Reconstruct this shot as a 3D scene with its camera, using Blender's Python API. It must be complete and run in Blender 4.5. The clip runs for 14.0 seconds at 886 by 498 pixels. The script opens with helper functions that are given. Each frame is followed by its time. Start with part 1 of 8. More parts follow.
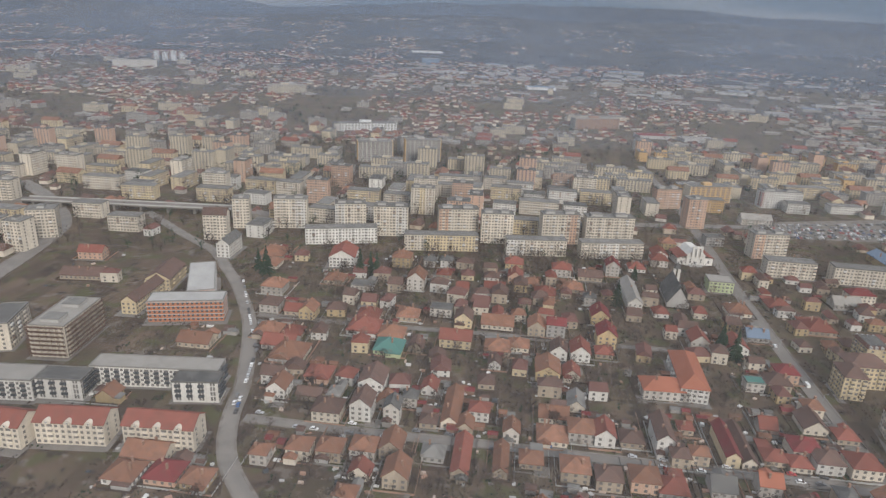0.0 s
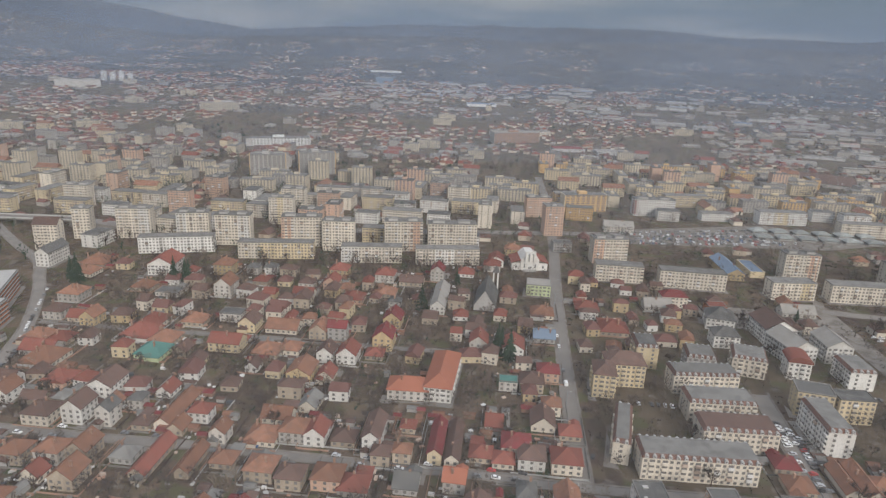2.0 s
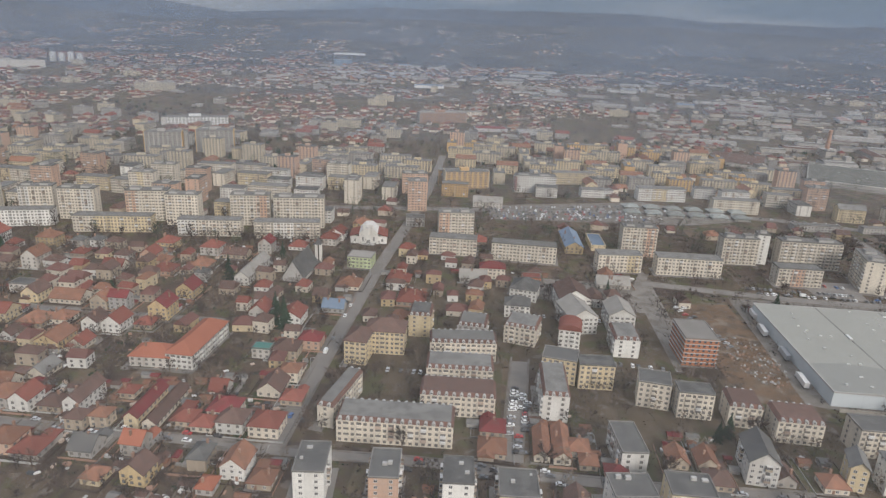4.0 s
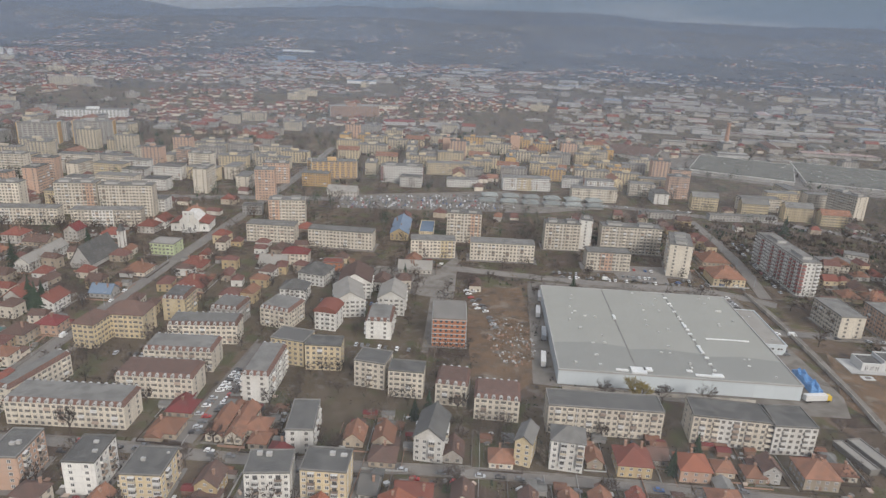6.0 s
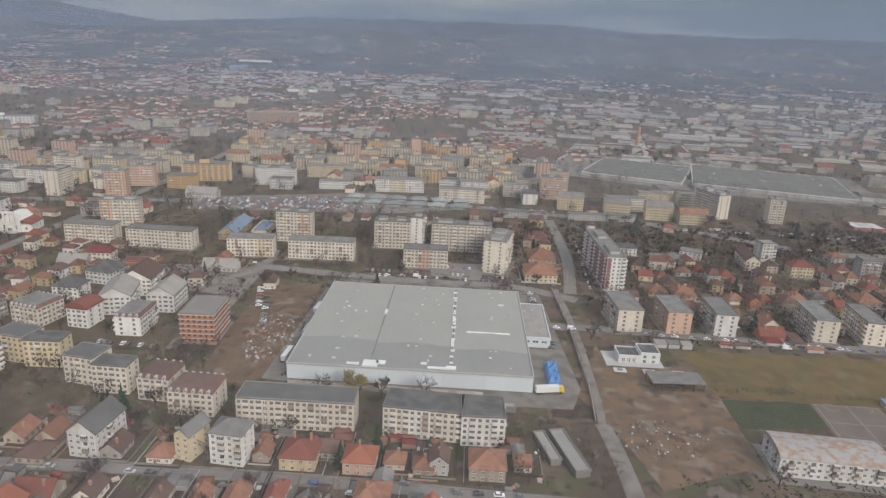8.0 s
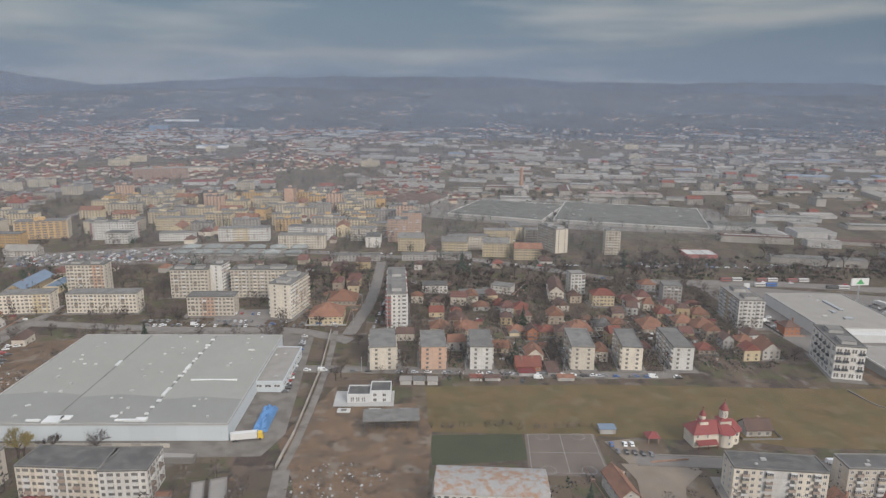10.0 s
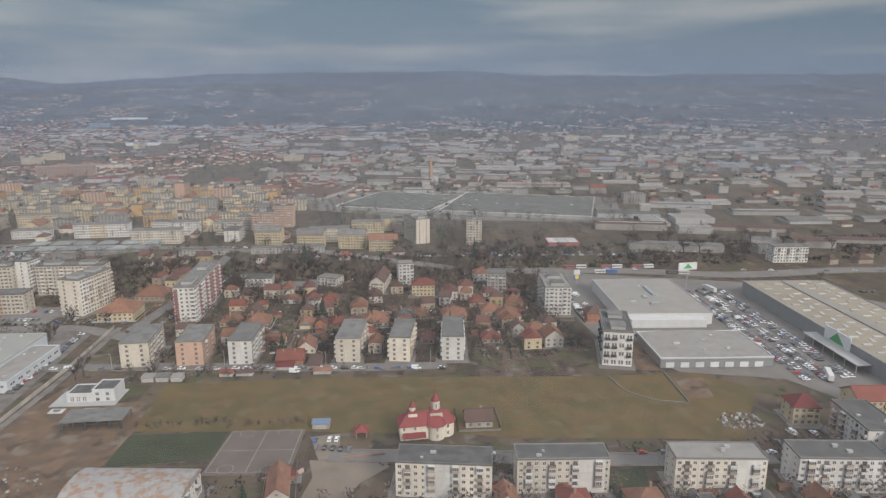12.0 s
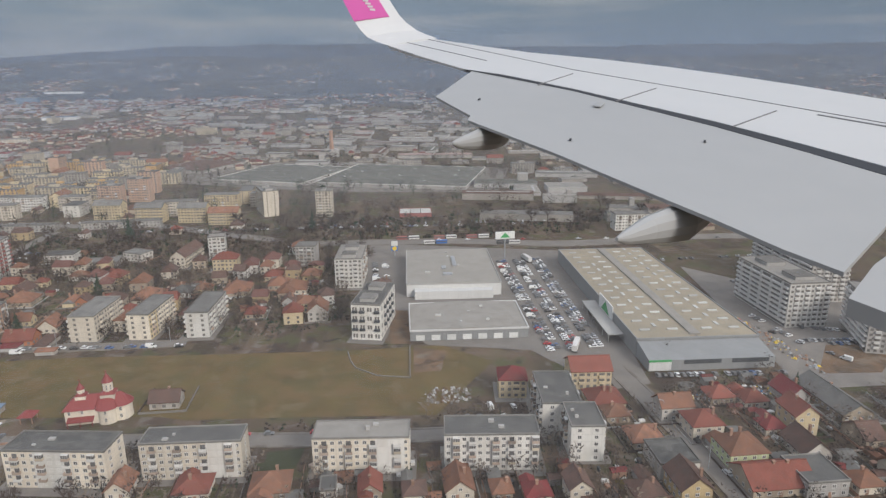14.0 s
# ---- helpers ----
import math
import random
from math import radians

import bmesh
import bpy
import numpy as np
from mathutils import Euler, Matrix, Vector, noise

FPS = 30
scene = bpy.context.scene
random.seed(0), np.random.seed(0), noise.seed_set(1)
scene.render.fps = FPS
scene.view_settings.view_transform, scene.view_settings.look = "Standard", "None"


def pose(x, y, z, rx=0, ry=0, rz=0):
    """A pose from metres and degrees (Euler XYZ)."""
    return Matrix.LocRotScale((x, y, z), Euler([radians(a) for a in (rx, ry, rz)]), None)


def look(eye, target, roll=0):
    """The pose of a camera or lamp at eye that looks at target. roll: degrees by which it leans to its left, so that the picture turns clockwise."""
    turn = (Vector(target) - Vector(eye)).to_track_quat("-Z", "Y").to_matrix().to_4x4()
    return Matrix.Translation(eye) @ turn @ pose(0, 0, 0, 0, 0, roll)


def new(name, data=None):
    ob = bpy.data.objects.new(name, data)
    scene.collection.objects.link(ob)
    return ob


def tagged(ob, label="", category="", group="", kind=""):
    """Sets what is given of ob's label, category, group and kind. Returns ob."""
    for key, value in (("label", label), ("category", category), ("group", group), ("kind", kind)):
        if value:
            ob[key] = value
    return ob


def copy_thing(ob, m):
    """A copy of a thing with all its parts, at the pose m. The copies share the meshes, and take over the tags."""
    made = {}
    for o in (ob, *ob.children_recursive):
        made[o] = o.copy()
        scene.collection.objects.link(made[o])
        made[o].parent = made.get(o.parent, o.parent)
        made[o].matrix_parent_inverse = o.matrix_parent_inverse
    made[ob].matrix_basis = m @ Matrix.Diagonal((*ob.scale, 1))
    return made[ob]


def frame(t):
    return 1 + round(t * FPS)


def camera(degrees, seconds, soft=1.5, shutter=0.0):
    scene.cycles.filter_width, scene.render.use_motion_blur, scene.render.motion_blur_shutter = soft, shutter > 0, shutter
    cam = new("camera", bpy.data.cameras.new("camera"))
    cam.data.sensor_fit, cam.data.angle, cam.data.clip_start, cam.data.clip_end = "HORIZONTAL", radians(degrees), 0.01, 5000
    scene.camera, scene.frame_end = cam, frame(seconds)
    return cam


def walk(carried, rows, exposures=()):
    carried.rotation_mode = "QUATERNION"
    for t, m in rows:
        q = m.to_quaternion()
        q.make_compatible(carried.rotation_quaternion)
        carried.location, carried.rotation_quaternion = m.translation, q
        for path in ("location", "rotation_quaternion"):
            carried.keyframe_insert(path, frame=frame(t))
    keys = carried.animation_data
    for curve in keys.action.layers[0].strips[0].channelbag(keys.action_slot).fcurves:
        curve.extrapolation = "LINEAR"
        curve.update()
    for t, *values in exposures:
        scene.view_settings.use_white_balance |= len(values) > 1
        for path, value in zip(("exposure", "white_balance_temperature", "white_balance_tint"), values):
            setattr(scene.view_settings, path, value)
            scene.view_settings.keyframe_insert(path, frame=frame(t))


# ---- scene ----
cam = camera(68.81, 14.0, soft=1.4)
# seconds, place in metres, turn in degrees
ROWS = [
    (0, 0.00, 0.00, 109.31, 70.76, -2.46, 1.28),
    (0.5, 19.52, 0.20, 108.33, 71.46, -2.37, 0.91),
    (1, 39.00, 0.37, 107.35, 72.00, -2.28, 0.48),
    (1.5, 58.43, 0.51, 106.36, 72.48, -2.20, 0.23),
    (2, 77.82, 0.62, 105.37, 72.61, -2.20, 0.17),
    (2.2, 85.57, 0.66, 104.97, 72.61, -2.28, 0.09),
    (4.3, 166.45, 0.72, 100.73, 71.38, -2.37, -0.70),
    (4.5, 174.12, 0.70, 100.32, 71.41, -2.47, -1.02),
    (5, 193.24, 0.62, 99.29, 71.57, -2.64, -1.60),
    (5.5, 212.32, 0.51, 98.25, 71.56, -2.70, -1.93),
    (6, 231.36, 0.37, 97.21, 71.53, -2.57, -2.25),
    (6.5, 250.36, 0.20, 96.16, 71.53, -2.55, -2.48),
    (7, 269.31, -0.00, 95.11, 71.50, -2.57, -2.48),
    (7.5, 288.21, -0.23, 94.05, 71.53, -2.57, -2.49),
    (8, 307.08, -0.50, 92.98, 72.62, -2.50, -3.46),
    (8.5, 325.90, -0.79, 91.91, 74.19, -1.83, -5.30),
    (8.7, 333.41, -0.92, 91.48, 74.80, -1.63, -5.72),
    (10.8, 411.90, -2.56, 86.91, 77.68, -0.37, -7.93),
    (11, 419.33, -2.74, 86.46, 77.70, -0.36, -8.06),
    (11.5, 437.88, -3.22, 85.36, 77.56, -0.16, -8.47),
    (12, 456.40, -3.73, 84.24, 76.89, 0.11, -9.02),
    (12.5, 474.86, -4.28, 83.12, 75.86, 0.18, -9.91),
    (13, 493.29, -4.86, 81.99, 75.34, 0.16, -10.54),
    (13.5, 511.67, -5.46, 80.86, 74.97, 0.24, -10.86),
    (14, 530.00, -6.10, 79.72, 74.63, 0.46, -11.18),
]
walk(cam, [(t, pose(x, y, z, rx, ry, rz)) for t, x, y, z, rx, ry, rz in ROWS])

# ---- world, sun ----
world = bpy.data.worlds.new("overcast_sky")
scene.world = world
world.use_nodes = True
wn, wl = world.node_tree.nodes, world.node_tree.links
sky = wn.new("ShaderNodeTexSky")
sky.sky_type, sky.sun_disc = "NISHITA", False
sky.sun_elevation, sky.sun_rotation = radians(29), radians(150)
sky.air_density, sky.dust_density = 1.3, 3.0
coord = wn.new("ShaderNodeTexCoord")
flat = wn.new("ShaderNodeMapping")
flat.inputs["Scale"].default_value = (1.2, 1.2, 11.0)
clouds = wn.new("ShaderNodeTexNoise")
clouds.inputs["Scale"].default_value, clouds.inputs["Detail"].default_value = 2.2, 7.0
ramp = wn.new("ShaderNodeValToRGB")
ramp.color_ramp.elements[0].position, ramp.color_ramp.elements[0].color = 0.44, (1.02, 1.52, 2.25, 1)
ramp.color_ramp.elements[1].position, ramp.color_ramp.elements[1].color = 0.64, (2.9, 3.05, 3.3, 1)
blend = wn.new("ShaderNodeMix")
blend.data_type = "RGBA"
blend.inputs[0].default_value = 0.85
wl.new(coord.outputs["Generated"], flat.inputs["Vector"])
wl.new(flat.outputs["Vector"], clouds.inputs["Vector"])
wl.new(clouds.outputs["Fac"], ramp.inputs["Fac"])
wl.new(sky.outputs["Color"], blend.inputs[6])
height = wn.new("ShaderNodeSeparateXYZ")
lift = wn.new("ShaderNodeMapRange")
lift.inputs[1].default_value, lift.inputs[2].default_value = 0.25, 1.0
lift.inputs[3].default_value, lift.inputs[4].default_value = 0.68, 4.5
dome = wn.new("ShaderNodeVectorMath")
dome.operation = "SCALE"
wl.new(coord.outputs["Generated"], height.inputs[0])
wl.new(height.outputs["Z"], lift.inputs[0])
pale = wn.new("ShaderNodeMapRange")
pale.inputs[1].default_value, pale.inputs[2].default_value = 0.25, 0.65
warm = wn.new("ShaderNodeMix")
warm.data_type, warm.blend_type = "RGBA", "MULTIPLY"
warm.inputs[7].default_value = (1.17, 1.0, 0.865, 1)
wl.new(height.outputs["Z"], pale.inputs[0])
wl.new(pale.outputs[0], warm.inputs[0])
wl.new(ramp.outputs["Color"], warm.inputs[6])
wl.new(warm.outputs[2], dome.inputs[0])
wl.new(lift.outputs[0], dome.inputs["Scale"])
wl.new(dome.outputs[0], blend.inputs[7])
back = wn["Background"]
back.inputs["Strength"].default_value = 0.152
wl.new(blend.outputs[2], back.inputs["Color"])

sun = new("sun", bpy.data.lights.new("sun", "SUN"))
sun.data.energy, sun.data.angle, sun.data.color = 2.6, radians(18), (1.0, 0.96, 0.91)
sun.matrix_world = look((0, 0, 0), (-0.42, 0.85, -0.52))


# ---- materials ----
def mat(name, col, rough=0.85, var=0.2, size=6.0, fine=0.6, jit=0.15, metal=0.0, spec=0.3, tint=None, bump=0.0, joints=None, streak=1.0):
    m = bpy.data.materials.new(name)
    m.use_nodes = True
    n, l = m.node_tree.nodes, m.node_tree.links
    b = n["Principled BSDF"]
    b.inputs["Roughness"].default_value, b.inputs["Metallic"].default_value = rough, metal
    b.inputs["Specular IOR Level"].default_value = spec if rough < 0.8 else spec * 0.2
    geo = n.new("ShaderNodeNewGeometry")
    mp = n.new("ShaderNodeMapping")
    mp.inputs["Scale"].default_value = (1, 1, 1 / streak)
    l.new(geo.outputs["Position"], mp.inputs["Vector"])

    def cloud(scale, detail):
        t = n.new("ShaderNodeTexNoise")
        t.inputs["Scale"].default_value, t.inputs["Detail"].default_value = scale, detail
        l.new(mp.outputs["Vector"], t.inputs["Vector"])
        return t.outputs["Fac"]

    def calc(op, x, y):
        c = n.new("ShaderNodeMath")
        c.operation = op
        for i, v in enumerate((x, y)):
            if isinstance(v, (int, float)):
                c.inputs[i].default_value = v
            else:
                l.new(v, c.inputs[i])
        return c.outputs[0]

    big, small = cloud(1 / size, 3.0), cloud(1 / fine, 4.0)
    info = n.new("ShaderNodeObjectInfo")
    v = calc("ADD", calc("MULTIPLY", big, var * 2), calc("MULTIPLY", small, var * 1.2))
    v = calc("ADD", v, calc("MULTIPLY", info.outputs["Random"], jit))
    v = calc("ADD", v, 1 - 1.6 * var - jit / 2)
    if joints:
        tc = n.new("ShaderNodeTexCoord")
        sp = n.new("ShaderNodeSeparateXYZ")
        cb = n.new("ShaderNodeCombineXYZ")
        l.new(tc.outputs["Object"], sp.inputs[0])
        l.new(calc("ADD", sp.outputs[0], sp.outputs[1]), cb.inputs[0])
        l.new(sp.outputs[2], cb.inputs[1])
        br = n.new("ShaderNodeTexBrick")
        br.offset = 0.0
        for key, value in (("Scale", 1.0), ("Brick Width", joints[0]), ("Row Height", joints[1]), ("Mortar Size", 0.035), ("Mortar Smooth", 0.3)):
            br.inputs[key].default_value = value
        br.inputs["Color1"].default_value, br.inputs["Color2"].default_value, br.inputs["Mortar"].default_value = (1, 1, 1, 1), (0.94, 0.94, 0.94, 1), (0.74, 0.74, 0.74, 1)
        l.new(cb.outputs[0], br.inputs["Vector"])
        v = calc("MULTIPLY", v, br.outputs["Color"])
    hs = n.new("ShaderNodeHueSaturation")
    hs.inputs["Color"].default_value = (*col, 1)
    l.new(v, hs.inputs["Value"])
    out = hs.outputs["Color"]
    if tint:
        mx = n.new("ShaderNodeMix")
        mx.data_type = "RGBA"
        rp = n.new("ShaderNodeMapRange")
        rp.inputs[1].default_value, rp.inputs[2].default_value, rp.inputs[4].default_value = 0.45, 0.62, tint[1]
        l.new(cloud(1 / (size * 0.6), 5.0), rp.inputs[0])
        l.new(rp.outputs[0], mx.inputs[0])
        l.new(out, mx.inputs[6])
        mx.inputs[7].default_value = (*tint[0], 1)
        out = mx.outputs[2]
    l.new(out, b.inputs["Base Color"])
    if bump:
        bp = n.new("ShaderNodeBump")
        bp.inputs["Strength"].default_value, bp.inputs["Distance"].default_value = bump, 0.1
        l.new(small, bp.inputs["Height"])
        l.new(bp.outputs[0], b.inputs["Normal"])
    return m


PANEL = (2.1, 1.6)
GRIME = ((0.40, 0.355, 0.30), 0.3)
WALLS = {
    "w": ("white", mat("white_render", (0.65, 0.63, 0.59), joints=PANEL, var=0.2, streak=3, jit=0.3, tint=GRIME)),
    "c": ("cream", mat("cream_render", (0.625, 0.56, 0.465), joints=PANEL, var=0.22, streak=3, jit=0.3, tint=GRIME)),
    "y": ("yellow", mat("yellow_render", (0.58, 0.475, 0.31), joints=PANEL, var=0.2, streak=3, jit=0.25, tint=GRIME)),
    "g": ("grey", mat("grey_render", (0.37, 0.355, 0.335), joints=PANEL, var=0.2, streak=3, jit=0.3, tint=GRIME)),
    "p": ("salmon", mat("salmon_render", (0.52, 0.345, 0.255), joints=PANEL, var=0.15, streak=3, jit=0.25, tint=GRIME)),
    "o": ("orange", mat("orange_render", (0.53, 0.35, 0.17), joints=PANEL, var=0.15, streak=3, jit=0.25)),
    "b": ("red brick", mat("red_brick", (0.44, 0.19, 0.11), joints=(0.5, 0.25), var=0.15)),
    "n": ("pale green", mat("pale_green_render", (0.48, 0.53, 0.33), joints=PANEL, var=0.15, streak=3)),
}
WORN = {
    "w": mat("weathered_white_render", (0.47, 0.44, 0.40), var=0.25, streak=3, jit=0.5, tint=((0.28, 0.24, 0.20), 0.6)),
    "c": mat("weathered_beige_render", (0.40, 0.335, 0.26), var=0.25, streak=3, jit=0.5, tint=((0.25, 0.205, 0.165), 0.6)),
    "y": mat("weathered_ochre_render", (0.45, 0.345, 0.20), var=0.25, streak=3, jit=0.4, tint=((0.30, 0.24, 0.17), 0.6)),
}
ROOFS = {
    "R": ("red tiled", mat("red_tiles", (0.21, 0.078, 0.06), var=0.32, size=2.6, fine=0.35, jit=0.5, bump=0.5, tint=((0.17, 0.078, 0.06), 0.5))),
    "O": ("orange tiled", mat("orange_tiles", (0.235, 0.12, 0.08), var=0.34, size=2.6, fine=0.35, jit=0.5, bump=0.5, tint=((0.16, 0.098, 0.075), 0.55))),
    "V": ("bright orange-red", mat("new_orange_red_tiles", (0.295, 0.115, 0.074), var=0.22, size=2.6, fine=0.35, jit=0.3, bump=0.4)),
    "B": ("brown tiled", mat("brown_tiles", (0.135, 0.085, 0.07), var=0.32, size=2.6, fine=0.35, jit=0.4, bump=0.4, tint=((0.09, 0.07, 0.06), 0.5))),
    "K": ("maroon", mat("maroon_tiles", (0.18, 0.046, 0.046), var=0.25, size=4, fine=0.35, jit=0.3, bump=0.3, tint=((0.12, 0.06, 0.05), 0.5))),
    "D": ("dark grey", mat("dark_bitumen", (0.102, 0.099, 0.095), var=0.28, size=5, jit=0.3, tint=((0.145, 0.14, 0.13), 0.7))),
    "G": ("grey", mat("grey_bitumen", (0.185, 0.178, 0.165), var=0.28, size=5, jit=0.3, tint=((0.125, 0.12, 0.112), 0.6))),
    "L": ("light grey", mat("pale_membrane", (0.28, 0.262, 0.236), var=0.12, size=7, jit=0.15, tint=((0.235, 0.217, 0.195), 0.5))),
    "T": ("teal", mat("teal_sheet", (0.085, 0.19, 0.165), var=0.2, jit=0.2)),
    "U": ("blue", mat("blue_sheet", (0.16, 0.205, 0.265), var=0.2, jit=0.2)),
    "X": ("rusty", mat("rusty_sheet", (0.30, 0.29, 0.275), var=0.2, size=3, tint=((0.30, 0.17, 0.10), 0.8))),
}
rust_tiles = mat("rust_brown_tiles", (0.155, 0.088, 0.07), var=0.3, size=3, jit=0.4, tint=((0.11, 0.08, 0.07), 0.6))
glass = mat("window_glass", (0.125, 0.12, 0.118), rough=0.2, var=0.5, size=1.6, jit=0.6, spec=0.5)
far_glass = mat("curtained_window_glass", (0.15, 0.14, 0.13), rough=0.35, var=0.5, size=2.2, spec=0.4)
frame_white = mat("white_window_frame", (0.60, 0.585, 0.56), rough=0.5, var=0.08)
rail_dark = mat("rusty_scaffold_tube", (0.13, 0.082, 0.062), var=0.3)
rail_rust = mat("balcony_panel", (0.34, 0.27, 0.22), var=0.2, jit=0.9)
cream_panel = mat("cream_balcony_panel", (0.46, 0.40, 0.31), var=0.2, jit=0.6)
red_panel = mat("red_balcony_panel", (0.30, 0.125, 0.115), var=0.15)
char_panel = mat("charcoal_panel", (0.07, 0.075, 0.08), var=0.2)
slab_grey = mat("concrete_edge", (0.38, 0.37, 0.35), var=0.2)
rim_grey = mat("stained_parapet", (0.185, 0.176, 0.162), var=0.35, size=3, jit=0.6)
chimney_mat = mat("chimney_brick", (0.30, 0.19, 0.14), var=0.2, jit=0.4)
asph = mat("asphalt", (0.205, 0.186, 0.166), var=0.25, size=9, fine=0.8, tint=((0.165, 0.152, 0.14), 0.6))
conc = mat("worn_concrete", (0.20, 0.185, 0.168), var=0.22, size=6, tint=((0.19, 0.18, 0.16), 0.6))
dirt = mat("bare_earth", (0.158, 0.104, 0.067), var=0.42, size=8, fine=0.7, bump=0.5, tint=((0.10, 0.08, 0.06), 0.7))
grass = mat("winter_meadow", (0.114, 0.086, 0.038), var=0.5, size=11, fine=0.9, tint=((0.152, 0.102, 0.050), 0.85), bump=0.5)
worn_lawn = mat("worn_winter_lawn", (0.088, 0.068, 0.046), var=0.45, size=8, fine=0.9, tint=((0.12, 0.096, 0.072), 0.7), bump=0.4)
turf = mat("green_turf", (0.050, 0.056, 0.031), var=0.35, size=7, fine=0.8)
gravel = mat("pale_gravel", (0.235, 0.19, 0.145), var=0.25, size=5, fine=0.6, tint=((0.21, 0.18, 0.15), 0.6))
yard_grey = mat("worn_yard_paving", (0.20, 0.18, 0.158), var=0.3, size=7, fine=0.8, tint=((0.125, 0.108, 0.09), 0.7))
court = mat("court_surface", (0.15, 0.122, 0.102), var=0.25, size=5)
court_paint = mat("worn_court_paint", (0.30, 0.29, 0.28), var=0.4)
line_white = mat("line_paint", (0.62, 0.62, 0.60), var=0.2)
bark = mat("bark_and_twigs", (0.068, 0.052, 0.044), var=0.3, jit=0.4)
ochre_twigs = mat("ochre_twigs", (0.24, 0.19, 0.07), var=0.3)
fir = mat("fir_needles", (0.028, 0.045, 0.028), var=0.3, jit=0.4)
tyre = mat("tyre_rubber", (0.025, 0.025, 0.026), var=0.1)
steel = mat("galvanised_steel", (0.36, 0.37, 0.38), rough=0.5, metal=0.3, var=0.15)
tarp = mat("blue_tarpaulin", (0.085, 0.205, 0.40), rough=0.5, var=0.2)
sheet_white = mat("white_sheet_cladding", (0.58, 0.575, 0.56), rough=0.6, var=0.08, joints=(1.2, 20), jit=0.05)
fence_panel = mat("pale_concrete_panel", (0.40, 0.365, 0.315), var=0.2, jit=0.4)
sheet_grey = mat("grey_sheet_cladding", (0.25, 0.255, 0.255), rough=0.6, var=0.1, joints=(1.2, 20), jit=0.05)
green_sign = mat("green_sign_panel", (0.06, 0.30, 0.10), rough=0.5, var=0.1)
blue_sign = mat("blue_sign_panel", (0.04, 0.14, 0.40), rough=0.5, var=0.1)
yellow_paint = mat("yellow_paint", (0.66, 0.45, 0.05), rough=0.5, var=0.1)


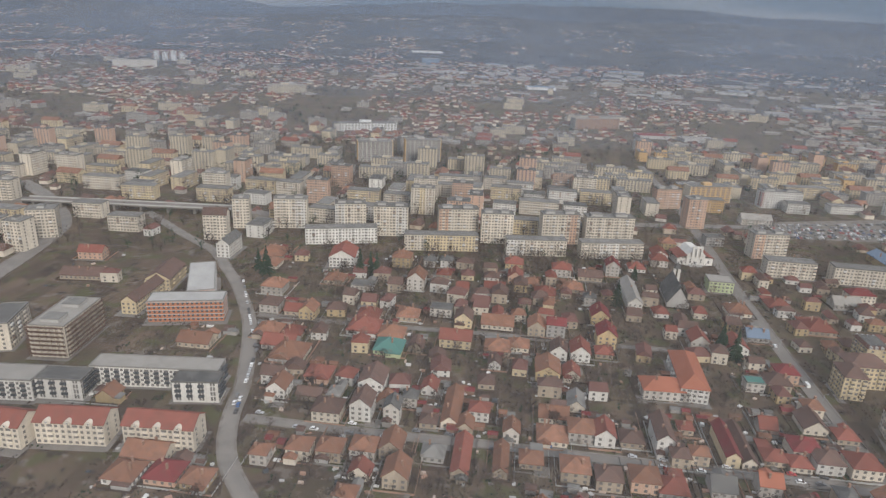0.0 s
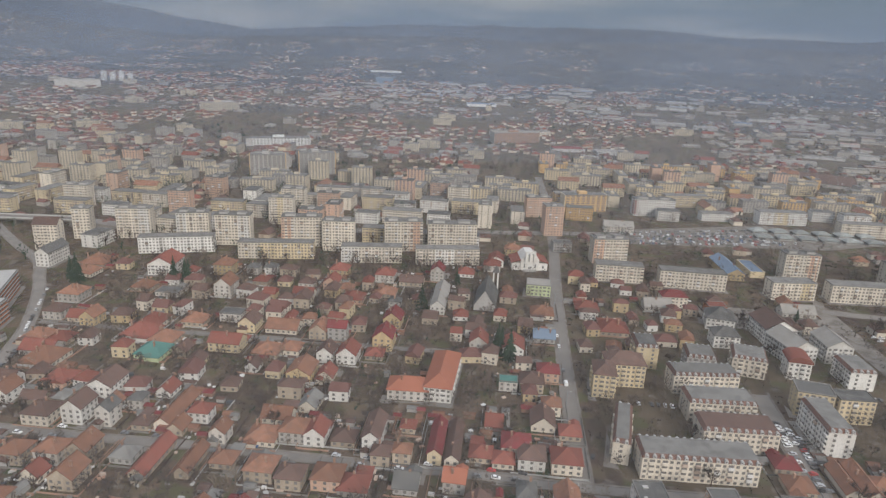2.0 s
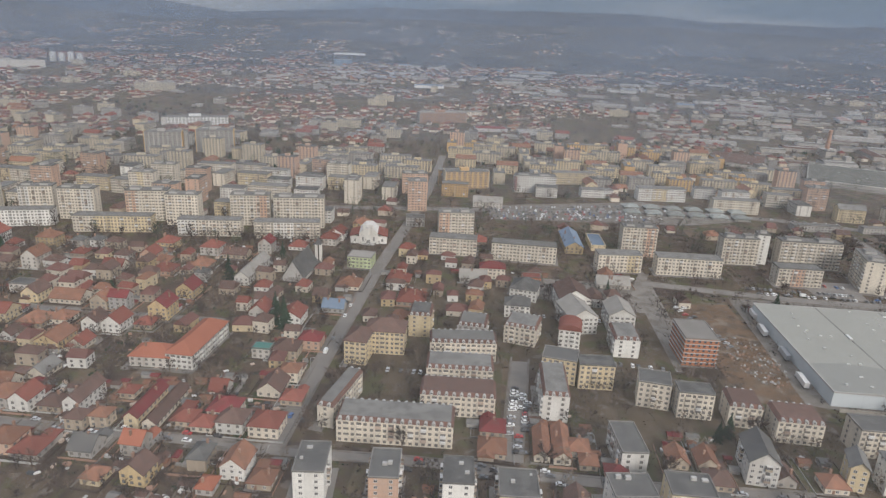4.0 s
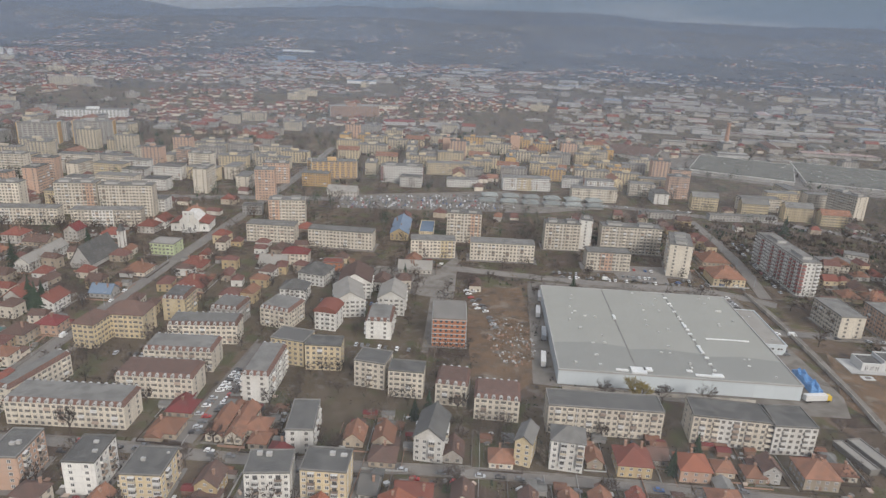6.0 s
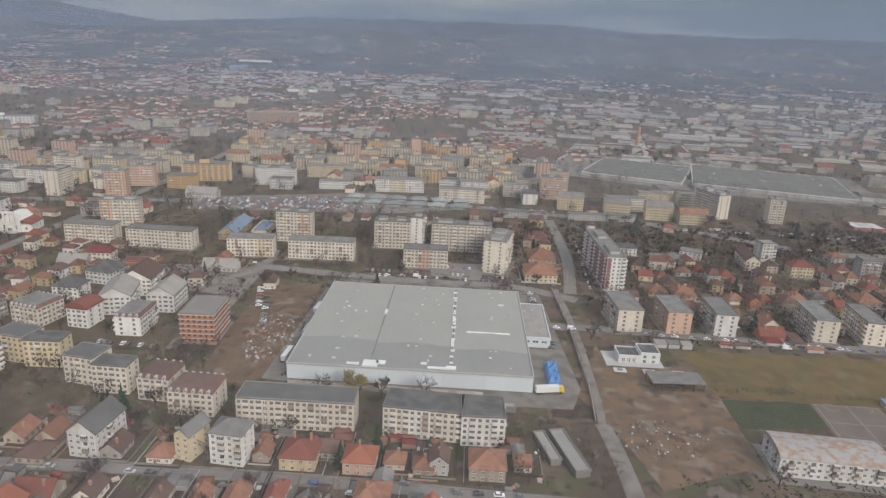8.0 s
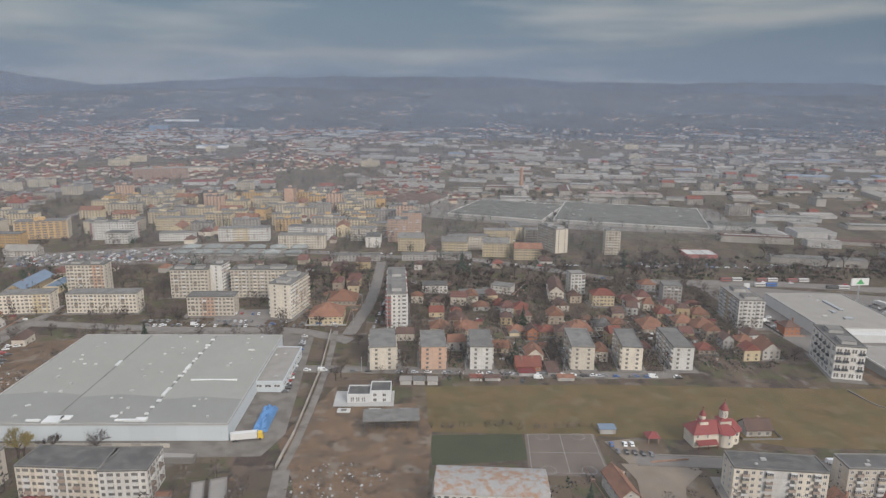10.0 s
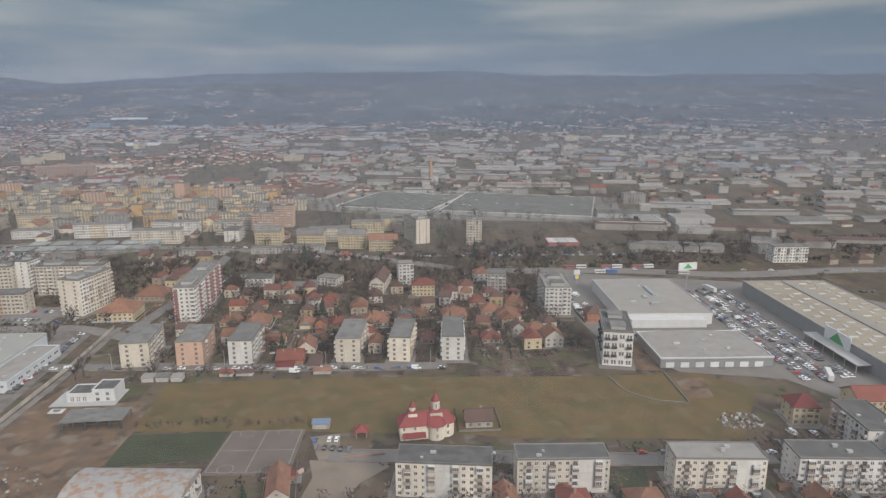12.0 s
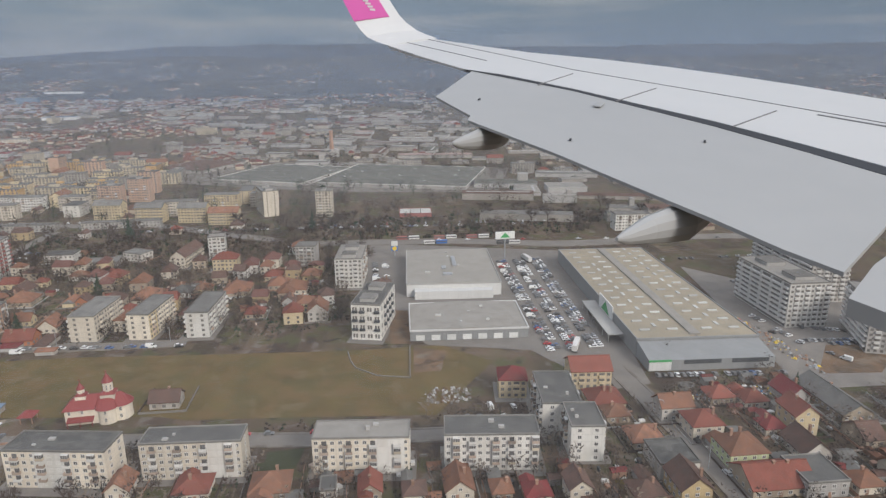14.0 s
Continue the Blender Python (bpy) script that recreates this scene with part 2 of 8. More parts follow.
# ---- mesh helpers ----
class Geo:
    def __init__(self):
        self.v, self.f, self.m = [], [], []

    def poly(self, pts, mi=0):
        k = len(self.v)
        self.v += [tuple(p) for p in pts]
        self.f.append(tuple(range(k, k + len(pts))))
        self.m.append(mi)

    def box(self, x0, x1, y0, y1, z0, z1, mi=0, bottom=True):
        k = len(self.v)
        self.v += [(x0, y0, z0), (x1, y0, z0), (x1, y1, z0), (x0, y1, z0), (x0, y0, z1), (x1, y0, z1), (x1, y1, z1), (x0, y1, z1)]
        fs = [(4, 5, 6, 7), (0, 1, 5, 4), (1, 2, 6, 5), (2, 3, 7, 6), (3, 0, 4, 7)] + ([(3, 2, 1, 0)] if bottom else [])
        self.f += [tuple(k + i for i in q) for q in fs]
        self.m += [mi] * len(fs)

    def turned(self, m, *q):
        """A box turned by m about the upright axis."""
        k = len(self.v)
        self.box(*q)
        self.v[k:] = [tuple(m @ Vector(p)) for p in self.v[k:]]

    def pane(self, m, x0, x1, y0, y1, z0, z1, mi=0):
        """A shallow raised panel on a wall: front, top and two sides."""
        k = len(self.v)
        self.v += [tuple(m @ Vector(p)) for p in ((x0, y0, z0), (x1, y0, z0), (x1, y1, z0), (x0, y1, z0), (x0, y0, z1), (x1, y0, z1), (x1, y1, z1), (x0, y1, z1))]
        fs = ((4, 5, 6, 7), (0, 1, 5, 4)) if y1 - y0 < 0.1 else ((4, 5, 6, 7), (0, 1, 5, 4), (1, 2, 6, 5), (3, 0, 4, 7))
        self.f += [tuple(k + i for i in q) for q in fs]
        self.m += [mi] * len(fs)

    def shell(self, low, high, mi=0):
        """Sides and lid between two rings, open below."""
        k, n = len(self.v), len(low)
        self.v += [tuple(p) for p in low] + [tuple(p) for p in high]
        self.f += [(k + i, k + (i + 1) % n, k + n + (i + 1) % n, k + n + i) for i in range(n)] + [tuple(range(k + n, k + 2 * n))]
        self.m += [mi] * (n + 1)

    def sliver(self, a, b, w, mi=0):
        """A thin pointed twig."""
        a, b = Vector(a), Vector(b)
        s = (b - a).orthogonal().normalized() * w
        self.poly((a - s, a + s, b), mi)

    def loft(self, rings, mi=0):
        """One closed skin over a row of rings of equal length."""
        k, n = len(self.v), len(rings[0])
        for r in rings:
            self.v += [tuple(p) for p in r]
        fs = [(k + j * n + i, k + j * n + (i + 1) % n, k + j * n + n + (i + 1) % n, k + j * n + n + i) for j in range(len(rings) - 1) for i in range(n)]
        e = k + (len(rings) - 1) * n
        fs += [tuple(range(k + n - 1, k - 1, -1)), tuple(range(e, e + n))]
        self.f += fs
        self.m += [mi] * len(fs)

    def hull(self, low, high, mi=0):
        """A closed body between two rings of equal length."""
        k, n = len(self.v), len(low)
        self.v += [tuple(p) for p in low] + [tuple(p) for p in high]
        fs = [(k + i, k + (i + 1) % n, k + n + (i + 1) % n, k + n + i) for i in range(n)]
        fs += [tuple(range(k + n - 1, k - 1, -1)), tuple(range(k + n, k + 2 * n))]
        self.f += fs
        self.m += [mi] * len(fs)

    def tube(self, a, b, ra, rb, sides=4, mi=0):
        a, b = Vector(a), Vector(b)
        d = (b - a).normalized()
        s = d.orthogonal().normalized()
        t = d.cross(s)
        ring = [(math.cos(2 * math.pi * i / sides), math.sin(2 * math.pi * i / sides)) for i in range(sides)]
        self.hull([a + (s * p + t * q) * ra for p, q in ring], [b + (s * p + t * q) * rb for p, q in ring], mi)

    def mesh(self, name, mats):
        me = bpy.data.meshes.new(name)
        me.from_pydata(self.v, [], self.f)
        for m in mats if isinstance(mats, (list, tuple)) else [mats]:
            me.materials.append(m)
        me.polygons.foreach_set("material_index", self.m)
        me.update()
        return me


def part(name, geo, material, parent=None, label="", m=None):
    ob = new(name, geo if isinstance(geo, bpy.types.Mesh) else geo.mesh(name, material))
    if parent is not None:
        ob.parent = parent
    if m is not None:
        ob.matrix_basis = m
    return tagged(ob, label)


def thing(name, label, category, x=0.0, y=0.0, z=0.0, ang=0.0, group="", kind=""):
    ob = new(name)
    ob.matrix_basis = pose(x, y, z, 0, 0, ang)
    return tagged(ob, label, category, group, kind)


TAKEN, YARDS = [], []


def claim(x, y, ang, w, d):
    TAKEN.append((x, y, math.hypot(w, d) / 2, radians(ang), w / 2, d / 2))


def free(x, y, r):
    for a, b, rr, an, hw, hd in TAKEN:
        dx, dy = x - a, y - b
        if dx * dx + dy * dy < (r + rr) ** 2:
            u, v = dx * math.cos(an) + dy * math.sin(an), -dx * math.sin(an) + dy * math.cos(an)
            if abs(u) < hw + r and abs(v) < hd + r:
                return False
    return True


# ---- ground, hills ----
def rise(x, y):
    """Height of the land: level under the town, rolling up into hills far behind it."""
    slope = 0.024 * max(0.0, min(y, 1800) - 650)
    far = max(0.0, min(1.0, (y - 1650 - 160 * noise.noise((x / 700, 3.1, 0))) / 2000))
    ridge = 190 + 24 * noise.noise((x / 900, y / 1500, 1.7)) + 12 * noise.noise((x / 210, y / 330, 5.0))
    ridge += 70 * math.exp(-((x + 2150) / 560) ** 2) - 55 * math.exp(-((x + 950) / 600) ** 2)
    return slope + ridge * far * far * (3 - 2 * far)


def plots(m, ang):
    """Lays a patchwork of garden plots over the soil."""
    n, l = m.node_tree.nodes, m.node_tree.links
    b = n["Principled BSDF"]
    old = b.inputs["Base Color"].links[0].from_socket
    geo = n.new("ShaderNodeNewGeometry")
    mp = n.new("ShaderNodeMapping")
    mp.inputs["Rotation"].default_value = (0, 0, radians(-ang))
    br = n.new("ShaderNodeTexBrick")
    for key, value in (("Scale", 1.0), ("Brick Width", 8.0), ("Row Height", 23.0), ("Mortar Size", 0.18), ("Bias", 0.0)):
        br.inputs[key].default_value = value
    br.inputs["Color1"].default_value = (0.55, 0.52, 0.50, 1)
    br.inputs["Color2"].default_value = (1.35, 1.28, 1.1, 1)
    br.inputs["Mortar"].default_value = (1.2, 1.15, 1.1, 1)
    mx = n.new("ShaderNodeMix")
    mx.data_type, mx.blend_type = "RGBA", "MULTIPLY"
    mx.inputs[0].default_value = 0.75
    l.new(geo.outputs["Position"], mp.inputs["Vector"])
    l.new(mp.outputs["Vector"], br.inputs["Vector"])
    l.new(old, mx.inputs[6])
    l.new(br.outputs["Color"], mx.inputs[7])
    l.new(mx.outputs[2], b.inputs["Base Color"])


soil = mat("garden_soil", (0.100, 0.076, 0.062), var=0.5, size=16, fine=1.3, tint=((0.096, 0.084, 0.058), 0.6), bump=0.4)


def patches(m, colour, size, low, high, strength, seed):
    """Lays irregular patches of another ground cover over a material."""
    n, l = m.node_tree.nodes, m.node_tree.links
    b = n["Principled BSDF"]
    old = b.inputs["Base Color"].links[0].from_socket
    geo, tex, rp, mx = (n.new("ShaderNode" + k) for k in ("NewGeometry", "TexNoise", "MapRange", "Mix"))
    tex.noise_dimensions = "4D"
    tex.inputs["W"].default_value, tex.inputs["Scale"].default_value, tex.inputs["Detail"].default_value = seed, 1 / size, 5.0
    rp.inputs[1].default_value, rp.inputs[2].default_value, rp.inputs[4].default_value = low, high, strength
    mx.data_type = "RGBA"
    mx.inputs[7].default_value = (*colour, 1)
    l.new(geo.outputs["Position"], tex.inputs["Vector"])
    l.new(tex.outputs["Fac"], rp.inputs[0])
    l.new(rp.outputs[0], mx.inputs[0])
    l.new(old, mx.inputs[6])
    l.new(mx.outputs[2], b.inputs["Base Color"])


plots(soil, -6.0)
patches(soil, (0.082, 0.084, 0.040), 9.0, 0.52, 0.60, 0.75, 1.0)
patches(soil, (0.175, 0.152, 0.13), 5.0, 0.59, 0.65, 0.6, 2.0)
patches(soil, (0.045, 0.036, 0.032), 4.0, 0.56, 0.63, 0.75, 3.0)
patches(worn_lawn, (0.072, 0.078, 0.038), 7.0, 0.52, 0.60, 0.7, 4.0)
patches(worn_lawn, (0.165, 0.145, 0.125), 4.0, 0.59, 0.65, 0.55, 5.0)
patches(dirt, (0.20, 0.165, 0.13), 6.0, 0.55, 0.63, 0.7, 6.0)
patches(dirt, (0.065, 0.05, 0.04), 4.0, 0.56, 0.64, 0.7, 7.0)
patches(grass, (0.098, 0.085, 0.04), 8.0, 0.50, 0.62, 0.7, 8.0)
patches(grass, (0.165, 0.125, 0.075), 5.0, 0.57, 0.66, 0.6, 9.0)
hillside = mat("wooded_hillside", (0.072, 0.066, 0.058), var=0.4, size=210, fine=30, tint=((0.042, 0.043, 0.042), 0.85))

g = Geo()
xs = [-4600 + 9600 * i / 84 for i in range(85)]
ys = [-1200, -600, 0, 240, 460, 630] + [650 + 3800 * i / 60 for i in range(61)]
for j, yy in enumerate(ys):
    for i, xx in enumerate(xs):
        g.v.append((xx, yy, rise(xx, yy)))
for j in range(len(ys) - 1):
    for i in range(84):
        k = j * 85 + i
        g.f.append((k, k + 1, k + 86, k + 85))
        g.m.append(0 if ys[j] < 1300 else 1)
ground = part("ground", g, [soil, hillside])
tagged(ground, "dull brown garden soil and winter grass with distant hills", "ground", kind="structure")


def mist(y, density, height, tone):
    """A see-through sheet added across the valley as distance haze, fading upwards."""
    m = bpy.data.materials.new("haze_card_veil")
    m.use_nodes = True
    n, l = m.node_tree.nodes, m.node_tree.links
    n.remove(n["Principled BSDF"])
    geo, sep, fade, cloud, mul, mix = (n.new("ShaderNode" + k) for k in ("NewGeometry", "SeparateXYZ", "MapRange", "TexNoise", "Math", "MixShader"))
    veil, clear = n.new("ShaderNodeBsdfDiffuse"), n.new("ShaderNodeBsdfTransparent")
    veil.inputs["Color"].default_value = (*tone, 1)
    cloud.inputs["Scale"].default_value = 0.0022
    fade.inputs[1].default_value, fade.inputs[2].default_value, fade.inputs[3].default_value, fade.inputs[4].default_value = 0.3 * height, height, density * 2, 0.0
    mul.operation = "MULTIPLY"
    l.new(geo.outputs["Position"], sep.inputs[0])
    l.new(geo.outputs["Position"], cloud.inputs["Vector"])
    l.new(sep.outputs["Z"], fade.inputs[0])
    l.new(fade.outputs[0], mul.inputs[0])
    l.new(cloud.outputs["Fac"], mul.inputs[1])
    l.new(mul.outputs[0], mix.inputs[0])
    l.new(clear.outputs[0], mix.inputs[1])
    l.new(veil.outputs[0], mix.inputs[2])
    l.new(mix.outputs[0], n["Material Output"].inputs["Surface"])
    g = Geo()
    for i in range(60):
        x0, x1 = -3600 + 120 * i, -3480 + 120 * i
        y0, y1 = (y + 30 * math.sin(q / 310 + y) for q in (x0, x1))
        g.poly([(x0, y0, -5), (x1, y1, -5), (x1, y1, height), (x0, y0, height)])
    tagged(part("mist_bank", g, m), "added see-through haze sheet standing before the distant town", "mist", kind="structure")


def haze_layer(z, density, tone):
    """A flat see-through sheet added over the roofs as haze, fading towards the hills."""
    m = bpy.data.materials.new("haze_sheet_veil")
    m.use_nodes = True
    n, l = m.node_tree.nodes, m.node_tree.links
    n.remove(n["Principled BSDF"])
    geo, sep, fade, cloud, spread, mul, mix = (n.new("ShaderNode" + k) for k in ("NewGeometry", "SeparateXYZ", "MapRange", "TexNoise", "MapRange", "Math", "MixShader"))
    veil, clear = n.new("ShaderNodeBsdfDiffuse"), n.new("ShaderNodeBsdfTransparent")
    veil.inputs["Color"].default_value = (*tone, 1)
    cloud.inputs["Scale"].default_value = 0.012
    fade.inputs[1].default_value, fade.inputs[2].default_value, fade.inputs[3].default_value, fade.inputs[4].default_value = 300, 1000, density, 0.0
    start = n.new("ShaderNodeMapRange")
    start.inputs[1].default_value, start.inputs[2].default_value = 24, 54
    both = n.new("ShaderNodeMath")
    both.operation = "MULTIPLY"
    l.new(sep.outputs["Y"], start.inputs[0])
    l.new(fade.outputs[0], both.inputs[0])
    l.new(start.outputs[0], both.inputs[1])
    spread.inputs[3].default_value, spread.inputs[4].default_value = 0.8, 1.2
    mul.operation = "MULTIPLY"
    l.new(geo.outputs["Position"], sep.inputs[0])
    l.new(geo.outputs["Position"], cloud.inputs["Vector"])
    l.new(sep.outputs["Y"], fade.inputs[0])
    l.new(cloud.outputs["Fac"], spread.inputs[0])
    l.new(both.outputs[0], mul.inputs[0])
    l.new(spread.outputs[0], mul.inputs[1])
    l.new(mul.outputs[0], mix.inputs[0])
    l.new(clear.outputs[0], mix.inputs[1])
    l.new(veil.outputs[0], mix.inputs[2])
    l.new(mix.outputs[0], n["Material Output"].inputs["Surface"])
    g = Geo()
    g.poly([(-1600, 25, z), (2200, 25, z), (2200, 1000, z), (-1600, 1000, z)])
    tagged(part("haze_layer", g, m), "added see-through haze sheet lying level over the roofs", "haze", kind="structure")


# added veil between flight path and roofs, lifts the dark tones
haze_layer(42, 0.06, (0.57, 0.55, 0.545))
# haze sheets stand one behind another, their tone set bluer with depth
FAR_HAZE = (0.225, 0.285, 0.395)
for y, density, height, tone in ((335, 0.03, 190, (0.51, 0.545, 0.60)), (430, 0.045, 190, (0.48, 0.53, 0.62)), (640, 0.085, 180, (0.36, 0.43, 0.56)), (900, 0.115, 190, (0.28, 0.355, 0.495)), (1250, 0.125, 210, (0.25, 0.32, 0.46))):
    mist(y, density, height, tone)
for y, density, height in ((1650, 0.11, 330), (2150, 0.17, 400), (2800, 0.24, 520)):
    mist(y, density, height, FAR_HAZE)


def road(name, material, width, pts):
    """A carriageway along a line of points, with raised pavements on both sides."""
    pts = [Vector((x, y, 0)) for x, y in pts]
    fine = []
    for i in range(len(pts) - 1):
        p0, p1, p2, p3 = pts[max(i - 1, 0)], pts[i], pts[i + 1], pts[min(i + 2, len(pts) - 1)]
        for s in range(5):
            t = s / 5
            fine.append(0.5 * (2 * p1 + (p2 - p0) * t + (2 * p0 - 5 * p1 + 4 * p2 - p3) * t * t + (3 * p1 - p0 - 3 * p2 + p3) * t ** 3))
    fine.append(pts[-1])
    g, kerb = Geo(), Geo()
    edge = []
    for i, p in enumerate(fine):
        d = (fine[min(i + 1, len(fine) - 1)] - fine[max(i - 1, 0)]).normalized()
        edge.append((p, Vector((-d.y, d.x, 0))))
    h = 0.10 + 0.006 * len(LAYERS)
    LAYERS.append(name)
    for (p, s), (q, t) in zip(edge, edge[1:]):
        a, b = width / 2, width / 2
        g.poly([p - s * a + Vector((0, 0, h)), p + s * a + Vector((0, 0, h)), q + t * b + Vector((0, 0, h)), q - t * b + Vector((0, 0, h))][::-1])
        if material is asph:
            for e in (1, -1):
                lo = [p + s * e * a, p + s * e * (a + 0.7), q + t * e * (b + 0.7), q + t * e * b]
                kerb.hull([v + Vector((0, 0, 0.01)) for v in lo][::e], [v + Vector((0, 0, h + 0.1)) for v in lo][::e])
        mid, ln = (p + q) / 2, (q - p).length
        claim(mid.x, mid.y, math.degrees(math.atan2(q.y - p.y, q.x - p.x)), ln, width + 2)
    ob = part("road_" + name, g, material)
    tagged(ob, "worn grey " + name.replace("_", " ") + " through the town", "road", kind="structure")
    if kerb.v:
        part("pavement", kerb, yard_grey, ob)


LAYERS = []


def patch(name, material, pts, keep=True, what=""):
    g = Geo()
    z = 0.02 + 0.004 * len(LAYERS)
    LAYERS.append(name)
    g.poly([(x, y, z) for x, y in pts][::-1])
    n = Vector((0, 0, 0))
    for i in range(len(pts)):
        a, b = pts[i], pts[(i + 1) % len(pts)]
        n.z += a[0] * b[1] - b[0] * a[1]
    if n.z > 0:
        g.f[0] = g.f[0][::-1]
    ob = part(name, g, material)
    tagged(ob, what or "level " + name.replace("_", " ") + " with worn uneven surface", "ground", kind="structure")
    if keep:
        cx, cy = sum(p[0] for p in pts) / len(pts), sum(p[1] for p in pts) / len(pts)
        lx, ly = [p[0] for p in pts], [p[1] for p in pts]
        claim(cx, cy, 0, (max(lx) - min(lx)) * 0.85, (max(ly) - min(ly)) * 0.85)
    return ob

road("curved_main_road", asph, 3.9, [(-42, 121), (-52, 135), (-57, 146), (-60, 159), (-62, 176), (-68, 202), (-75, 224), (-89, 254), (-100, 273), (-113, 294), (-133, 313), (-150, 330), (-173, 354)])
road("cross_street", asph, 2.8, [(-56, 158), (-20, 154), (15, 151), (50, 147), (79, 144), (107, 141)])
road("cross_street", asph, 2.8, [(95, 141), (128, 138), (155, 136), (183, 132), (210, 129), (229, 128), (255, 126), (281, 123), (306, 120), (332, 116), (355, 113)])
road("lane", asph, 2.2, [(-72, 226), (-29, 222), (16, 219), (55, 215), (82, 213)])
road("avenue", asph, 4.4, [(117, 137), (122, 187), (127, 230), (133, 279), (143, 349), (154, 442), (163, 556)])
road("block_lane", asph, 5, [(177, 137), (182, 167), (186, 192)])
road("site_lane", yard_grey, 4.5, [(236, 186), (238, 218), (244, 254), (253, 277)])
road("front_road", asph, 4.8, [(249, 265), (284, 257), (319, 250), (354, 246), (378, 232)])
road("boulevard", asph, 7, [(28, 367), (148, 377), (246, 384), (350, 384), (414, 363), (434, 365), (512, 309)])
road("concrete_path", yard_grey, 2.2, [(372, 244), (370, 206), (365, 163), (362, 145)])
road("tower_road", asph, 3.8, [(377, 239), (387, 286), (394, 356)])
road("track", yard_grey, 4.2, [(362, 145), (362, 133), (361, 118), (360, 111)])
road("retail_road", asph, 5, [(608, 146), (608, 127), (608, 106), (607, 85)])
road("ring_road", asph, 9, [(528, 301), (593, 291), (644, 275), (703, 274), (739, 268)])
road("field_street", asph, 4, [(349, 209), (407, 201), (451, 193), (488, 189)])
road("near_street", asph, 4.5, [(451, 140), (484, 134), (511, 129), (526, 126), (549, 123), (557, 122)])
road("highway", asph, 8, [(-191, 241), (-196, 286), (-206, 326), (-242, 373), (-281, 409)])
patch("meadow", grass, [(402, 189), (457, 185), (508, 177), (536, 173), (564, 171), (576, 157), (555, 131), (527, 136), (496, 141), (489, 144), (444, 153), (400, 160)])
patch("football_pitch", turf, [(400, 158), (425, 156), (424, 143), (399, 143)])
patch("basketball_court", court, [(426, 156), (445, 154), (442, 133), (422, 136)])
patch("building_site", dirt, [(359, 160), (374, 193), (374, 177), (398, 178), (401, 161), (396, 127), (368, 118), (365, 140)])
patch("rubble_yard", dirt, [(251, 172), (252, 204), (256, 242), (277, 244), (275, 205), (269, 169), (264, 163)])
patch("warehouse_yard", yard_grey, [(269, 168), (281, 252), (364, 242), (361, 163), (356, 152), (333, 154)])
patch("retail_parking", asph, [(549, 298), (642, 262), (613, 135), (601, 134), (589, 162), (560, 172), (546, 200), (546, 252)])
patch("tower_parking", asph, [(682, 248), (724, 248), (703, 146), (677, 121), (649, 124), (657, 152)])
patch("tower_field", dirt, [(660, 131), (676, 147), (692, 143.5), (689, 136), (677, 128)], True, "bare brown earth field beside the towers")
patch("roadside_lawn", worn_lawn, [(671, 240), (680, 250), (724, 250), (716, 212), (690, 207)], True, "worn brown-green lawn below the ring road")
patch("block_parking", asph, [(321, 275), (347, 274), (342, 252), (322, 257)])
patch("market_lot", yard_grey, [(184, 390), (294, 415), (349, 377), (307, 362), (192, 360)])
patch("dark_lawn", turf, [(516, 123), (524, 123), (521, 112), (515, 113)])
patch("cemetery_lot", dirt, [(555.5, 171.7), (564.6, 166.6), (560.5, 154.0), (553.0, 154.5)])
patch("allotments", dirt, [(552, 204), (558, 202), (555, 174), (549, 175)])


# ---- buildings ----
g = Geo()
g.poly([(-0.44, -0.02, 0.06), (0.44, -0.02, 0.06), (0.44, -0.02, 0.94), (-0.44, -0.02, 0.94)], 1)
for a in ((-0.5, 0.5, 0, 0.07), (-0.5, 0.5, 0.93, 1.0), (-0.5, -0.43, 0.07, 0.93), (0.43, 0.5, 0.07, 0.93), (-0.035, 0.035, 0.07, 0.93)):
    g.box(a[0], a[1], -0.07, 0.0, a[2], a[3])
WINDOW = g.mesh("window", [frame_white, glass])


def balcony_mesh(panel, closed):
    g = Geo()
    g.box(-1.15, 1.15, -0.85, 0, -0.12, 0.0, 1)
    g.box(-1.15, 1.15, -0.85, -0.78, 0.0, 0.72, 0)
    g.box(-1.15, -1.08, -0.78, 0, 0.0, 0.72, 0)
    g.box(1.08, 1.15, -0.78, 0, 0.0, 0.72, 0)
    if closed:
        g.box(-1.10, 1.10, -0.80, -0.02, 0.72, 1.62, 2)
        for x in (-1.1, -0.38, 0.34, 1.04):
            g.box(x, x + 0.07, -0.84, -0.80, 0.72, 1.62, 3)
        g.box(-1.15, 1.15, -0.86, 0, 1.62, 1.72, 3)
    else:
        g.box(-0.8, 0.8, -0.03, 0, 0.1, 1.5, 2)
    return g.mesh("balcony", [panel, slab_grey, glass, frame_white])


BALCONY = {k: balcony_mesh(p, c) for k, p, c in (("open", rail_rust, False), ("closed", frame_white, True), ("red", red_panel, False), ("char", char_panel, False), ("pale", frame_white, False), ("cream", cream_panel, True), ("brown", rail_rust, True))}
KINDS = {"flat": "flat", "modern": "flat", "redtower": "flat", "scaf": "flat", "frame": "unfinished flat", "mans": "mansard", "gD": "gabled", "gW": "gabled", "hip": "hipped", "barrel": "rounded", "barrelW": "curved", "steep": "steep"}
COUNT = ("", "one", "two", "three", "four", "five", "six", "seven", "eight", "nine", "ten", "eleven")
SH = 1.6


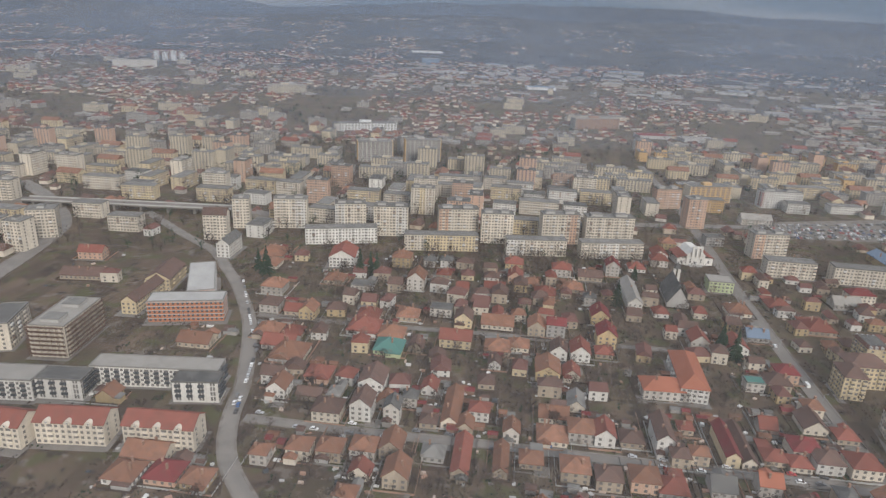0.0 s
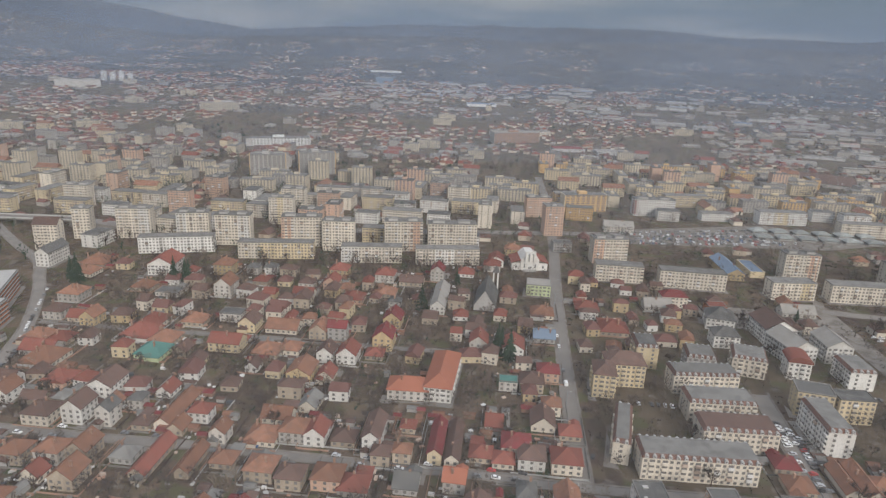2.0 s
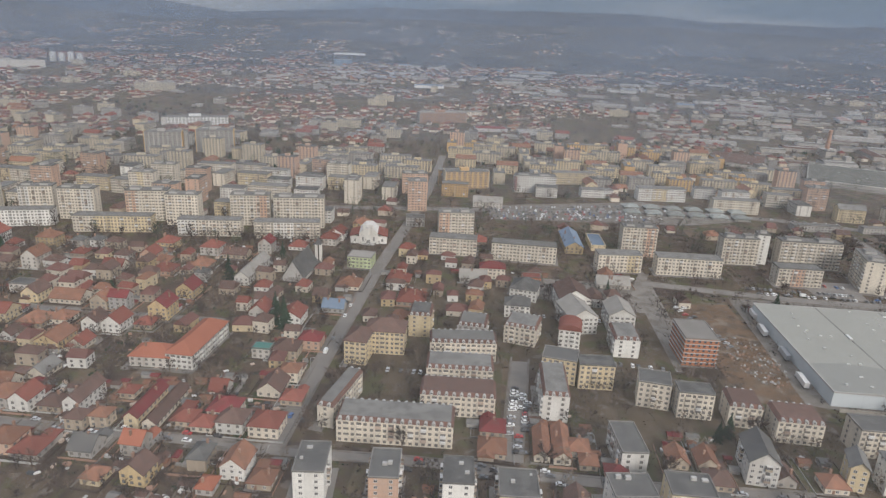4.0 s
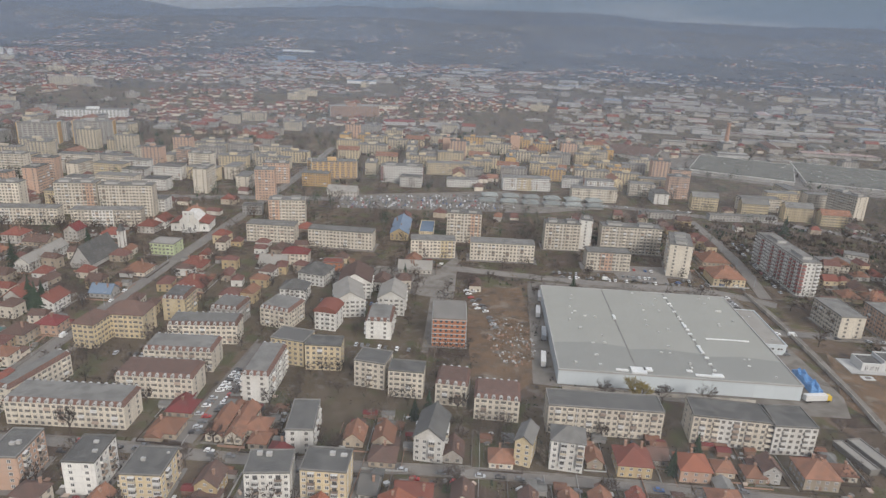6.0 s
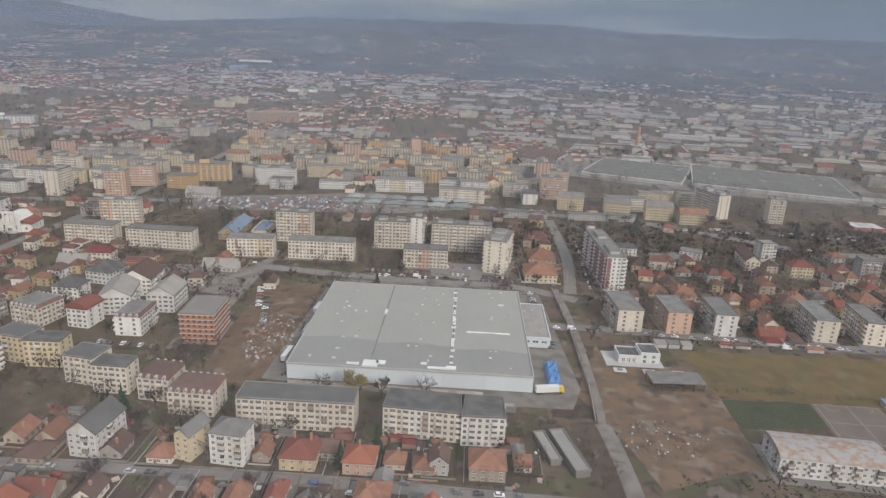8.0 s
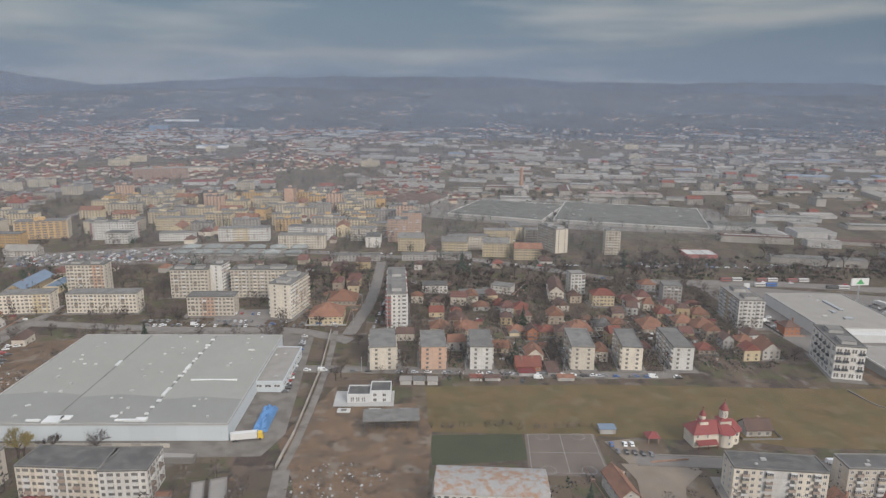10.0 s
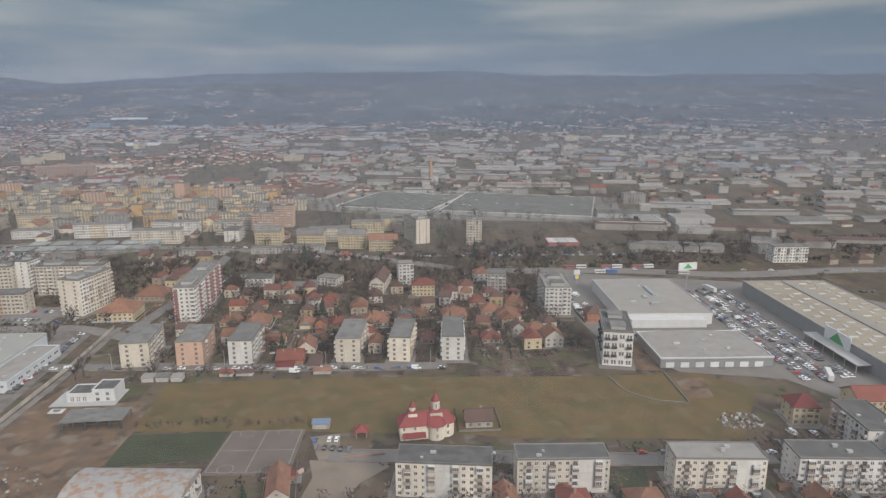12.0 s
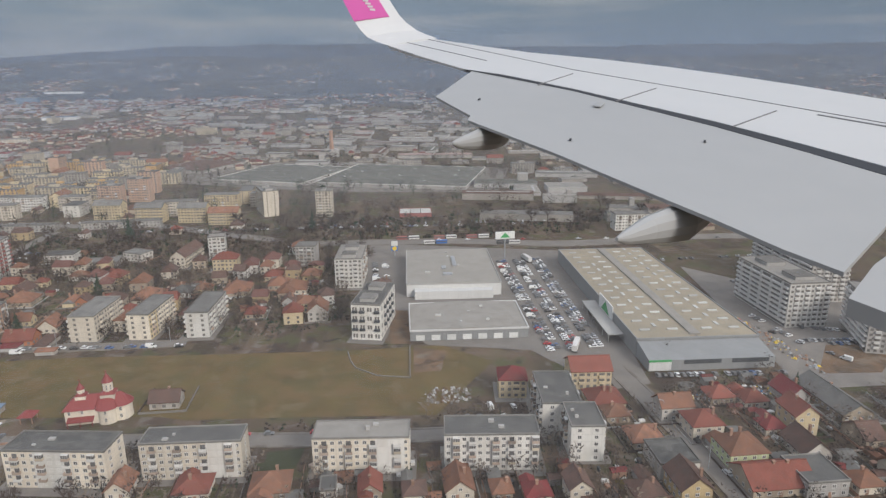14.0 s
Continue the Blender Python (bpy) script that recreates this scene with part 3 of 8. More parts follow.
def roof_geo(style, w, d, h, rnd):
    """The roof body, in one mesh, on walls that end at height h."""
    g, o = Geo(), 0.35
    a, b = w / 2 + o, d / 2 + o
    if style in ("gD", "gW", "steep"):
        along_d = style in ("gD", "steep")
        span, long_ = (a, b) if along_d else (b, a)
        slope = 1.5 if style == "steep" else 0.55 if span > 4 else 0.75
        top = h + span * slope
        sec = [(-span, h - 0.12), (0, top), (span, h - 0.12), (span, h + 0.08), (0, top + 0.24), (-span, h + 0.08)]
        def put(s, q, z):
            return (s, q, z) if along_d else (q, s, z)
        for k in (0, 1):
            i0, i1, i2, i3 = ((0, 1, 4, 5), (1, 2, 3, 4))[k]
            lo = [put(sec[i][0], -long_, sec[i][1]) for i in (i0, i1, i2, i3)]
            hi = [put(sec[i][0], long_, sec[i][1]) for i in (i0, i1, i2, i3)]
            g.hull(lo, hi)
        g.box(*((-0.12, 0.12, -long_, long_) if along_d else (-long_, long_, -0.12, 0.12)), top + 0.16, top + 0.32)
        return g, top
    if style == "hip":
        s = min(a, b)
        top = h + s * 0.62
        ra, rb = max(a - s, 0.15), max(b - s, 0.15)
        base = [(-a, -b, h), (a, -b, h), (a, b, h), (-a, b, h)]
        g.hull([(x, y, h - 0.14) for x, y, _ in base], base)
        g.hull([(x, y, h + 0.002) for x, y, _ in base], [(-ra, -rb, top), (ra, -rb, top), (ra, rb, top), (-ra, rb, top)])
        return g, top
    if style in ("barrel", "barrelW"):
        along = style == "barrel"
        span, long_ = (a, b) if along else (b, a)
        hgt = span * (0.55 if along else 0.25)
        n = 10
        arc = [(-span * math.cos(math.pi * i / n), h + hgt * math.sin(math.pi * i / n)) for i in range(n + 1)]
        lo = [(s, -long_, z) if along else (-long_, s, z) for s, z in arc]
        hi = [(s, long_, z) if along else (long_, s, z) for s, z in arc]
        g.hull(lo, hi)
        return g, h + hgt
    if style == "mans":
        a, b = w / 2 + 0.2, d / 2 + 0.2
        i, top = 0.8, h + 1.1
        low, high = [(-a, -b), (a, -b), (a, b), (-a, b)], [(-a + i, -b + i), (a - i, -b + i), (a - i, b - i), (-a + i, b - i)]
        for k in range(4):
            q = (k + 1) % 4
            g.poly([(*low[k], h), (*low[q], h), (*high[q], top), (*high[k], top)], 1)
        g.poly([(*p, top) for p in high], 0)
        g.poly([(*p, h) for p in low[::-1]], 1)
        return g, top
    a, b, t = w / 2 + 0.1, d / 2 + 0.1, h + 0.34
    g.box(-a, a, -b, b, h - 0.1, h + 0.1, 0)
    for q in ((-a, a, -b, -b + 0.22), (-a, a, b - 0.22, b), (-a, -a + 0.22, -b + 0.22, b - 0.22), (a - 0.22, a, -b + 0.22, b - 0.22)):
        g.box(*q, h + 0.1, t, 1)
    return g, t


def building(style, wall, roof, floors, x, y, ang, w, d, house=False, near=True, group="", seed=None):
    """A house or block: walls, roof, chimneys, windows, balconies. The front looks to local -y."""
    rnd = random.Random(seed if seed is not None else int(x * 7 + y * 13))
    wname, wmat = WALLS[wall]
    rname, rmat = ROOFS[roof]
    if (house or floors <= 2) and wall in WORN and rnd.random() < 0.6:
        wname, wmat = "weathered " + wname, WORN[wall]
    h = floors * SH + 0.3
    kind = "house" if house or floors <= 2 else "apartment_block"
    if kind == "house":
        label = f"{wname} rendered {'cottage' if floors == 1 else COUNT[floors] + '-storey house'} with {rname} {KINDS[style]} roof"
    else:
        label = f"{wname} {COUNT[floors]}-storey apartment block with {rname} {KINDS[style]} roof"
    top_ob = thing(kind, label, "house" if kind == "house" else "apartment block", x, y, 0, ang, group or ("houses in gardens" if kind == "house" else "apartment blocks"))
    claim(x, y, ang, w, d)
    if kind == "house" and y < 300:
        YARDS.append((x, y, ang, w, d))
    hw, hd = w / 2, d / 2
    g = Geo()
    if style == "frame":
        g.box(-hw, hw, -hd, hd, 0, h, 0)
        for f in range(floors):
            z = f * SH + SH
            sl = Geo()
            for q in ((-hw - 0.3, hw + 0.3, -hd - 0.3, -hd + 0.002), (-hw - 0.3, -hw + 0.002, -hd + 0.002, hd), (hw - 0.002, hw + 0.3, -hd + 0.002, hd)):
                sl.box(*q, z - 0.2, z)
            part("floor_slab", sl, slab_grey, top_ob, "bare concrete floor edge")
    else:
        if style in ("gD", "steep", "gW"):
            al = style in ("gD", "steep")
            span, lg = (hw, hd) if al else (hd, hw)
            rise_ = (span + 0.35) * (1.5 if style == "steep" else 0.55 if span + 0.35 > 4 else 0.75) - 0.1
            sec = [(-span, 0), (span, 0), (span, h - 0.02), (0, h + rise_), (-span, h - 0.02)]
            if al:
                g.hull([(s, lg, z) for s, z in sec], [(s, -lg, z) for s, z in sec])
            else:
                g.hull([(-lg, s, z) for s, z in sec], [(lg, s, z) for s, z in sec])
        else:
            g.box(-hw, hw, -hd, hd, 0, h, 0)
    part("wall", g, [wmat, slab_grey], top_ob)
    if kind != "house" and y < 300:
        g = Geo()
        g.box(-hw - rnd.uniform(0.8, 2.2), hw + rnd.uniform(0.8, 2.2), -hd - rnd.uniform(1.0, 3.2), hd + rnd.uniform(0.8, 2.4), 0.01, 0.045 + 0.04 * rnd.random())
        part("apron", g, rnd.choice((conc, asph, asph)), top_ob, "worn paving round the block")
    rg, top = roof_geo(style, w, d, h, rnd)
    rf = part("roof", rg, [(slab_grey if y > 210 else conc) if style == "frame" else rmat, rust_tiles if style == "mans" else rim_grey], top_ob, f"{rname} roof")
    if style == "steep":
        for s in (-1, 1):
            for i in range(5):
                yy = -hd + d * (i + 0.5) / 5
                part("window", WINDOW, None, top_ob, m=pose(s * hw, yy, 0.6, 0, 0, 90 * s) @ Matrix.Diagonal((0.8, 1, 1.2, 1)))
        return top_ob
    if kind == "house":
        if style != "flat":
            for _ in range(1 if w < 8 else 2):
                cx, cy = rnd.uniform(-0.3, 0.3) * w, rnd.uniform(-0.25, 0.25) * d
                g = Geo()
                g.box(cx - 0.25, cx + 0.25, cy - 0.25, cy + 0.25, h, top + 0.5)
                g.box(cx - 0.32, cx + 0.32, cy - 0.32, cy + 0.32, top + 0.5, top + 0.62)
                part("chimney", g, chimney_mat, top_ob)
        if rnd.random() < 0.6 and w < 13 and y < 260:
            aw, ad, ah = w * rnd.uniform(0.4, 0.62), rnd.uniform(2.2, 4.5), 1.4 + 0.5 * rnd.random()
            ex, back = rnd.choice((-1, 1)) * (hw - aw / 2) * 0.96, rnd.random() < 0.7
            y0 = hd - 0.1 if back else -hd - ad * 0.45
            y1 = y0 + ad if back else -hd + 0.1
            g = Geo()
            g.box(ex - aw / 2, ex + aw / 2, y0, y1, 0, ah)
            e0, e1 = ex - aw / 2 - 0.25, ex + aw / 2 + 0.25
            if rnd.random() < 0.5:
                g.hull([(e0, y0 - 0.2, ah), (e1, y0 - 0.2, ah), (e1, y1 + 0.2, ah), (e0, y1 + 0.2, ah)], [(ex - 0.08, y0 - 0.2, ah + aw * 0.3), (ex + 0.08, y0 - 0.2, ah + aw * 0.3), (ex + 0.08, y1 + 0.2, ah + aw * 0.3), (ex - 0.08, y1 + 0.2, ah + aw * 0.3)], 1)
            else:
                g.hull([(e0, y0 - 0.2, ah), (e1, y0 - 0.2, ah), (e1, y1 + 0.2, ah), (e0, y1 + 0.2, ah)], [(e0, y0 - 0.2, ah + (0.1 if back else 0.12)), (e1, y0 - 0.2, ah + 0.1), (e1, y1 + 0.2, ah + 0.35), (e0, y1 + 0.2, ah + 0.35)], 1)
            part("annex", g, [rnd.choice((wmat, wmat, slab_grey)), rnd.choice((rmat, rmat, ROOFS["B"][1], ROOFS["G"][1]))], top_ob, "low lean-to annex")
        g = Geo()
        g.box(-0.34, 0.34, -0.06, 0, 0, 1.25)
        if near:
            part("door", g, chimney_mat, top_ob, m=pose(rnd.uniform(-0.2, 0.2) * w, -hd, 0))
        if style == "gD" and near:
            part("window", WINDOW, None, top_ob, m=pose(0, -hd, h + 0.1) @ Matrix.Diagonal((0.7, 1, 0.65, 1)))
    elif style in ("flat", "redtower", "scaf", "modern"):
        for _ in range(0 if not near else 2 if w * d < 160 else 3):
            cx, cy = rnd.uniform(-0.35, 0.35) * w, rnd.uniform(-0.3, 0.3) * d
            s = rnd.uniform(0.25, 0.7)
            g = Geo()
            g.box(cx - s, cx + s, cy - s * 0.7, cy + s * 0.7, h + 0.05, h + rnd.uniform(0.4, 1.0))
            part("roof_hatch", g, slab_grey, top_ob)
        if floors >= 7:
            g = Geo()
            lx, ly = w * (0.12 if w > d else 0.25), d * (0.12 if d > w else 0.25)
            for e in ((0,) if max(w, d) < 14 else (-0.28, 0.24)):
                ox, oy = (w * e, 0) if w > d else (0, d * e)
                g.box(ox - lx, ox + lx, oy - ly, oy + ly, h + 0.05, h + 1.25, 0)
                g.box(ox - lx - 0.15, ox + lx + 0.15, oy - ly - 0.15, oy + ly + 0.15, h + 1.25, h + 1.36, 1)
            part("lift_house", g, [slab_grey, rim_grey], top_ob)
    if style == "mans":
        n = max(2, round(w / 2.0))
        for e, yy in ((1, -hd - 0.2), (-1, hd + 0.2)):
            for i in range(n):
                cx = -hw + w * (i + 0.5) / n
                g = Geo()
                arc = [(cx + 0.5 * math.cos(math.pi * k / 6), h + 0.55 + 0.5 * math.sin(math.pi * k / 6)) for k in range(7)] + [(cx - 0.5, h), (cx + 0.5, h)]
                ring = [(p, q) for p, q in arc]
                g.hull([(p, yy - 0.05 * e, q) for p, q in ring][::-e], [(p, yy + 1.0 * e, q) for p, q in ring][::-e])
                dm = part("dormer", g, slab_grey, top_ob)
                part("window", WINDOW, None, dm, m=pose(cx, yy - 0.05 * e, h + 0.15, 0, 0, 0 if e > 0 else 180) @ Matrix.Diagonal((0.6, 1, 0.65, 1)))
    if style == "gW" and roof == "R" and floors == 4:
        for cx in (-0.3 * w, 0.0, 0.3 * w):
            g = Geo()
            arc = [(cx + 1.1 * math.cos(math.pi * k / 8), h - 0.1 + 1.1 * math.sin(math.pi * k / 8)) for k in range(9)]
            g.hull([(p, -hd - 0.42, q) for p, q in arc][::-1], [(p, -hd + 1.6, q) for p, q in arc][::-1])
            dm = part("dormer", g, wmat, top_ob, "arched cream dormer gable")
            part("window", WINDOW, None, dm, m=pose(cx, -hd - 0.42, h) @ Matrix.Diagonal((0.6, 1, 0.6, 1)))
    # facades: front, right, left, back
    wide, deep = (True, False) if style not in ("flat", "mans") or kind == "house" or w >= d * 0.85 else (False, True)
    sides = [(w, hd, 0, wide), (d, hw, 90, deep), (d, hw, -90, deep), (w, hd, 180, wide)]
    pick = rnd.random()
    rest = Geo()
    for si, (ln, off, turn, broad) in enumerate(sides):
        m0 = pose(0, 0, 0, 0, 0, turn)
        gap = 1.9 if kind == "house" else 1.6
        if style in ("modern",):
            gap = 1.5
        n = max(1, int(ln / gap))
        if not broad and kind != "house" and ln < 9.5 and style not in ("modern", "frame", "scaf"):
            n = max(1, n // 2)
        if style == "flat" and kind != "house" and broad and ln > 13:
            if rnd.random() < 0.6:
                a0 = rnd.choice((-0.5, -0.2, 0.15)) * ln
                rest.pane(m0, a0, a0 + ln * 0.3, -off - 0.03, -off, 0.1, h - 0.05, 4)
            for q in range(1, int(ln / 9) + 1):
                xx = -ln / 2 + ln * q / (int(ln / 9) + 1)
                rest.pane(m0, xx - 0.07, xx + 0.07, -off - 0.09, -off, 0.0, h, 2)
        cols = []
        for i in range(n):
            k = "win"
            if kind != "house" and n >= 4 and (broad or ln > 9.5) and style != "frame":
                k = "bal" if (i % 5 in (1, 3) if pick < 0.5 else i % 4 == 2 if pick < 0.75 else i % 3 == 1) else "win"
                if style == "modern":
                    k = "bal" if (i in (1, n - 2) if roof == "D" else i % 2 == 1) else "win"
                if style == "redtower":
                    k = "bal" if i in (0, n - 1) or (not broad and i % 2 == 0) else "win"
            elif kind != "house" and style in ("redtower",) and i in (0, n - 1):
                k = "bal"
            cols.append((-ln / 2 + ln * (i + 0.5) / n, k))
        if style == "modern" and roof == "D":
            bays = 4
            step = h / bays
            for f in range(bays):
                for cx in [-ln / 2 + ln * (i + 0.5) / (4 if broad else 6) for i in range(4 if broad else 6)]:
                    for e in (-0.42, 0.42):
                        rest.pane(m0, cx + e - 0.3, cx + e + 0.3, -off - 0.05, -off, f * step + 0.7, f * step + 2.0, 0)
                    if f > 0 and int((cx + ln) * 7) % 3:
                        rest.pane(m0, cx - 0.85, cx + 0.85, -off - 0.6, -off, f * step + 0.25, f * step + 0.95, 1)
            continue
        for f in range(floors):
            z = f * SH + 0.15
            if style == "modern" and roof == "L" and not broad:
                if f > 0:
                    rest.turned(m0, -ln / 2 + 0.4, ln / 2 - 0.4, -off - 0.7, -off, z - 0.15, z + 0.42, 1)
                    for q in range(int(ln / 6)):
                        rest.turned(m0, -ln / 2 + 3 + 6 * q, -ln / 2 + 3.5 + 6 * q, -off - 0.72, -off, z + 0.42, z + SH - 0.15, 1)
                rest.turned(m0, -ln / 2 + 0.5, ln / 2 - 0.5, -off - 0.04, -off, z + 0.3, z + 1.4, 0)
                continue
            for cx, k in cols:
                if kind == "house" and not near and si > 1:
                    continue
                if k == "bal" and f > 0 and (near or si != 3):
                    key = "red" if style == "redtower" else "char" if style == "modern" and wall == "w" and floors < 7 else "pale" if style == "modern" else rnd.choice(("open", "closed", "open", "cream", "pale", "brown"))
                    if near and si < 3:
                        part("balcony", BALCONY[key], None, top_ob, m=m0 @ pose(cx, -off, z) @ Matrix.Diagonal((0.64, 0.8, 0.8, 1)))
                        continue
                    lattice = 2 if style == "redtower" and int(cx * 0.4 + 40) % 2 else rnd.choice((1, 1, 1, 1, 2, 3)) if style in ("flat", "mans") else 1
                    for q in ((-0.74, 0.74, -0.55, 0, -0.1, 0.55, lattice), (-0.7, 0.7, -0.05, 0, 0.55, 1.25, 0)):
                        rest.pane(m0, cx + q[0], cx + q[1], -off + q[2], -off + q[3], z + q[4], z + q[5], q[6])
                    continue
                sc = (0.82, 0.82) if kind != "house" else (0.8, 0.75)
                if style == "frame":
                    sc = (0.95, 1.0)
                if near and si < 3:
                    part("window", WINDOW, None, top_ob, m=m0 @ pose(cx, -off, z + 0.42) @ Matrix.Diagonal((sc[0], 1, sc[1], 1)))
                else:
                    rest.pane(m0, cx - 0.42, cx + 0.42, -off - 0.05, -off + 0.0, z + 0.42, z + 1.2, 0)
    if rest.v:
        # unfinished buildings get charcoal panes that paint the shade inside bare openings
        tagged(part("glazing", rest, [char_panel if style == "frame" else far_glass, red_panel if style == "redtower" else char_panel if style == "modern" and (roof == "D" or floors < 7) else frame_white if style == "modern" else wmat, frame_white, rail_rust, WALLS[rnd.choice("wwcyp")][1]], top_ob), kind="stuff")
    if style == "scaf":
        for si, (ln, off, turn, broad) in enumerate(sides[:3]):
            g = Geo()
            n = int(ln / 1.8)
            for i in range(n + 1):
                xx = -ln / 2 + ln * i / n
                for q in (0.5, 1.3):
                    g.box(xx - 0.04, xx + 0.04, -off - q - 0.04, -off - q + 0.04, 0, h + 0.3)
            for f in range(floors):
                g.box(-ln / 2, ln / 2, -off - 1.3, -off - 0.5, f * SH + 1.5, f * SH + 1.58)
                g.box(-ln / 2, ln / 2, -off - 1.32, -off - 1.28, f * SH + 2.1, f * SH + 2.18)
            part("scaffold", g, rail_dark, top_ob, "rusty brown scaffold", m=pose(0, 0, 0, 0, 0, turn))
    return top_ob

building("flat", "c", "D", 5, 283.1, 145.8, -5.5, 29.3, 8.0, near=False)
building("flat", "c", "D", 5, 314.9, 142.3, -9.7, 19.6, 9.0, near=False)
building("flat", "w", "D", 5, 329.2, 139.9, -3.8, 10.7, 10.0, near=False)
building("mans", "c", "B", 4, 244.6, 159.6, -9.8, 8.8, 9.0, near=False)
building("mans", "c", "B", 4, 256.1, 152.6, -7.6, 11.9, 9.0, near=False)
building("flat", "c", "D", 5, 222.0, 167.6, -14.8, 9.1, 8.0, near=False)
building("flat", "c", "D", 5, 231.7, 162.0, -7.1, 9.7, 6.4, near=False)
building("flat", "y", "D", 5, 196.7, 180.3, -16.0, 10.6, 8.0, near=False)
building("flat", "y", "D", 5, 206.8, 176.5, -3.2, 10.6, 6.5, near=False)
building("flat", "w", "D", 4, 206.5, 139.6, 0.5, 6.5, 13.2, near=False)
building("flat", "y", "D", 5, 214.8, 119.9, -5.5, 9.9, 8.1)
building("gD", "w", "D", 4, 238.2, 135.8, -11.7, 7.0, 11.1)
building("gD", "y", "G", 4, 260.8, 132.7, -21.8, 4.0, 7.4)
building("hip", "w", "G", 5, 270.3, 130.7, -11.9, 7.8, 6.5)
building("frame", "b", "L", 6, 245.3, 198.0, -3.3, 10.8, 14.9, near=False)
building("gD", "w", "L", 4, 209.8, 218.9, 9.0, 10.4, 15.1, near=False)
building("gD", "w", "L", 4, 225.7, 220.4, -3.0, 9.4, 13.0, near=False)
building("gD", "w", "B", 4, 211.1, 235.9, 0.1, 12.0, 14.6, near=False)
building("barrel", "w", "R", 4, 204.5, 204.4, -12.8, 7.3, 8.1, near=False)
building("mans", "w", "G", 4, 222.3, 200.6, -4.2, 8.4, 12.0, near=False)
building("mans", "c", "G", 4, 188.4, 206.5, -19.5, 11.0, 10.6, near=False)
building("mans", "g", "G", 4, 170.9, 206.2, -10.8, 9.5, 9.8, near=False)
building("hip", "w", "D", 3, 189.0, 227.9, -6.2, 9.5, 8.0, near=False)
building("hip", "w", "D", 3, 194.3, 245.7, -16.5, 10.8, 10.9, near=False)
building("flat", "n", "L", 3, 124.3, 276.1, -7.4, 10.7, 8.9, near=False)
building("flat", "c", "G", 5, 166.1, 298.0, -5.6, 22.6, 8.0, near=False)
building("flat", "c", "G", 5, 199.5, 291.9, -7.7, 30.3, 8.0, near=False)
building("flat", "c", "G", 5, 241.9, 282.2, 1.1, 20.1, 8.0, near=False)
building("flat", "c", "G", 5, 273.5, 280.2, -4.3, 29.0, 8.0, near=False)
building("flat", "c", "G", 5, 319.8, 271.6, -4.1, 19.3, 8.0, near=False)
building("flat", "c", "G", 8, 167.9, 326.6, 4.5, 18.2, 8.0, near=False)
building("flat", "c", "G", 9, 257.7, 306.1, -3.6, 16.8, 8.0, near=False)
building("flat", "c", "G", 8, 304.8, 299.2, -3.4, 16.9, 8.0, near=False)
building("flat", "w", "G", 9, 317.1, 301.3, -14.9, 5.5, 8.0, near=False)
building("flat", "c", "G", 8, 337.7, 296.6, -5.2, 28.5, 8.0, near=False)
building("flat", "c", "G", 9, 351.9, 271.2, -18.2, 9.3, 19.7, near=False)
building("gW", "c", "R", 4, -96.7, 146.1, 0.2, 18.3, 8.0, near=False)
building("gW", "c", "R", 4, -73.2, 146.1, -2.7, 18.9, 8.0, near=False)
building("gW", "c", "R", 4, -115.6, 143.9, -5.9, 15.9, 8.0, near=False)
building("modern", "w", "L", 4, -87.5, 175.2, 1.0, 39.0, 7.4, near=False)
building("modern", "w", "D", 4, -72.4, 167.9, 3.0, 13.5, 6.4, near=False)
building("modern", "w", "D", 4, -111.6, 166.4, 0.0, 13.5, 7.4, near=False)
building("modern", "w", "L", 4, -127.2, 165.6, 1.0, 17.0, 9.0, near=False)
building("scaf", "c", "L", 7, -128.7, 197.9, -0.3, 11.8, 22.8, near=False)
building("flat", "c", "D", 6, -149.4, 197.4, 11.4, 8.1, 16.9, near=False)
building("frame", "b", "L", 5, -99.2, 242.6, 19.0, 10.0, 31.0, near=False)
building("frame", "b", "L", 5, -96.8, 221.6, 9.0, 27.0, 8.6, near=False)
building("gD", "y", "B", 3, -118.7, 232.0, -3.4, 5.8, 21.8, near=False)
building("gD", "y", "B", 3, -118.9, 253.5, 1.9, 9.9, 17.9, near=False)
building("gW", "c", "B", 1, -155.0, 255.6, 1.1, 17.4, 8.0, near=False)
building("gW", "p", "R", 2, -163.7, 278.6, 0.3, 11.2, 6.0, near=False)
building("gD", "w", "D", 4, -105.4, 293.8, -4.1, 6.2, 15.8, near=False)
building("gW", "c", "B", 8, -118.7, 314.6, 4.7, 11.7, 7.0, near=False)
building("flat", "c", "G", 9, -201.2, 285.5, -7.4, 9.2, 9.0, near=False)
building("flat", "c", "G", 9, -202.1, 305.2, 18.8, 13.1, 9.0, near=False)
building("gD", "w", "R", 3, -48.9, 287.7, 1.1, 11.7, 14.4, near=False)
building("gD", "w", "L", 2, 79.9, 259.7, -5.3, 5.9, 25.9, near=False)
building("steep", "g", "D", 1, 99.7, 262.4, -7.6, 9.0, 20.0, near=False)
building("hip", "w", "V", 2, 70.6, 182.6, -3.3, 13.0, 8.4, near=False)
building("hip", "w", "V", 3, 81.2, 190.2, -8.0, 8.6, 25.0, near=False)
building("flat", "w", "G", 5, -55.2, 317.6, 12.1, 36.5, 7.0, near=False)
building("flat", "y", "G", 5, -3.5, 313.9, 4.6, 37.4, 7.0, near=False)
building("flat", "c", "G", 5, 44.7, 313.1, 3.6, 30.4, 7.0, near=False)
building("flat", "c", "G", 5, 82.9, 313.9, 5.4, 32.1, 7.0, near=False)
building("flat", "c", "G", 10, -112.4, 335.9, 10.5, 8.7, 8.0, near=False)
building("flat", "c", "G", 10, -86.5, 340.2, 6.7, 17.6, 8.0, near=False)
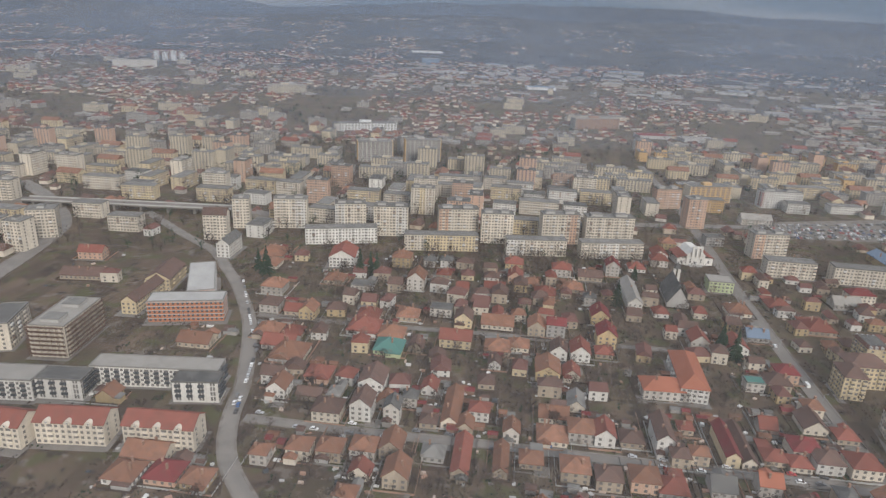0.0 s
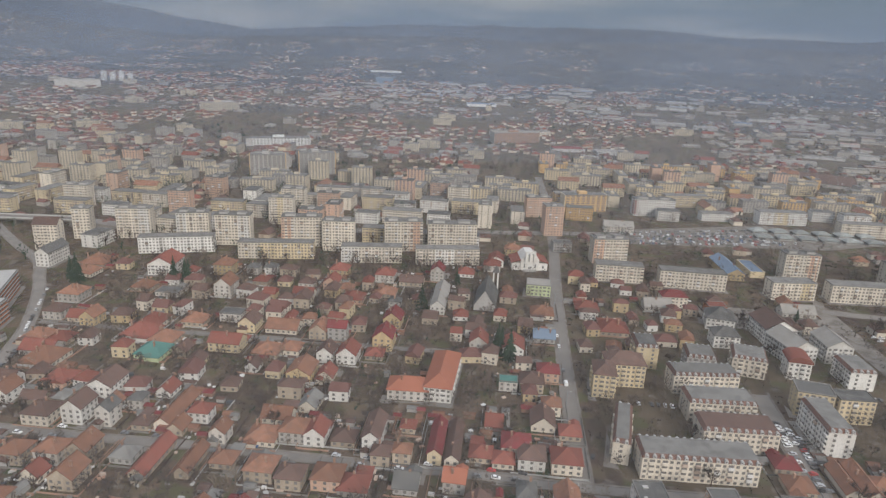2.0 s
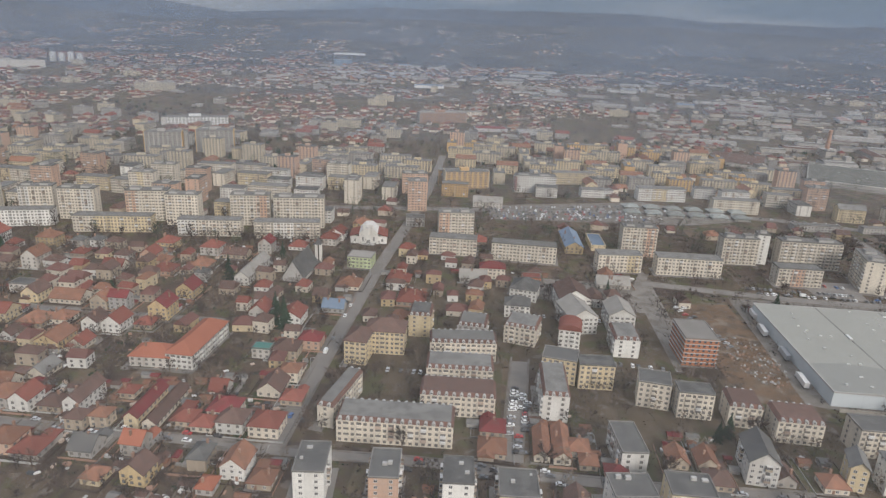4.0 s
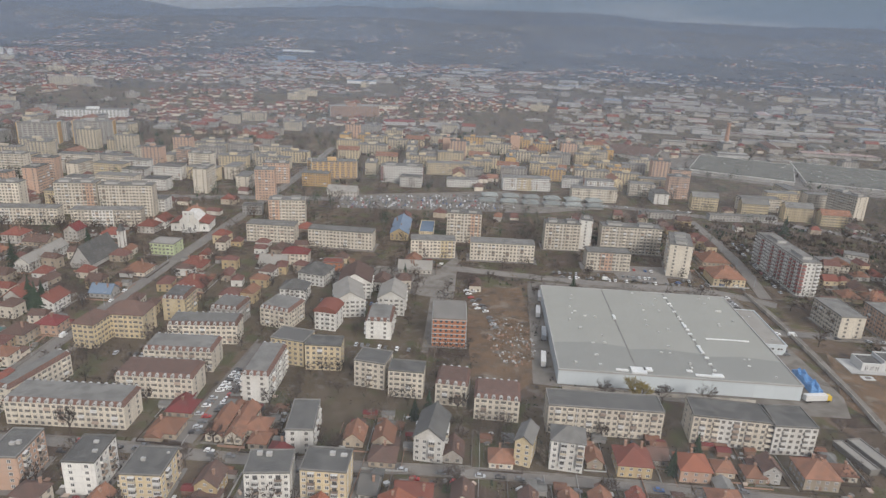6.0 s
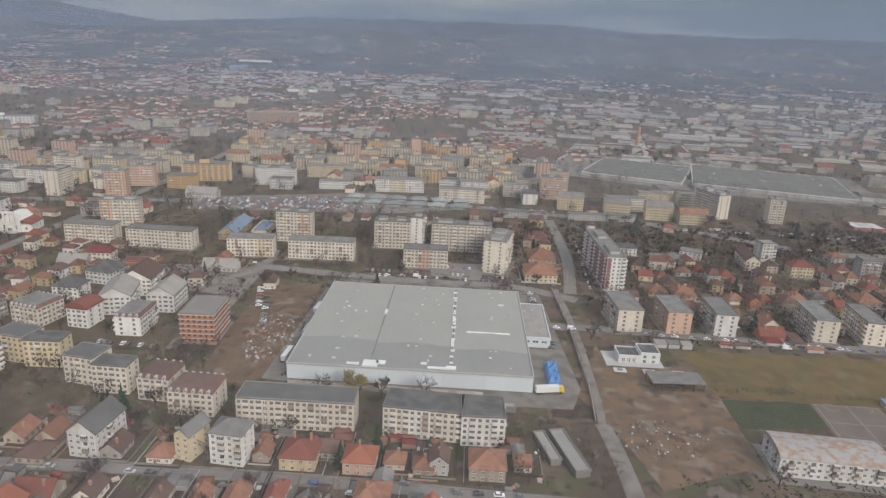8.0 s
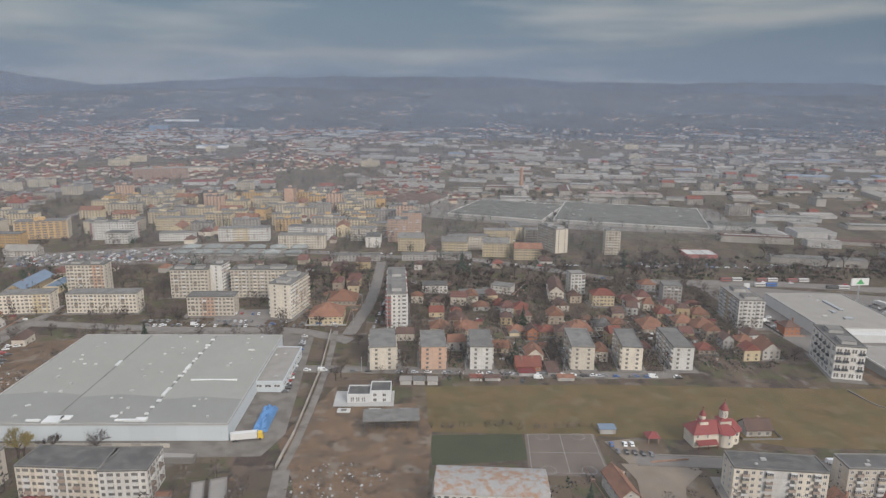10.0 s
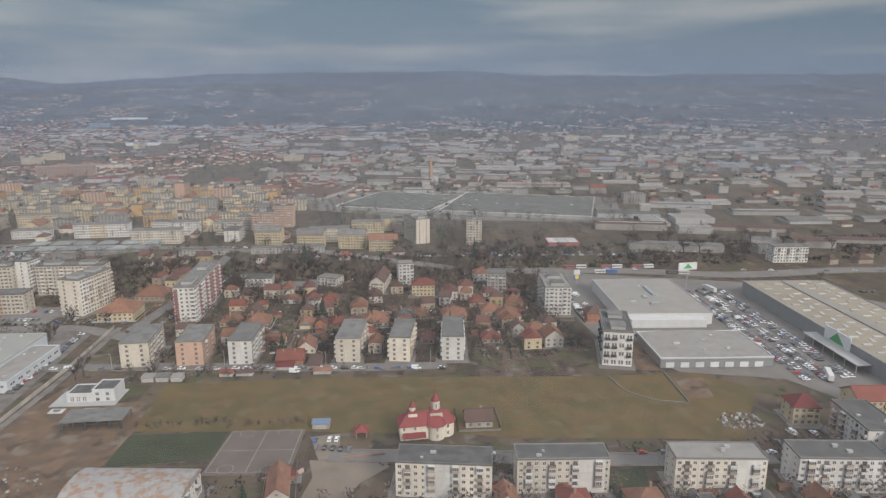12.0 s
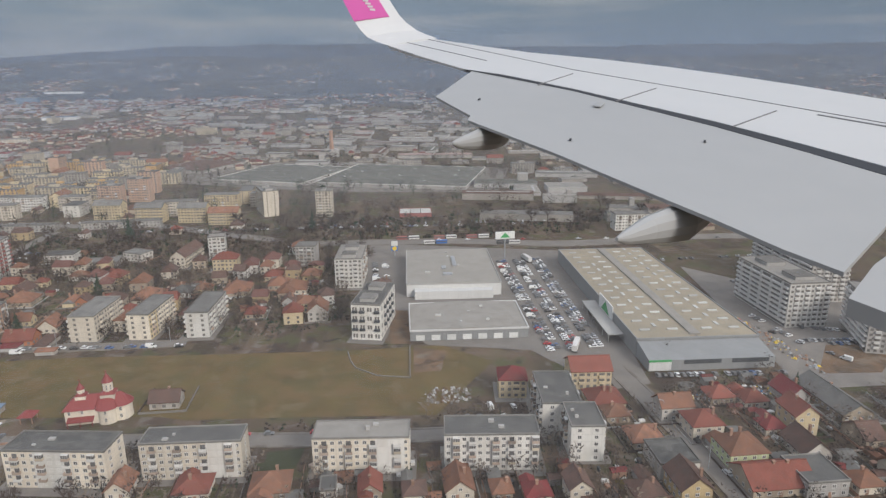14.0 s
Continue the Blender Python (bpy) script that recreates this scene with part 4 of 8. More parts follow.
building("flat", "c", "G", 10, -53.4, 336.3, 10.2, 16.4, 8.0, near=False)
building("flat", "c", "G", 10, -31.1, 334.6, 3.1, 18.2, 8.0, near=False)
building("flat", "c", "G", 10, -16.2, 378.8, -0.1, 14.1, 8.0, near=False)
building("flat", "c", "G", 10, 4.8, 335.9, 7.0, 21.2, 8.0, near=False)
building("flat", "c", "G", 10, 25.5, 330.2, 2.5, 16.6, 8.0, near=False)
building("flat", "c", "G", 10, 59.3, 334.4, 6.7, 20.2, 8.0, near=False)
building("flat", "c", "G", 10, 85.2, 333.0, 4.9, 25.9, 8.0, near=False)
building("hip", "y", "B", 5, 141.5, 196.0, -3.6, 12.8, 9.0, near=False)
building("hip", "y", "B", 5, 133.2, 188.9, -9.3, 7.0, 10.0, near=False)
building("mans", "y", "D", 5, 152.7, 210.1, -4.9, 7.6, 10.1, near=False)
building("mans", "c", "G", 4, 166.8, 192.5, 0.6, 21.5, 8.0, near=False)
building("mans", "c", "G", 4, 165.3, 175.8, -2.6, 19.9, 9.0, near=False)
building("mans", "c", "B", 4, 164.3, 160.7, -3.6, 20.8, 9.0, near=False)
building("mans", "w", "G", 5, 191.8, 164.1, -4.9, 7.3, 17.6, near=False)
building("mans", "c", "G", 4, 147.8, 146.9, -3.8, 29.9, 9.0, near=False)
building("mans", "c", "G", 4, 131.6, 159.0, -16.4, 4.6, 20.1, near=False)
building("flat", "w", "D", 5, 129.8, 125.9, 0.1, 7.0, 11.1)
building("flat", "p", "D", 5, 146.6, 124.3, -1.1, 6.7, 10.4)
building("flat", "w", "D", 5, 163.2, 122.6, -2.1, 6.9, 9.6)
building("flat", "y", "D", 4, 176.6, 120.8, -3.0, 8.8, 9.6)
building("flat", "w", "D", 4, 202.2, 121.1, 1.7, 9.7, 8.0)
building("gD", "y", "U", 2, 226.8, 316.0, -3.5, 8.7, 27.0, near=False)
building("redtower", "w", "G", 9, 397.3, 264.4, -3.3, 7.8, 42.1, near=False)
building("flat", "c", "G", 5, 389.3, 212.3, -1.5, 8.9, 17.6, near=False)
building("flat", "p", "G", 5, 406.7, 210.0, -3.9, 8.5, 15.9, near=False)
building("flat", "w", "G", 5, 423.3, 208.8, -7.6, 7.6, 17.1, near=False)
building("flat", "c", "G", 5, 458.2, 205.8, -10.0, 7.9, 18.4, near=False)
building("flat", "c", "G", 5, 475.3, 203.8, -12.4, 6.9, 18.5, near=False)
building("flat", "w", "G", 5, 492.4, 202.7, -9.4, 7.1, 19.8, near=False)
building("flat", "w", "L", 7, 541.5, 241.5, -9.7, 10.3, 20.9, near=False)
building("modern", "w", "D", 7, 545.6, 190.1, -18.5, 9.2, 21.5, near=False)
building("flat", "g", "G", 5, 524.1, 269.8, -13.3, 8.3, 8.0, near=False)
building("flat", "w", "L", 6, 484.7, 288.0, 1.8, 7.1, 7.0, near=False)
building("hip", "y", "R", 3, 490.6, 268.5, -6.8, 9.8, 7.0, near=False)
building("gD", "c", "B", 3, 472.7, 281.6, -13.3, 6.2, 19.4, near=False)
building("flat", "c", "D", 5, 476.6, 122.2, -13.0, 20.7, 7.2)
building("flat", "c", "D", 5, 502.2, 119.4, -7.8, 20.2, 6.1)
building("flat", "c", "L", 5, 536.1, 114.3, -10.1, 19.7, 6.8)
building("flat", "w", "D", 5, 562.6, 110.4, -10.7, 19.4, 7.4)
building("flat", "w", "D", 5, 583.3, 110.6, -10.7, 7.1, 10.0)
building("flat", "w", "D", 5, 582.0, 123.7, -10.4, 8.7, 15.7)
building("hip", "y", "K", 3, 575.9, 138.6, -12.1, 6.9, 7.0, near=False)
building("gW", "y", "R", 3, 597.0, 139.5, -8.5, 10.4, 8.0, near=False)
building("modern", "w", "L", 9, 681.6, 175.7, -6.2, 13.4, 30.8, near=False)
building("modern", "g", "L", 9, 692.8, 147.2, -26.0, 11.6, 22.1, near=False)
building("modern", "g", "L", 9, 706.8, 198.7, -8.6, 13.5, 40.3, near=False)
building("flat", "w", "D", 2, 598.7, 100.7, -6.4, 8.2, 9.0)
building("flat", "g", "D", 2, 623.1, 89.4, -5.8, 8.4, 9.0)
building("barrelW", "w", "X", 3, 410.6, 126.7, -10.2, 24.7, 10.7)
building("gD", "w", "O", 2, 440.6, 125.0, 1.6, 4.4, 10.6)
building("flat", "c", "G", 9, 500.8, 379.7, 14.9, 8.6, 21.1, near=False)
building("flat", "c", "G", 9, 533.6, 365.9, -10.9, 8.9, 8.0, near=False)
building("gW", "y", "G", 5, 413.4, 385.6, -10.8, 15.5, 8.0, near=False)
building("gW", "y", "G", 5, 438.4, 372.6, -10.8, 15.2, 8.0, near=False)
building("gW", "y", "G", 5, 462.1, 366.5, -10.8, 15.4, 8.0, near=False)
building("hip", "c", "O", 1, -83.6, 293.2, -5.9, 11.8, 11.2, house=True, near=False)
building("hip", "c", "O", 1, -82.0, 278.9, -5.9, 10.0, 9.5, house=True, near=False)
building("hip", "w", "O", 2, -71.7, 250.4, -5.9, 9.1, 8.7, house=True, near=False)
building("hip", "w", "B", 2, -68.0, 231.8, -5.9, 7.5, 7.1, house=True, near=False)
building("gW", "c", "R", 1, -57.9, 229.3, -5.9, 7.5, 5.3, house=True, near=False)
building("gD", "y", "O", 2, -52.3, 227.5, -5.9, 5.9, 7.4, house=True, near=False)
building("hip", "c", "O", 1, -63.3, 211.9, -5.9, 8.9, 8.5, house=True, near=False)
building("hip", "c", "R", 1, -54.3, 211.1, -5.9, 7.0, 6.6, house=True, near=False)
building("hip", "c", "O", 1, -51.9, 196.6, -5.9, 11.2, 10.6, house=True, near=False)
building("gW", "w", "R", 1, -56.9, 202.9, -5.9, 11.5, 8.1, house=True, near=False)
building("gW", "w", "B", 2, -52.8, 178.8, -5.9, 6.9, 4.8, house=True, near=False)
building("gD", "w", "O", 2, -49.3, 172.1, -5.9, 5.8, 7.3, house=True, near=False)
building("hip", "p", "R", 1, -39.2, 183.1, -5.9, 8.0, 7.6, house=True, near=False)
building("hip", "c", "B", 2, -32.3, 161.7, -5.9, 8.0, 7.6, house=True, near=False)
building("gD", "w", "B", 3, -22.5, 163.0, -5.9, 6.1, 7.6, house=True, near=False)
building("gD", "w", "B", 3, -21.0, 176.4, -5.9, 7.7, 9.6, house=True, near=False)
building("gD", "w", "D", 3, -13.6, 161.4, -5.9, 4.5, 5.6, house=True, near=False)
building("hip", "w", "D", 2, -8.9, 169.7, -5.9, 4.2, 4.5, house=True, near=False)
building("gD", "c", "O", 1, 3.8, 166.8, -5.9, 4.9, 18.0, house=True, near=False)
building("hip", "w", "R", 2, 11.7, 164.6, -5.9, 5.8, 5.5, house=True, near=False)
building("gD", "c", "O", 1, 7.5, 158.2, -5.9, 4.5, 5.6, house=True, near=False)
building("hip", "c", "B", 1, -3.0, 159.6, -5.9, 4.8, 4.6, house=True, near=False)
building("gD", "w", "O", 2, 20.3, 154.9, -5.9, 4.4, 5.5, house=True, near=False)
building("gW", "c", "O", 1, 33.6, 165.6, -5.9, 8.4, 5.9, house=True, near=False)
building("hip", "c", "O", 1, 31.9, 155.6, -5.9, 8.2, 7.8, house=True, near=False)
building("hip", "w", "O", 2, 40.5, 157.4, -5.9, 7.7, 7.3, house=True, near=False)
building("gD", "w", "R", 2, 46.5, 156.0, -5.9, 5.6, 7.0, house=True, near=False)
building("hip", "c", "B", 1, 54.2, 155.8, -5.9, 6.4, 6.1, house=True, near=False)
building("gD", "w", "B", 3, 62.5, 155.7, -5.9, 4.7, 12.0, house=True, near=False)
building("hip", "c", "R", 1, 71.5, 162.6, -5.9, 4.2, 4.5, house=True, near=False)
building("hip", "c", "B", 2, 65.0, 147.2, -5.9, 4.9, 4.7, house=True, near=False)
building("hip", "c", "O", 2, 70.6, 148.5, -5.9, 4.7, 4.5, house=True, near=False)
building("gD", "y", "K", 2, 79.8, 154.0, -5.9, 3.7, 16.0, house=True, near=False)
building("gD", "c", "B", 1, 84.5, 155.0, -5.9, 3.8, 18.0, house=True, near=False)
building("hip", "c", "R", 1, 91.6, 150.5, -5.9, 6.0, 5.7, house=True, near=False)
building("hip", "c", "K", 2, 101.3, 153.8, -5.9, 7.7, 7.3, house=True, near=False)
building("hip", "w", "O", 2, -45.8, 139.9, -5.9, 4.5, 4.5, house=True, near=False)
building("hip", "c", "O", 2, -36.3, 143.2, -5.9, 6.1, 5.8, house=True, near=False)
building("hip", "c", "O", 2, -28.2, 143.3, -5.9, 6.5, 6.2, house=True, near=False)
building("hip", "w", "O", 2, -19.5, 144.5, -5.9, 6.6, 6.3, house=True, near=False)
building("gD", "c", "O", 2, -12.2, 145.9, -5.9, 5.9, 7.4, house=True, near=False)
building("hip", "g", "G", 1, -1.1, 145.0, -5.9, 5.9, 5.6, house=True, near=False)
building("gD", "c", "R", 1, 6.4, 143.9, -5.9, 4.3, 16.0, house=True, near=False)
building("gD", "c", "O", 1, 16.7, 143.2, -5.9, 3.6, 12.0, house=True, near=False)
building("hip", "c", "O", 1, 24.8, 144.3, -5.9, 6.0, 5.7, house=True, near=False)
building("hip", "c", "O", 2, 35.6, 140.1, -5.9, 7.3, 6.9, house=True, near=False)
building("hip", "c", "B", 2, 43.6, 137.1, -5.9, 6.5, 6.1, house=True, near=False)
building("hip", "p", "O", 2, 52.8, 137.5, -5.9, 7.2, 6.8, house=True, near=False)
building("hip", "w", "R", 1, 59.5, 135.8, -5.9, 7.2, 6.8, house=True, near=False)
building("gW", "c", "O", 1, -74.7, 139.8, -5.9, 11.2, 7.8, house=True, near=False)
building("hip", "p", "K", 1, -67.1, 132.1, -5.9, 8.0, 7.6, house=True, near=False)
building("hip", "y", "O", 1, -58.5, 130.5, -5.9, 6.7, 6.3, house=True)
building("hip", "w", "O", 1, -77.0, 131.3, -5.9, 8.0, 7.6, house=True, near=False)
building("gW", "c", "O", 1, -85.8, 201.5, -5.9, 11.3, 7.9, house=True, near=False)
building("hip", "w", "R", 1, -29.4, 218.1, -5.9, 11.3, 10.7, house=True, near=False)
building("hip", "c", "O", 1, -18.8, 213.7, -5.9, 9.1, 8.7, house=True, near=False)
building("hip", "n", "T", 1, -18.7, 203.3, -5.9, 9.7, 9.2, house=True, near=False)
building("gD", "c", "B", 1, -9.3, 204.8, -5.9, 4.9, 6.2, house=True, near=False)
building("gW", "y", "R", 2, 4.6, 210.0, -5.9, 11.1, 7.8, house=True, near=False)
building("gD", "y", "B", 2, 7.7, 227.2, -5.9, 6.5, 8.1, house=True, near=False)
building("gW", "c", "O", 1, 20.7, 227.1, -5.9, 12.0, 8.4, house=True, near=False)
building("gD", "c", "O", 2, 35.1, 222.9, -5.9, 6.4, 8.1, house=True, near=False)
building("gW", "g", "K", 3, 42.1, 221.2, -5.9, 6.9, 4.8, house=True, near=False)
building("gD", "y", "K", 3, 59.7, 215.8, -5.9, 6.9, 8.7, house=True, near=False)
building("gD", "y", "K", 2, 61.6, 236.0, -5.9, 6.8, 8.5, house=True, near=False)
building("hip", "c", "O", 1, 19.6, 206.9, -5.9, 9.0, 8.6, house=True, near=False)
building("hip", "c", "O", 1, 27.3, 209.3, -5.9, 7.1, 6.8, house=True, near=False)
building("gD", "w", "B", 2, 40.8, 204.5, -5.9, 5.6, 7.0, house=True, near=False)
building("gD", "w", "R", 2, 48.3, 204.7, -5.9, 6.6, 8.3, house=True, near=False)
building("hip", "c", "R", 1, 57.3, 206.9, -5.9, 6.1, 5.8, house=True, near=False)
building("gD", "y", "O", 2, 35.1, 190.8, -5.9, 7.8, 9.8, house=True, near=False)
building("gD", "c", "R", 1, 43.1, 190.9, -5.9, 5.3, 6.6, house=True, near=False)
building("gD", "w", "B", 1, 17.9, 195.2, -5.9, 4.2, 5.3, house=True, near=False)
building("hip", "c", "O", 1, -48.5, 263.9, -5.9, 8.5, 8.1, house=True, near=False)
building("flat", "w", "D", 1, -35.6, 258.5, -5.9, 9.6, 6.7, house=True, near=False)
building("gD", "w", "O", 3, -12.7, 262.4, -5.9, 7.3, 9.1, house=True, near=False)
building("flat", "w", "D", 2, -1.2, 234.8, -5.9, 8.5, 5.9, house=True, near=False)
building("hip", "y", "O", 3, -21.0, 287.7, -5.9, 8.5, 8.0, house=True, near=False)
building("hip", "w", "D", 2, -8.0, 288.6, -5.9, 5.4, 5.1, house=True, near=False)
building("hip", "w", "D", 2, -0.0, 289.7, -5.9, 5.4, 5.1, house=True, near=False)
building("hip", "c", "R", 1, -29.0, 228.9, -5.9, 8.6, 8.2, house=True, near=False)
building("hip", "c", "O", 1, -14.0, 230.5, -5.9, 8.3, 7.9, house=True, near=False)
building("hip", "c", "R", 1, -0.9, 275.9, -5.9, 6.4, 6.1, house=True, near=False)
building("hip", "w", "B", 2, 20.5, 271.2, -5.9, 6.4, 6.1, house=True, near=False)
building("hip", "y", "R", 2, 32.2, 290.9, -5.9, 8.2, 7.8, house=True, near=False)
building("gW", "c", "R", 1, 21.3, 260.9, -5.9, 8.7, 6.1, house=True, near=False)
building("gD", "p", "R", 2, 31.3, 273.6, -5.9, 6.4, 8.1, house=True, near=False)
building("hip", "c", "O", 1, 38.2, 270.1, -5.9, 6.4, 6.1, house=True, near=False)
building("hip", "p", "R", 1, 43.0, 259.1, -5.9, 8.6, 8.2, house=True, near=False)
building("hip", "c", "O", 1, 56.4, 266.7, -5.9, 8.1, 7.7, house=True, near=False)
building("hip", "w", "R", 2, 54.2, 286.6, -5.9, 8.7, 8.2, house=True, near=False)
building("gW", "c", "B", 1, 66.7, 282.0, -5.9, 10.8, 7.5, house=True, near=False)
building("hip", "g", "D", 2, 61.0, 252.8, -5.9, 4.9, 4.6, house=True, near=False)
building("gD", "w", "K", 3, 78.5, 289.8, -5.9, 6.1, 7.6, house=True, near=False)
building("hip", "w", "R", 1, 92.0, 296.3, -5.9, 7.9, 7.5, house=True, near=False)
building("hip", "w", "R", 2, 105.4, 305.7, -5.9, 8.2, 7.8, house=True, near=False)
building("hip", "y", "O", 2, 118.1, 333.5, -5.9, 8.0, 7.6, house=True, near=False)
building("gD", "w", "R", 2, 94.3, 217.8, -5.9, 6.5, 8.1, house=True, near=False)
building("hip", "c", "O", 1, 172.6, 141.3, -5.9, 6.9, 6.6, house=True, near=False)
building("hip", "c", "K", 1, 173.5, 150.3, -5.9, 6.6, 6.2, house=True, near=False)
building("gD", "c", "O", 1, 185.5, 143.3, -5.9, 3.9, 12.0, house=True, near=False)
building("gD", "c", "O", 1, 190.6, 143.4, -5.9, 4.2, 14.0, house=True, near=False)
building("hip", "c", "O", 1, 196.3, 136.6, -5.9, 4.4, 4.5, house=True, near=False)
building("gD", "c", "O", 1, 219.2, 138.9, -5.9, 4.9, 6.2, house=True, near=False)
building("gD", "c", "O", 1, 226.5, 138.5, -5.9, 5.0, 6.2, house=True, near=False)
building("hip", "c", "R", 1, 97.4, 148.2, -5.9, 5.7, 5.5, house=True, near=False)
building("hip", "w", "B", 2, 104.9, 148.5, -5.9, 7.1, 6.8, house=True, near=False)
building("hip", "c", "R", 2, 114.0, 147.5, -5.9, 7.9, 7.5, house=True, near=False)
building("gD", "w", "O", 2, 111.2, 130.8, -5.9, 5.9, 7.4, house=True)
building("hip", "c", "O", 1, 118.0, 126.6, -5.9, 5.5, 5.2, house=True)
building("hip", "c", "O", 2, 114.2, 174.7, -5.9, 5.6, 5.3, house=True, near=False)
building("gD", "c", "B", 1, 110.7, 167.7, -5.9, 6.9, 8.6, house=True, near=False)
building("hip", "c", "R", 1, 117.7, 162.1, -5.9, 6.0, 5.7, house=True, near=False)
building("flat", "w", "T", 2, 102.4, 188.2, -5.9, 5.9, 4.5, house=True, near=False)
building("hip", "c", "B", 2, 110.1, 189.3, -5.9, 7.6, 7.3, house=True, near=False)
building("hip", "p", "K", 2, 116.5, 196.3, -5.9, 7.1, 6.7, house=True, near=False)
building("hip", "c", "O", 1, 122.2, 249.9, -5.9, 9.2, 8.8, house=True, near=False)
building("hip", "c", "R", 1, 142.3, 257.1, -5.9, 9.6, 9.1, house=True, near=False)
building("hip", "c", "R", 1, 148.6, 236.5, -5.9, 11.0, 10.5, house=True, near=False)
building("gD", "w", "R", 2, 106.6, 214.8, -5.9, 7.6, 9.4, house=True, near=False)
building("gD", "y", "B", 2, 189.7, 119.7, -5.9, 4.9, 6.1, house=True)
building("gD", "w", "B", 1, 243.3, 133.1, -5.9, 4.9, 6.1, house=True, near=False)
building("hip", "y", "R", 2, 286.0, 129.2, -5.9, 8.0, 7.6, house=True)
building("gD", "c", "O", 1, 277.2, 130.8, -5.9, 3.7, 4.6, house=True)
building("gW", "w", "B", 1, 293.0, 132.2, -5.9, 4.7, 4.5, house=True, near=False)
building("hip", "p", "V", 2, 299.8, 127.2, -5.9, 7.1, 6.7, house=True)
building("hip", "c", "O", 1, 307.8, 128.0, -5.9, 4.6, 4.5, house=True)
building("hip", "c", "O", 1, 314.3, 126.0, -5.9, 4.6, 4.5, house=True)
building("gD", "g", "B", 2, 317.9, 126.3, -5.9, 4.2, 5.2, house=True)
building("hip", "c", "O", 2, 328.8, 125.3, -5.9, 8.1, 7.7, house=True)
building("hip", "c", "O", 1, 337.4, 127.0, -5.9, 4.0, 4.5, house=True)
building("hip", "c", "O", 1, 254.7, 130.9, -5.9, 5.7, 5.5, house=True)
building("hip", "c", "B", 1, 226.6, 131.0, -5.9, 6.2, 5.9, house=True, near=False)
building("gW", "c", "R", 1, 233.9, 117.7, -5.9, 8.0, 5.6, house=True)
building("gD", "c", "B", 1, 244.5, 117.2, -5.9, 4.6, 5.8, house=True)
building("gD", "c", "B", 1, 258.8, 115.3, -5.9, 4.0, 5.1, house=True)
building("gD", "c", "O", 1, 267.6, 114.7, -5.9, 4.1, 5.1, house=True)
building("gD", "c", "O", 1, 274.7, 114.8, -5.9, 4.7, 5.8, house=True)
building("gD", "c", "R", 1, 282.8, 115.4, -5.9, 3.8, 4.7, house=True)
building("hip", "c", "O", 1, 303.1, 116.2, -5.9, 7.2, 6.9, house=True)
building("hip", "c", "O", 1, 194.7, 142.6, -5.9, 5.9, 5.6, house=True, near=False)
building("hip", "c", "K", 1, 202.3, 132.3, -5.9, 5.5, 5.3, house=True, near=False)
building("hip", "c", "R", 1, 179.4, 314.7, -5.9, 7.9, 7.5, house=True, near=False)
building("gD", "w", "R", 2, 108.1, 314.8, -5.9, 7.5, 9.4, house=True, near=False)
building("hip", "y", "O", 2, 368.3, 258.4, -5.0, 13.4, 12.7, house=True, near=False)
building("hip", "c", "O", 1, 374.2, 283.6, -5.0, 12.3, 11.7, house=True, near=False)
building("hip", "y", "O", 1, 413.2, 241.9, -5.0, 7.6, 7.2, house=True, near=False)
building("hip", "c", "O", 1, 423.4, 239.4, -5.0, 9.1, 8.6, house=True, near=False)
building("hip", "y", "O", 1, 442.6, 234.3, -5.0, 6.1, 5.8, house=True, near=False)
building("gD", "b", "B", 2, 447.3, 228.7, -5.0, 3.8, 4.8, house=True, near=False)
building("hip", "y", "R", 1, 454.4, 232.8, -5.0, 6.1, 5.8, house=True, near=False)
building("hip", "c", "O", 1, 467.7, 234.2, -5.0, 9.8, 9.3, house=True, near=False)
building("gW", "y", "O", 1, 432.2, 217.1, -5.0, 6.0, 4.5, house=True, near=False)
building("gD", "c", "O", 1, 443.1, 210.2, -5.0, 5.9, 7.3, house=True, near=False)
building("gW", "b", "R", 1, 438.2, 200.2, -5.0, 8.4, 5.9, house=True, near=False)
building("hip", "w", "D", 1, 478.5, 236.7, -5.0, 6.7, 6.4, house=True, near=False)
building("hip", "y", "O", 1, 486.0, 238.7, -5.0, 5.7, 5.4, house=True, near=False)
building("hip", "c", "O", 1, 498.6, 235.5, -5.0, 9.4, 8.9, house=True, near=False)
building("hip", "y", "R", 1, 510.9, 249.9, -5.0, 6.7, 6.3, house=True, near=False)
building("hip", "c", "O", 1, 513.8, 238.5, -5.0, 8.0, 7.6, house=True, near=False)
building("hip", "c", "O", 1, 519.4, 232.3, -5.0, 9.4, 8.9, house=True, near=False)
building("hip", "y", "O", 2, 524.0, 210.7, -5.0, 6.2, 5.9, house=True, near=False)
building("gD", "w", "O", 2, 527.9, 202.8, -5.0, 6.4, 8.0, house=True, near=False)
building("hip", "c", "R", 1, 507.0, 208.4, -5.0, 6.1, 5.8, house=True, near=False)
building("gD", "g", "B", 2, 518.1, 212.8, -5.0, 4.2, 5.2, house=True, near=False)
building("hip", "b", "B", 2, 551.7, 224.2, -5.0, 6.2, 5.9, house=True, near=False)
building("hip", "w", "O", 2, 520.8, 288.4, -5.0, 7.1, 6.7, house=True, near=False)
building("gW", "w", "O", 2, 609.9, 119.4, -5.0, 7.6, 5.3, house=True)
building("hip", "c", "R", 2, 612.4, 111.4, -5.0, 7.2, 6.9, house=True)
building("hip", "n", "O", 2, 614.3, 100.4, -5.0, 8.3, 7.9, house=True)
building("gD", "y", "R", 3, 634.4, 108.2, -5.0, 5.6, 7.0, house=True)
building("hip", "y", "R", 1, 596.5, 128.4, -5.0, 8.4, 8.0, house=True)
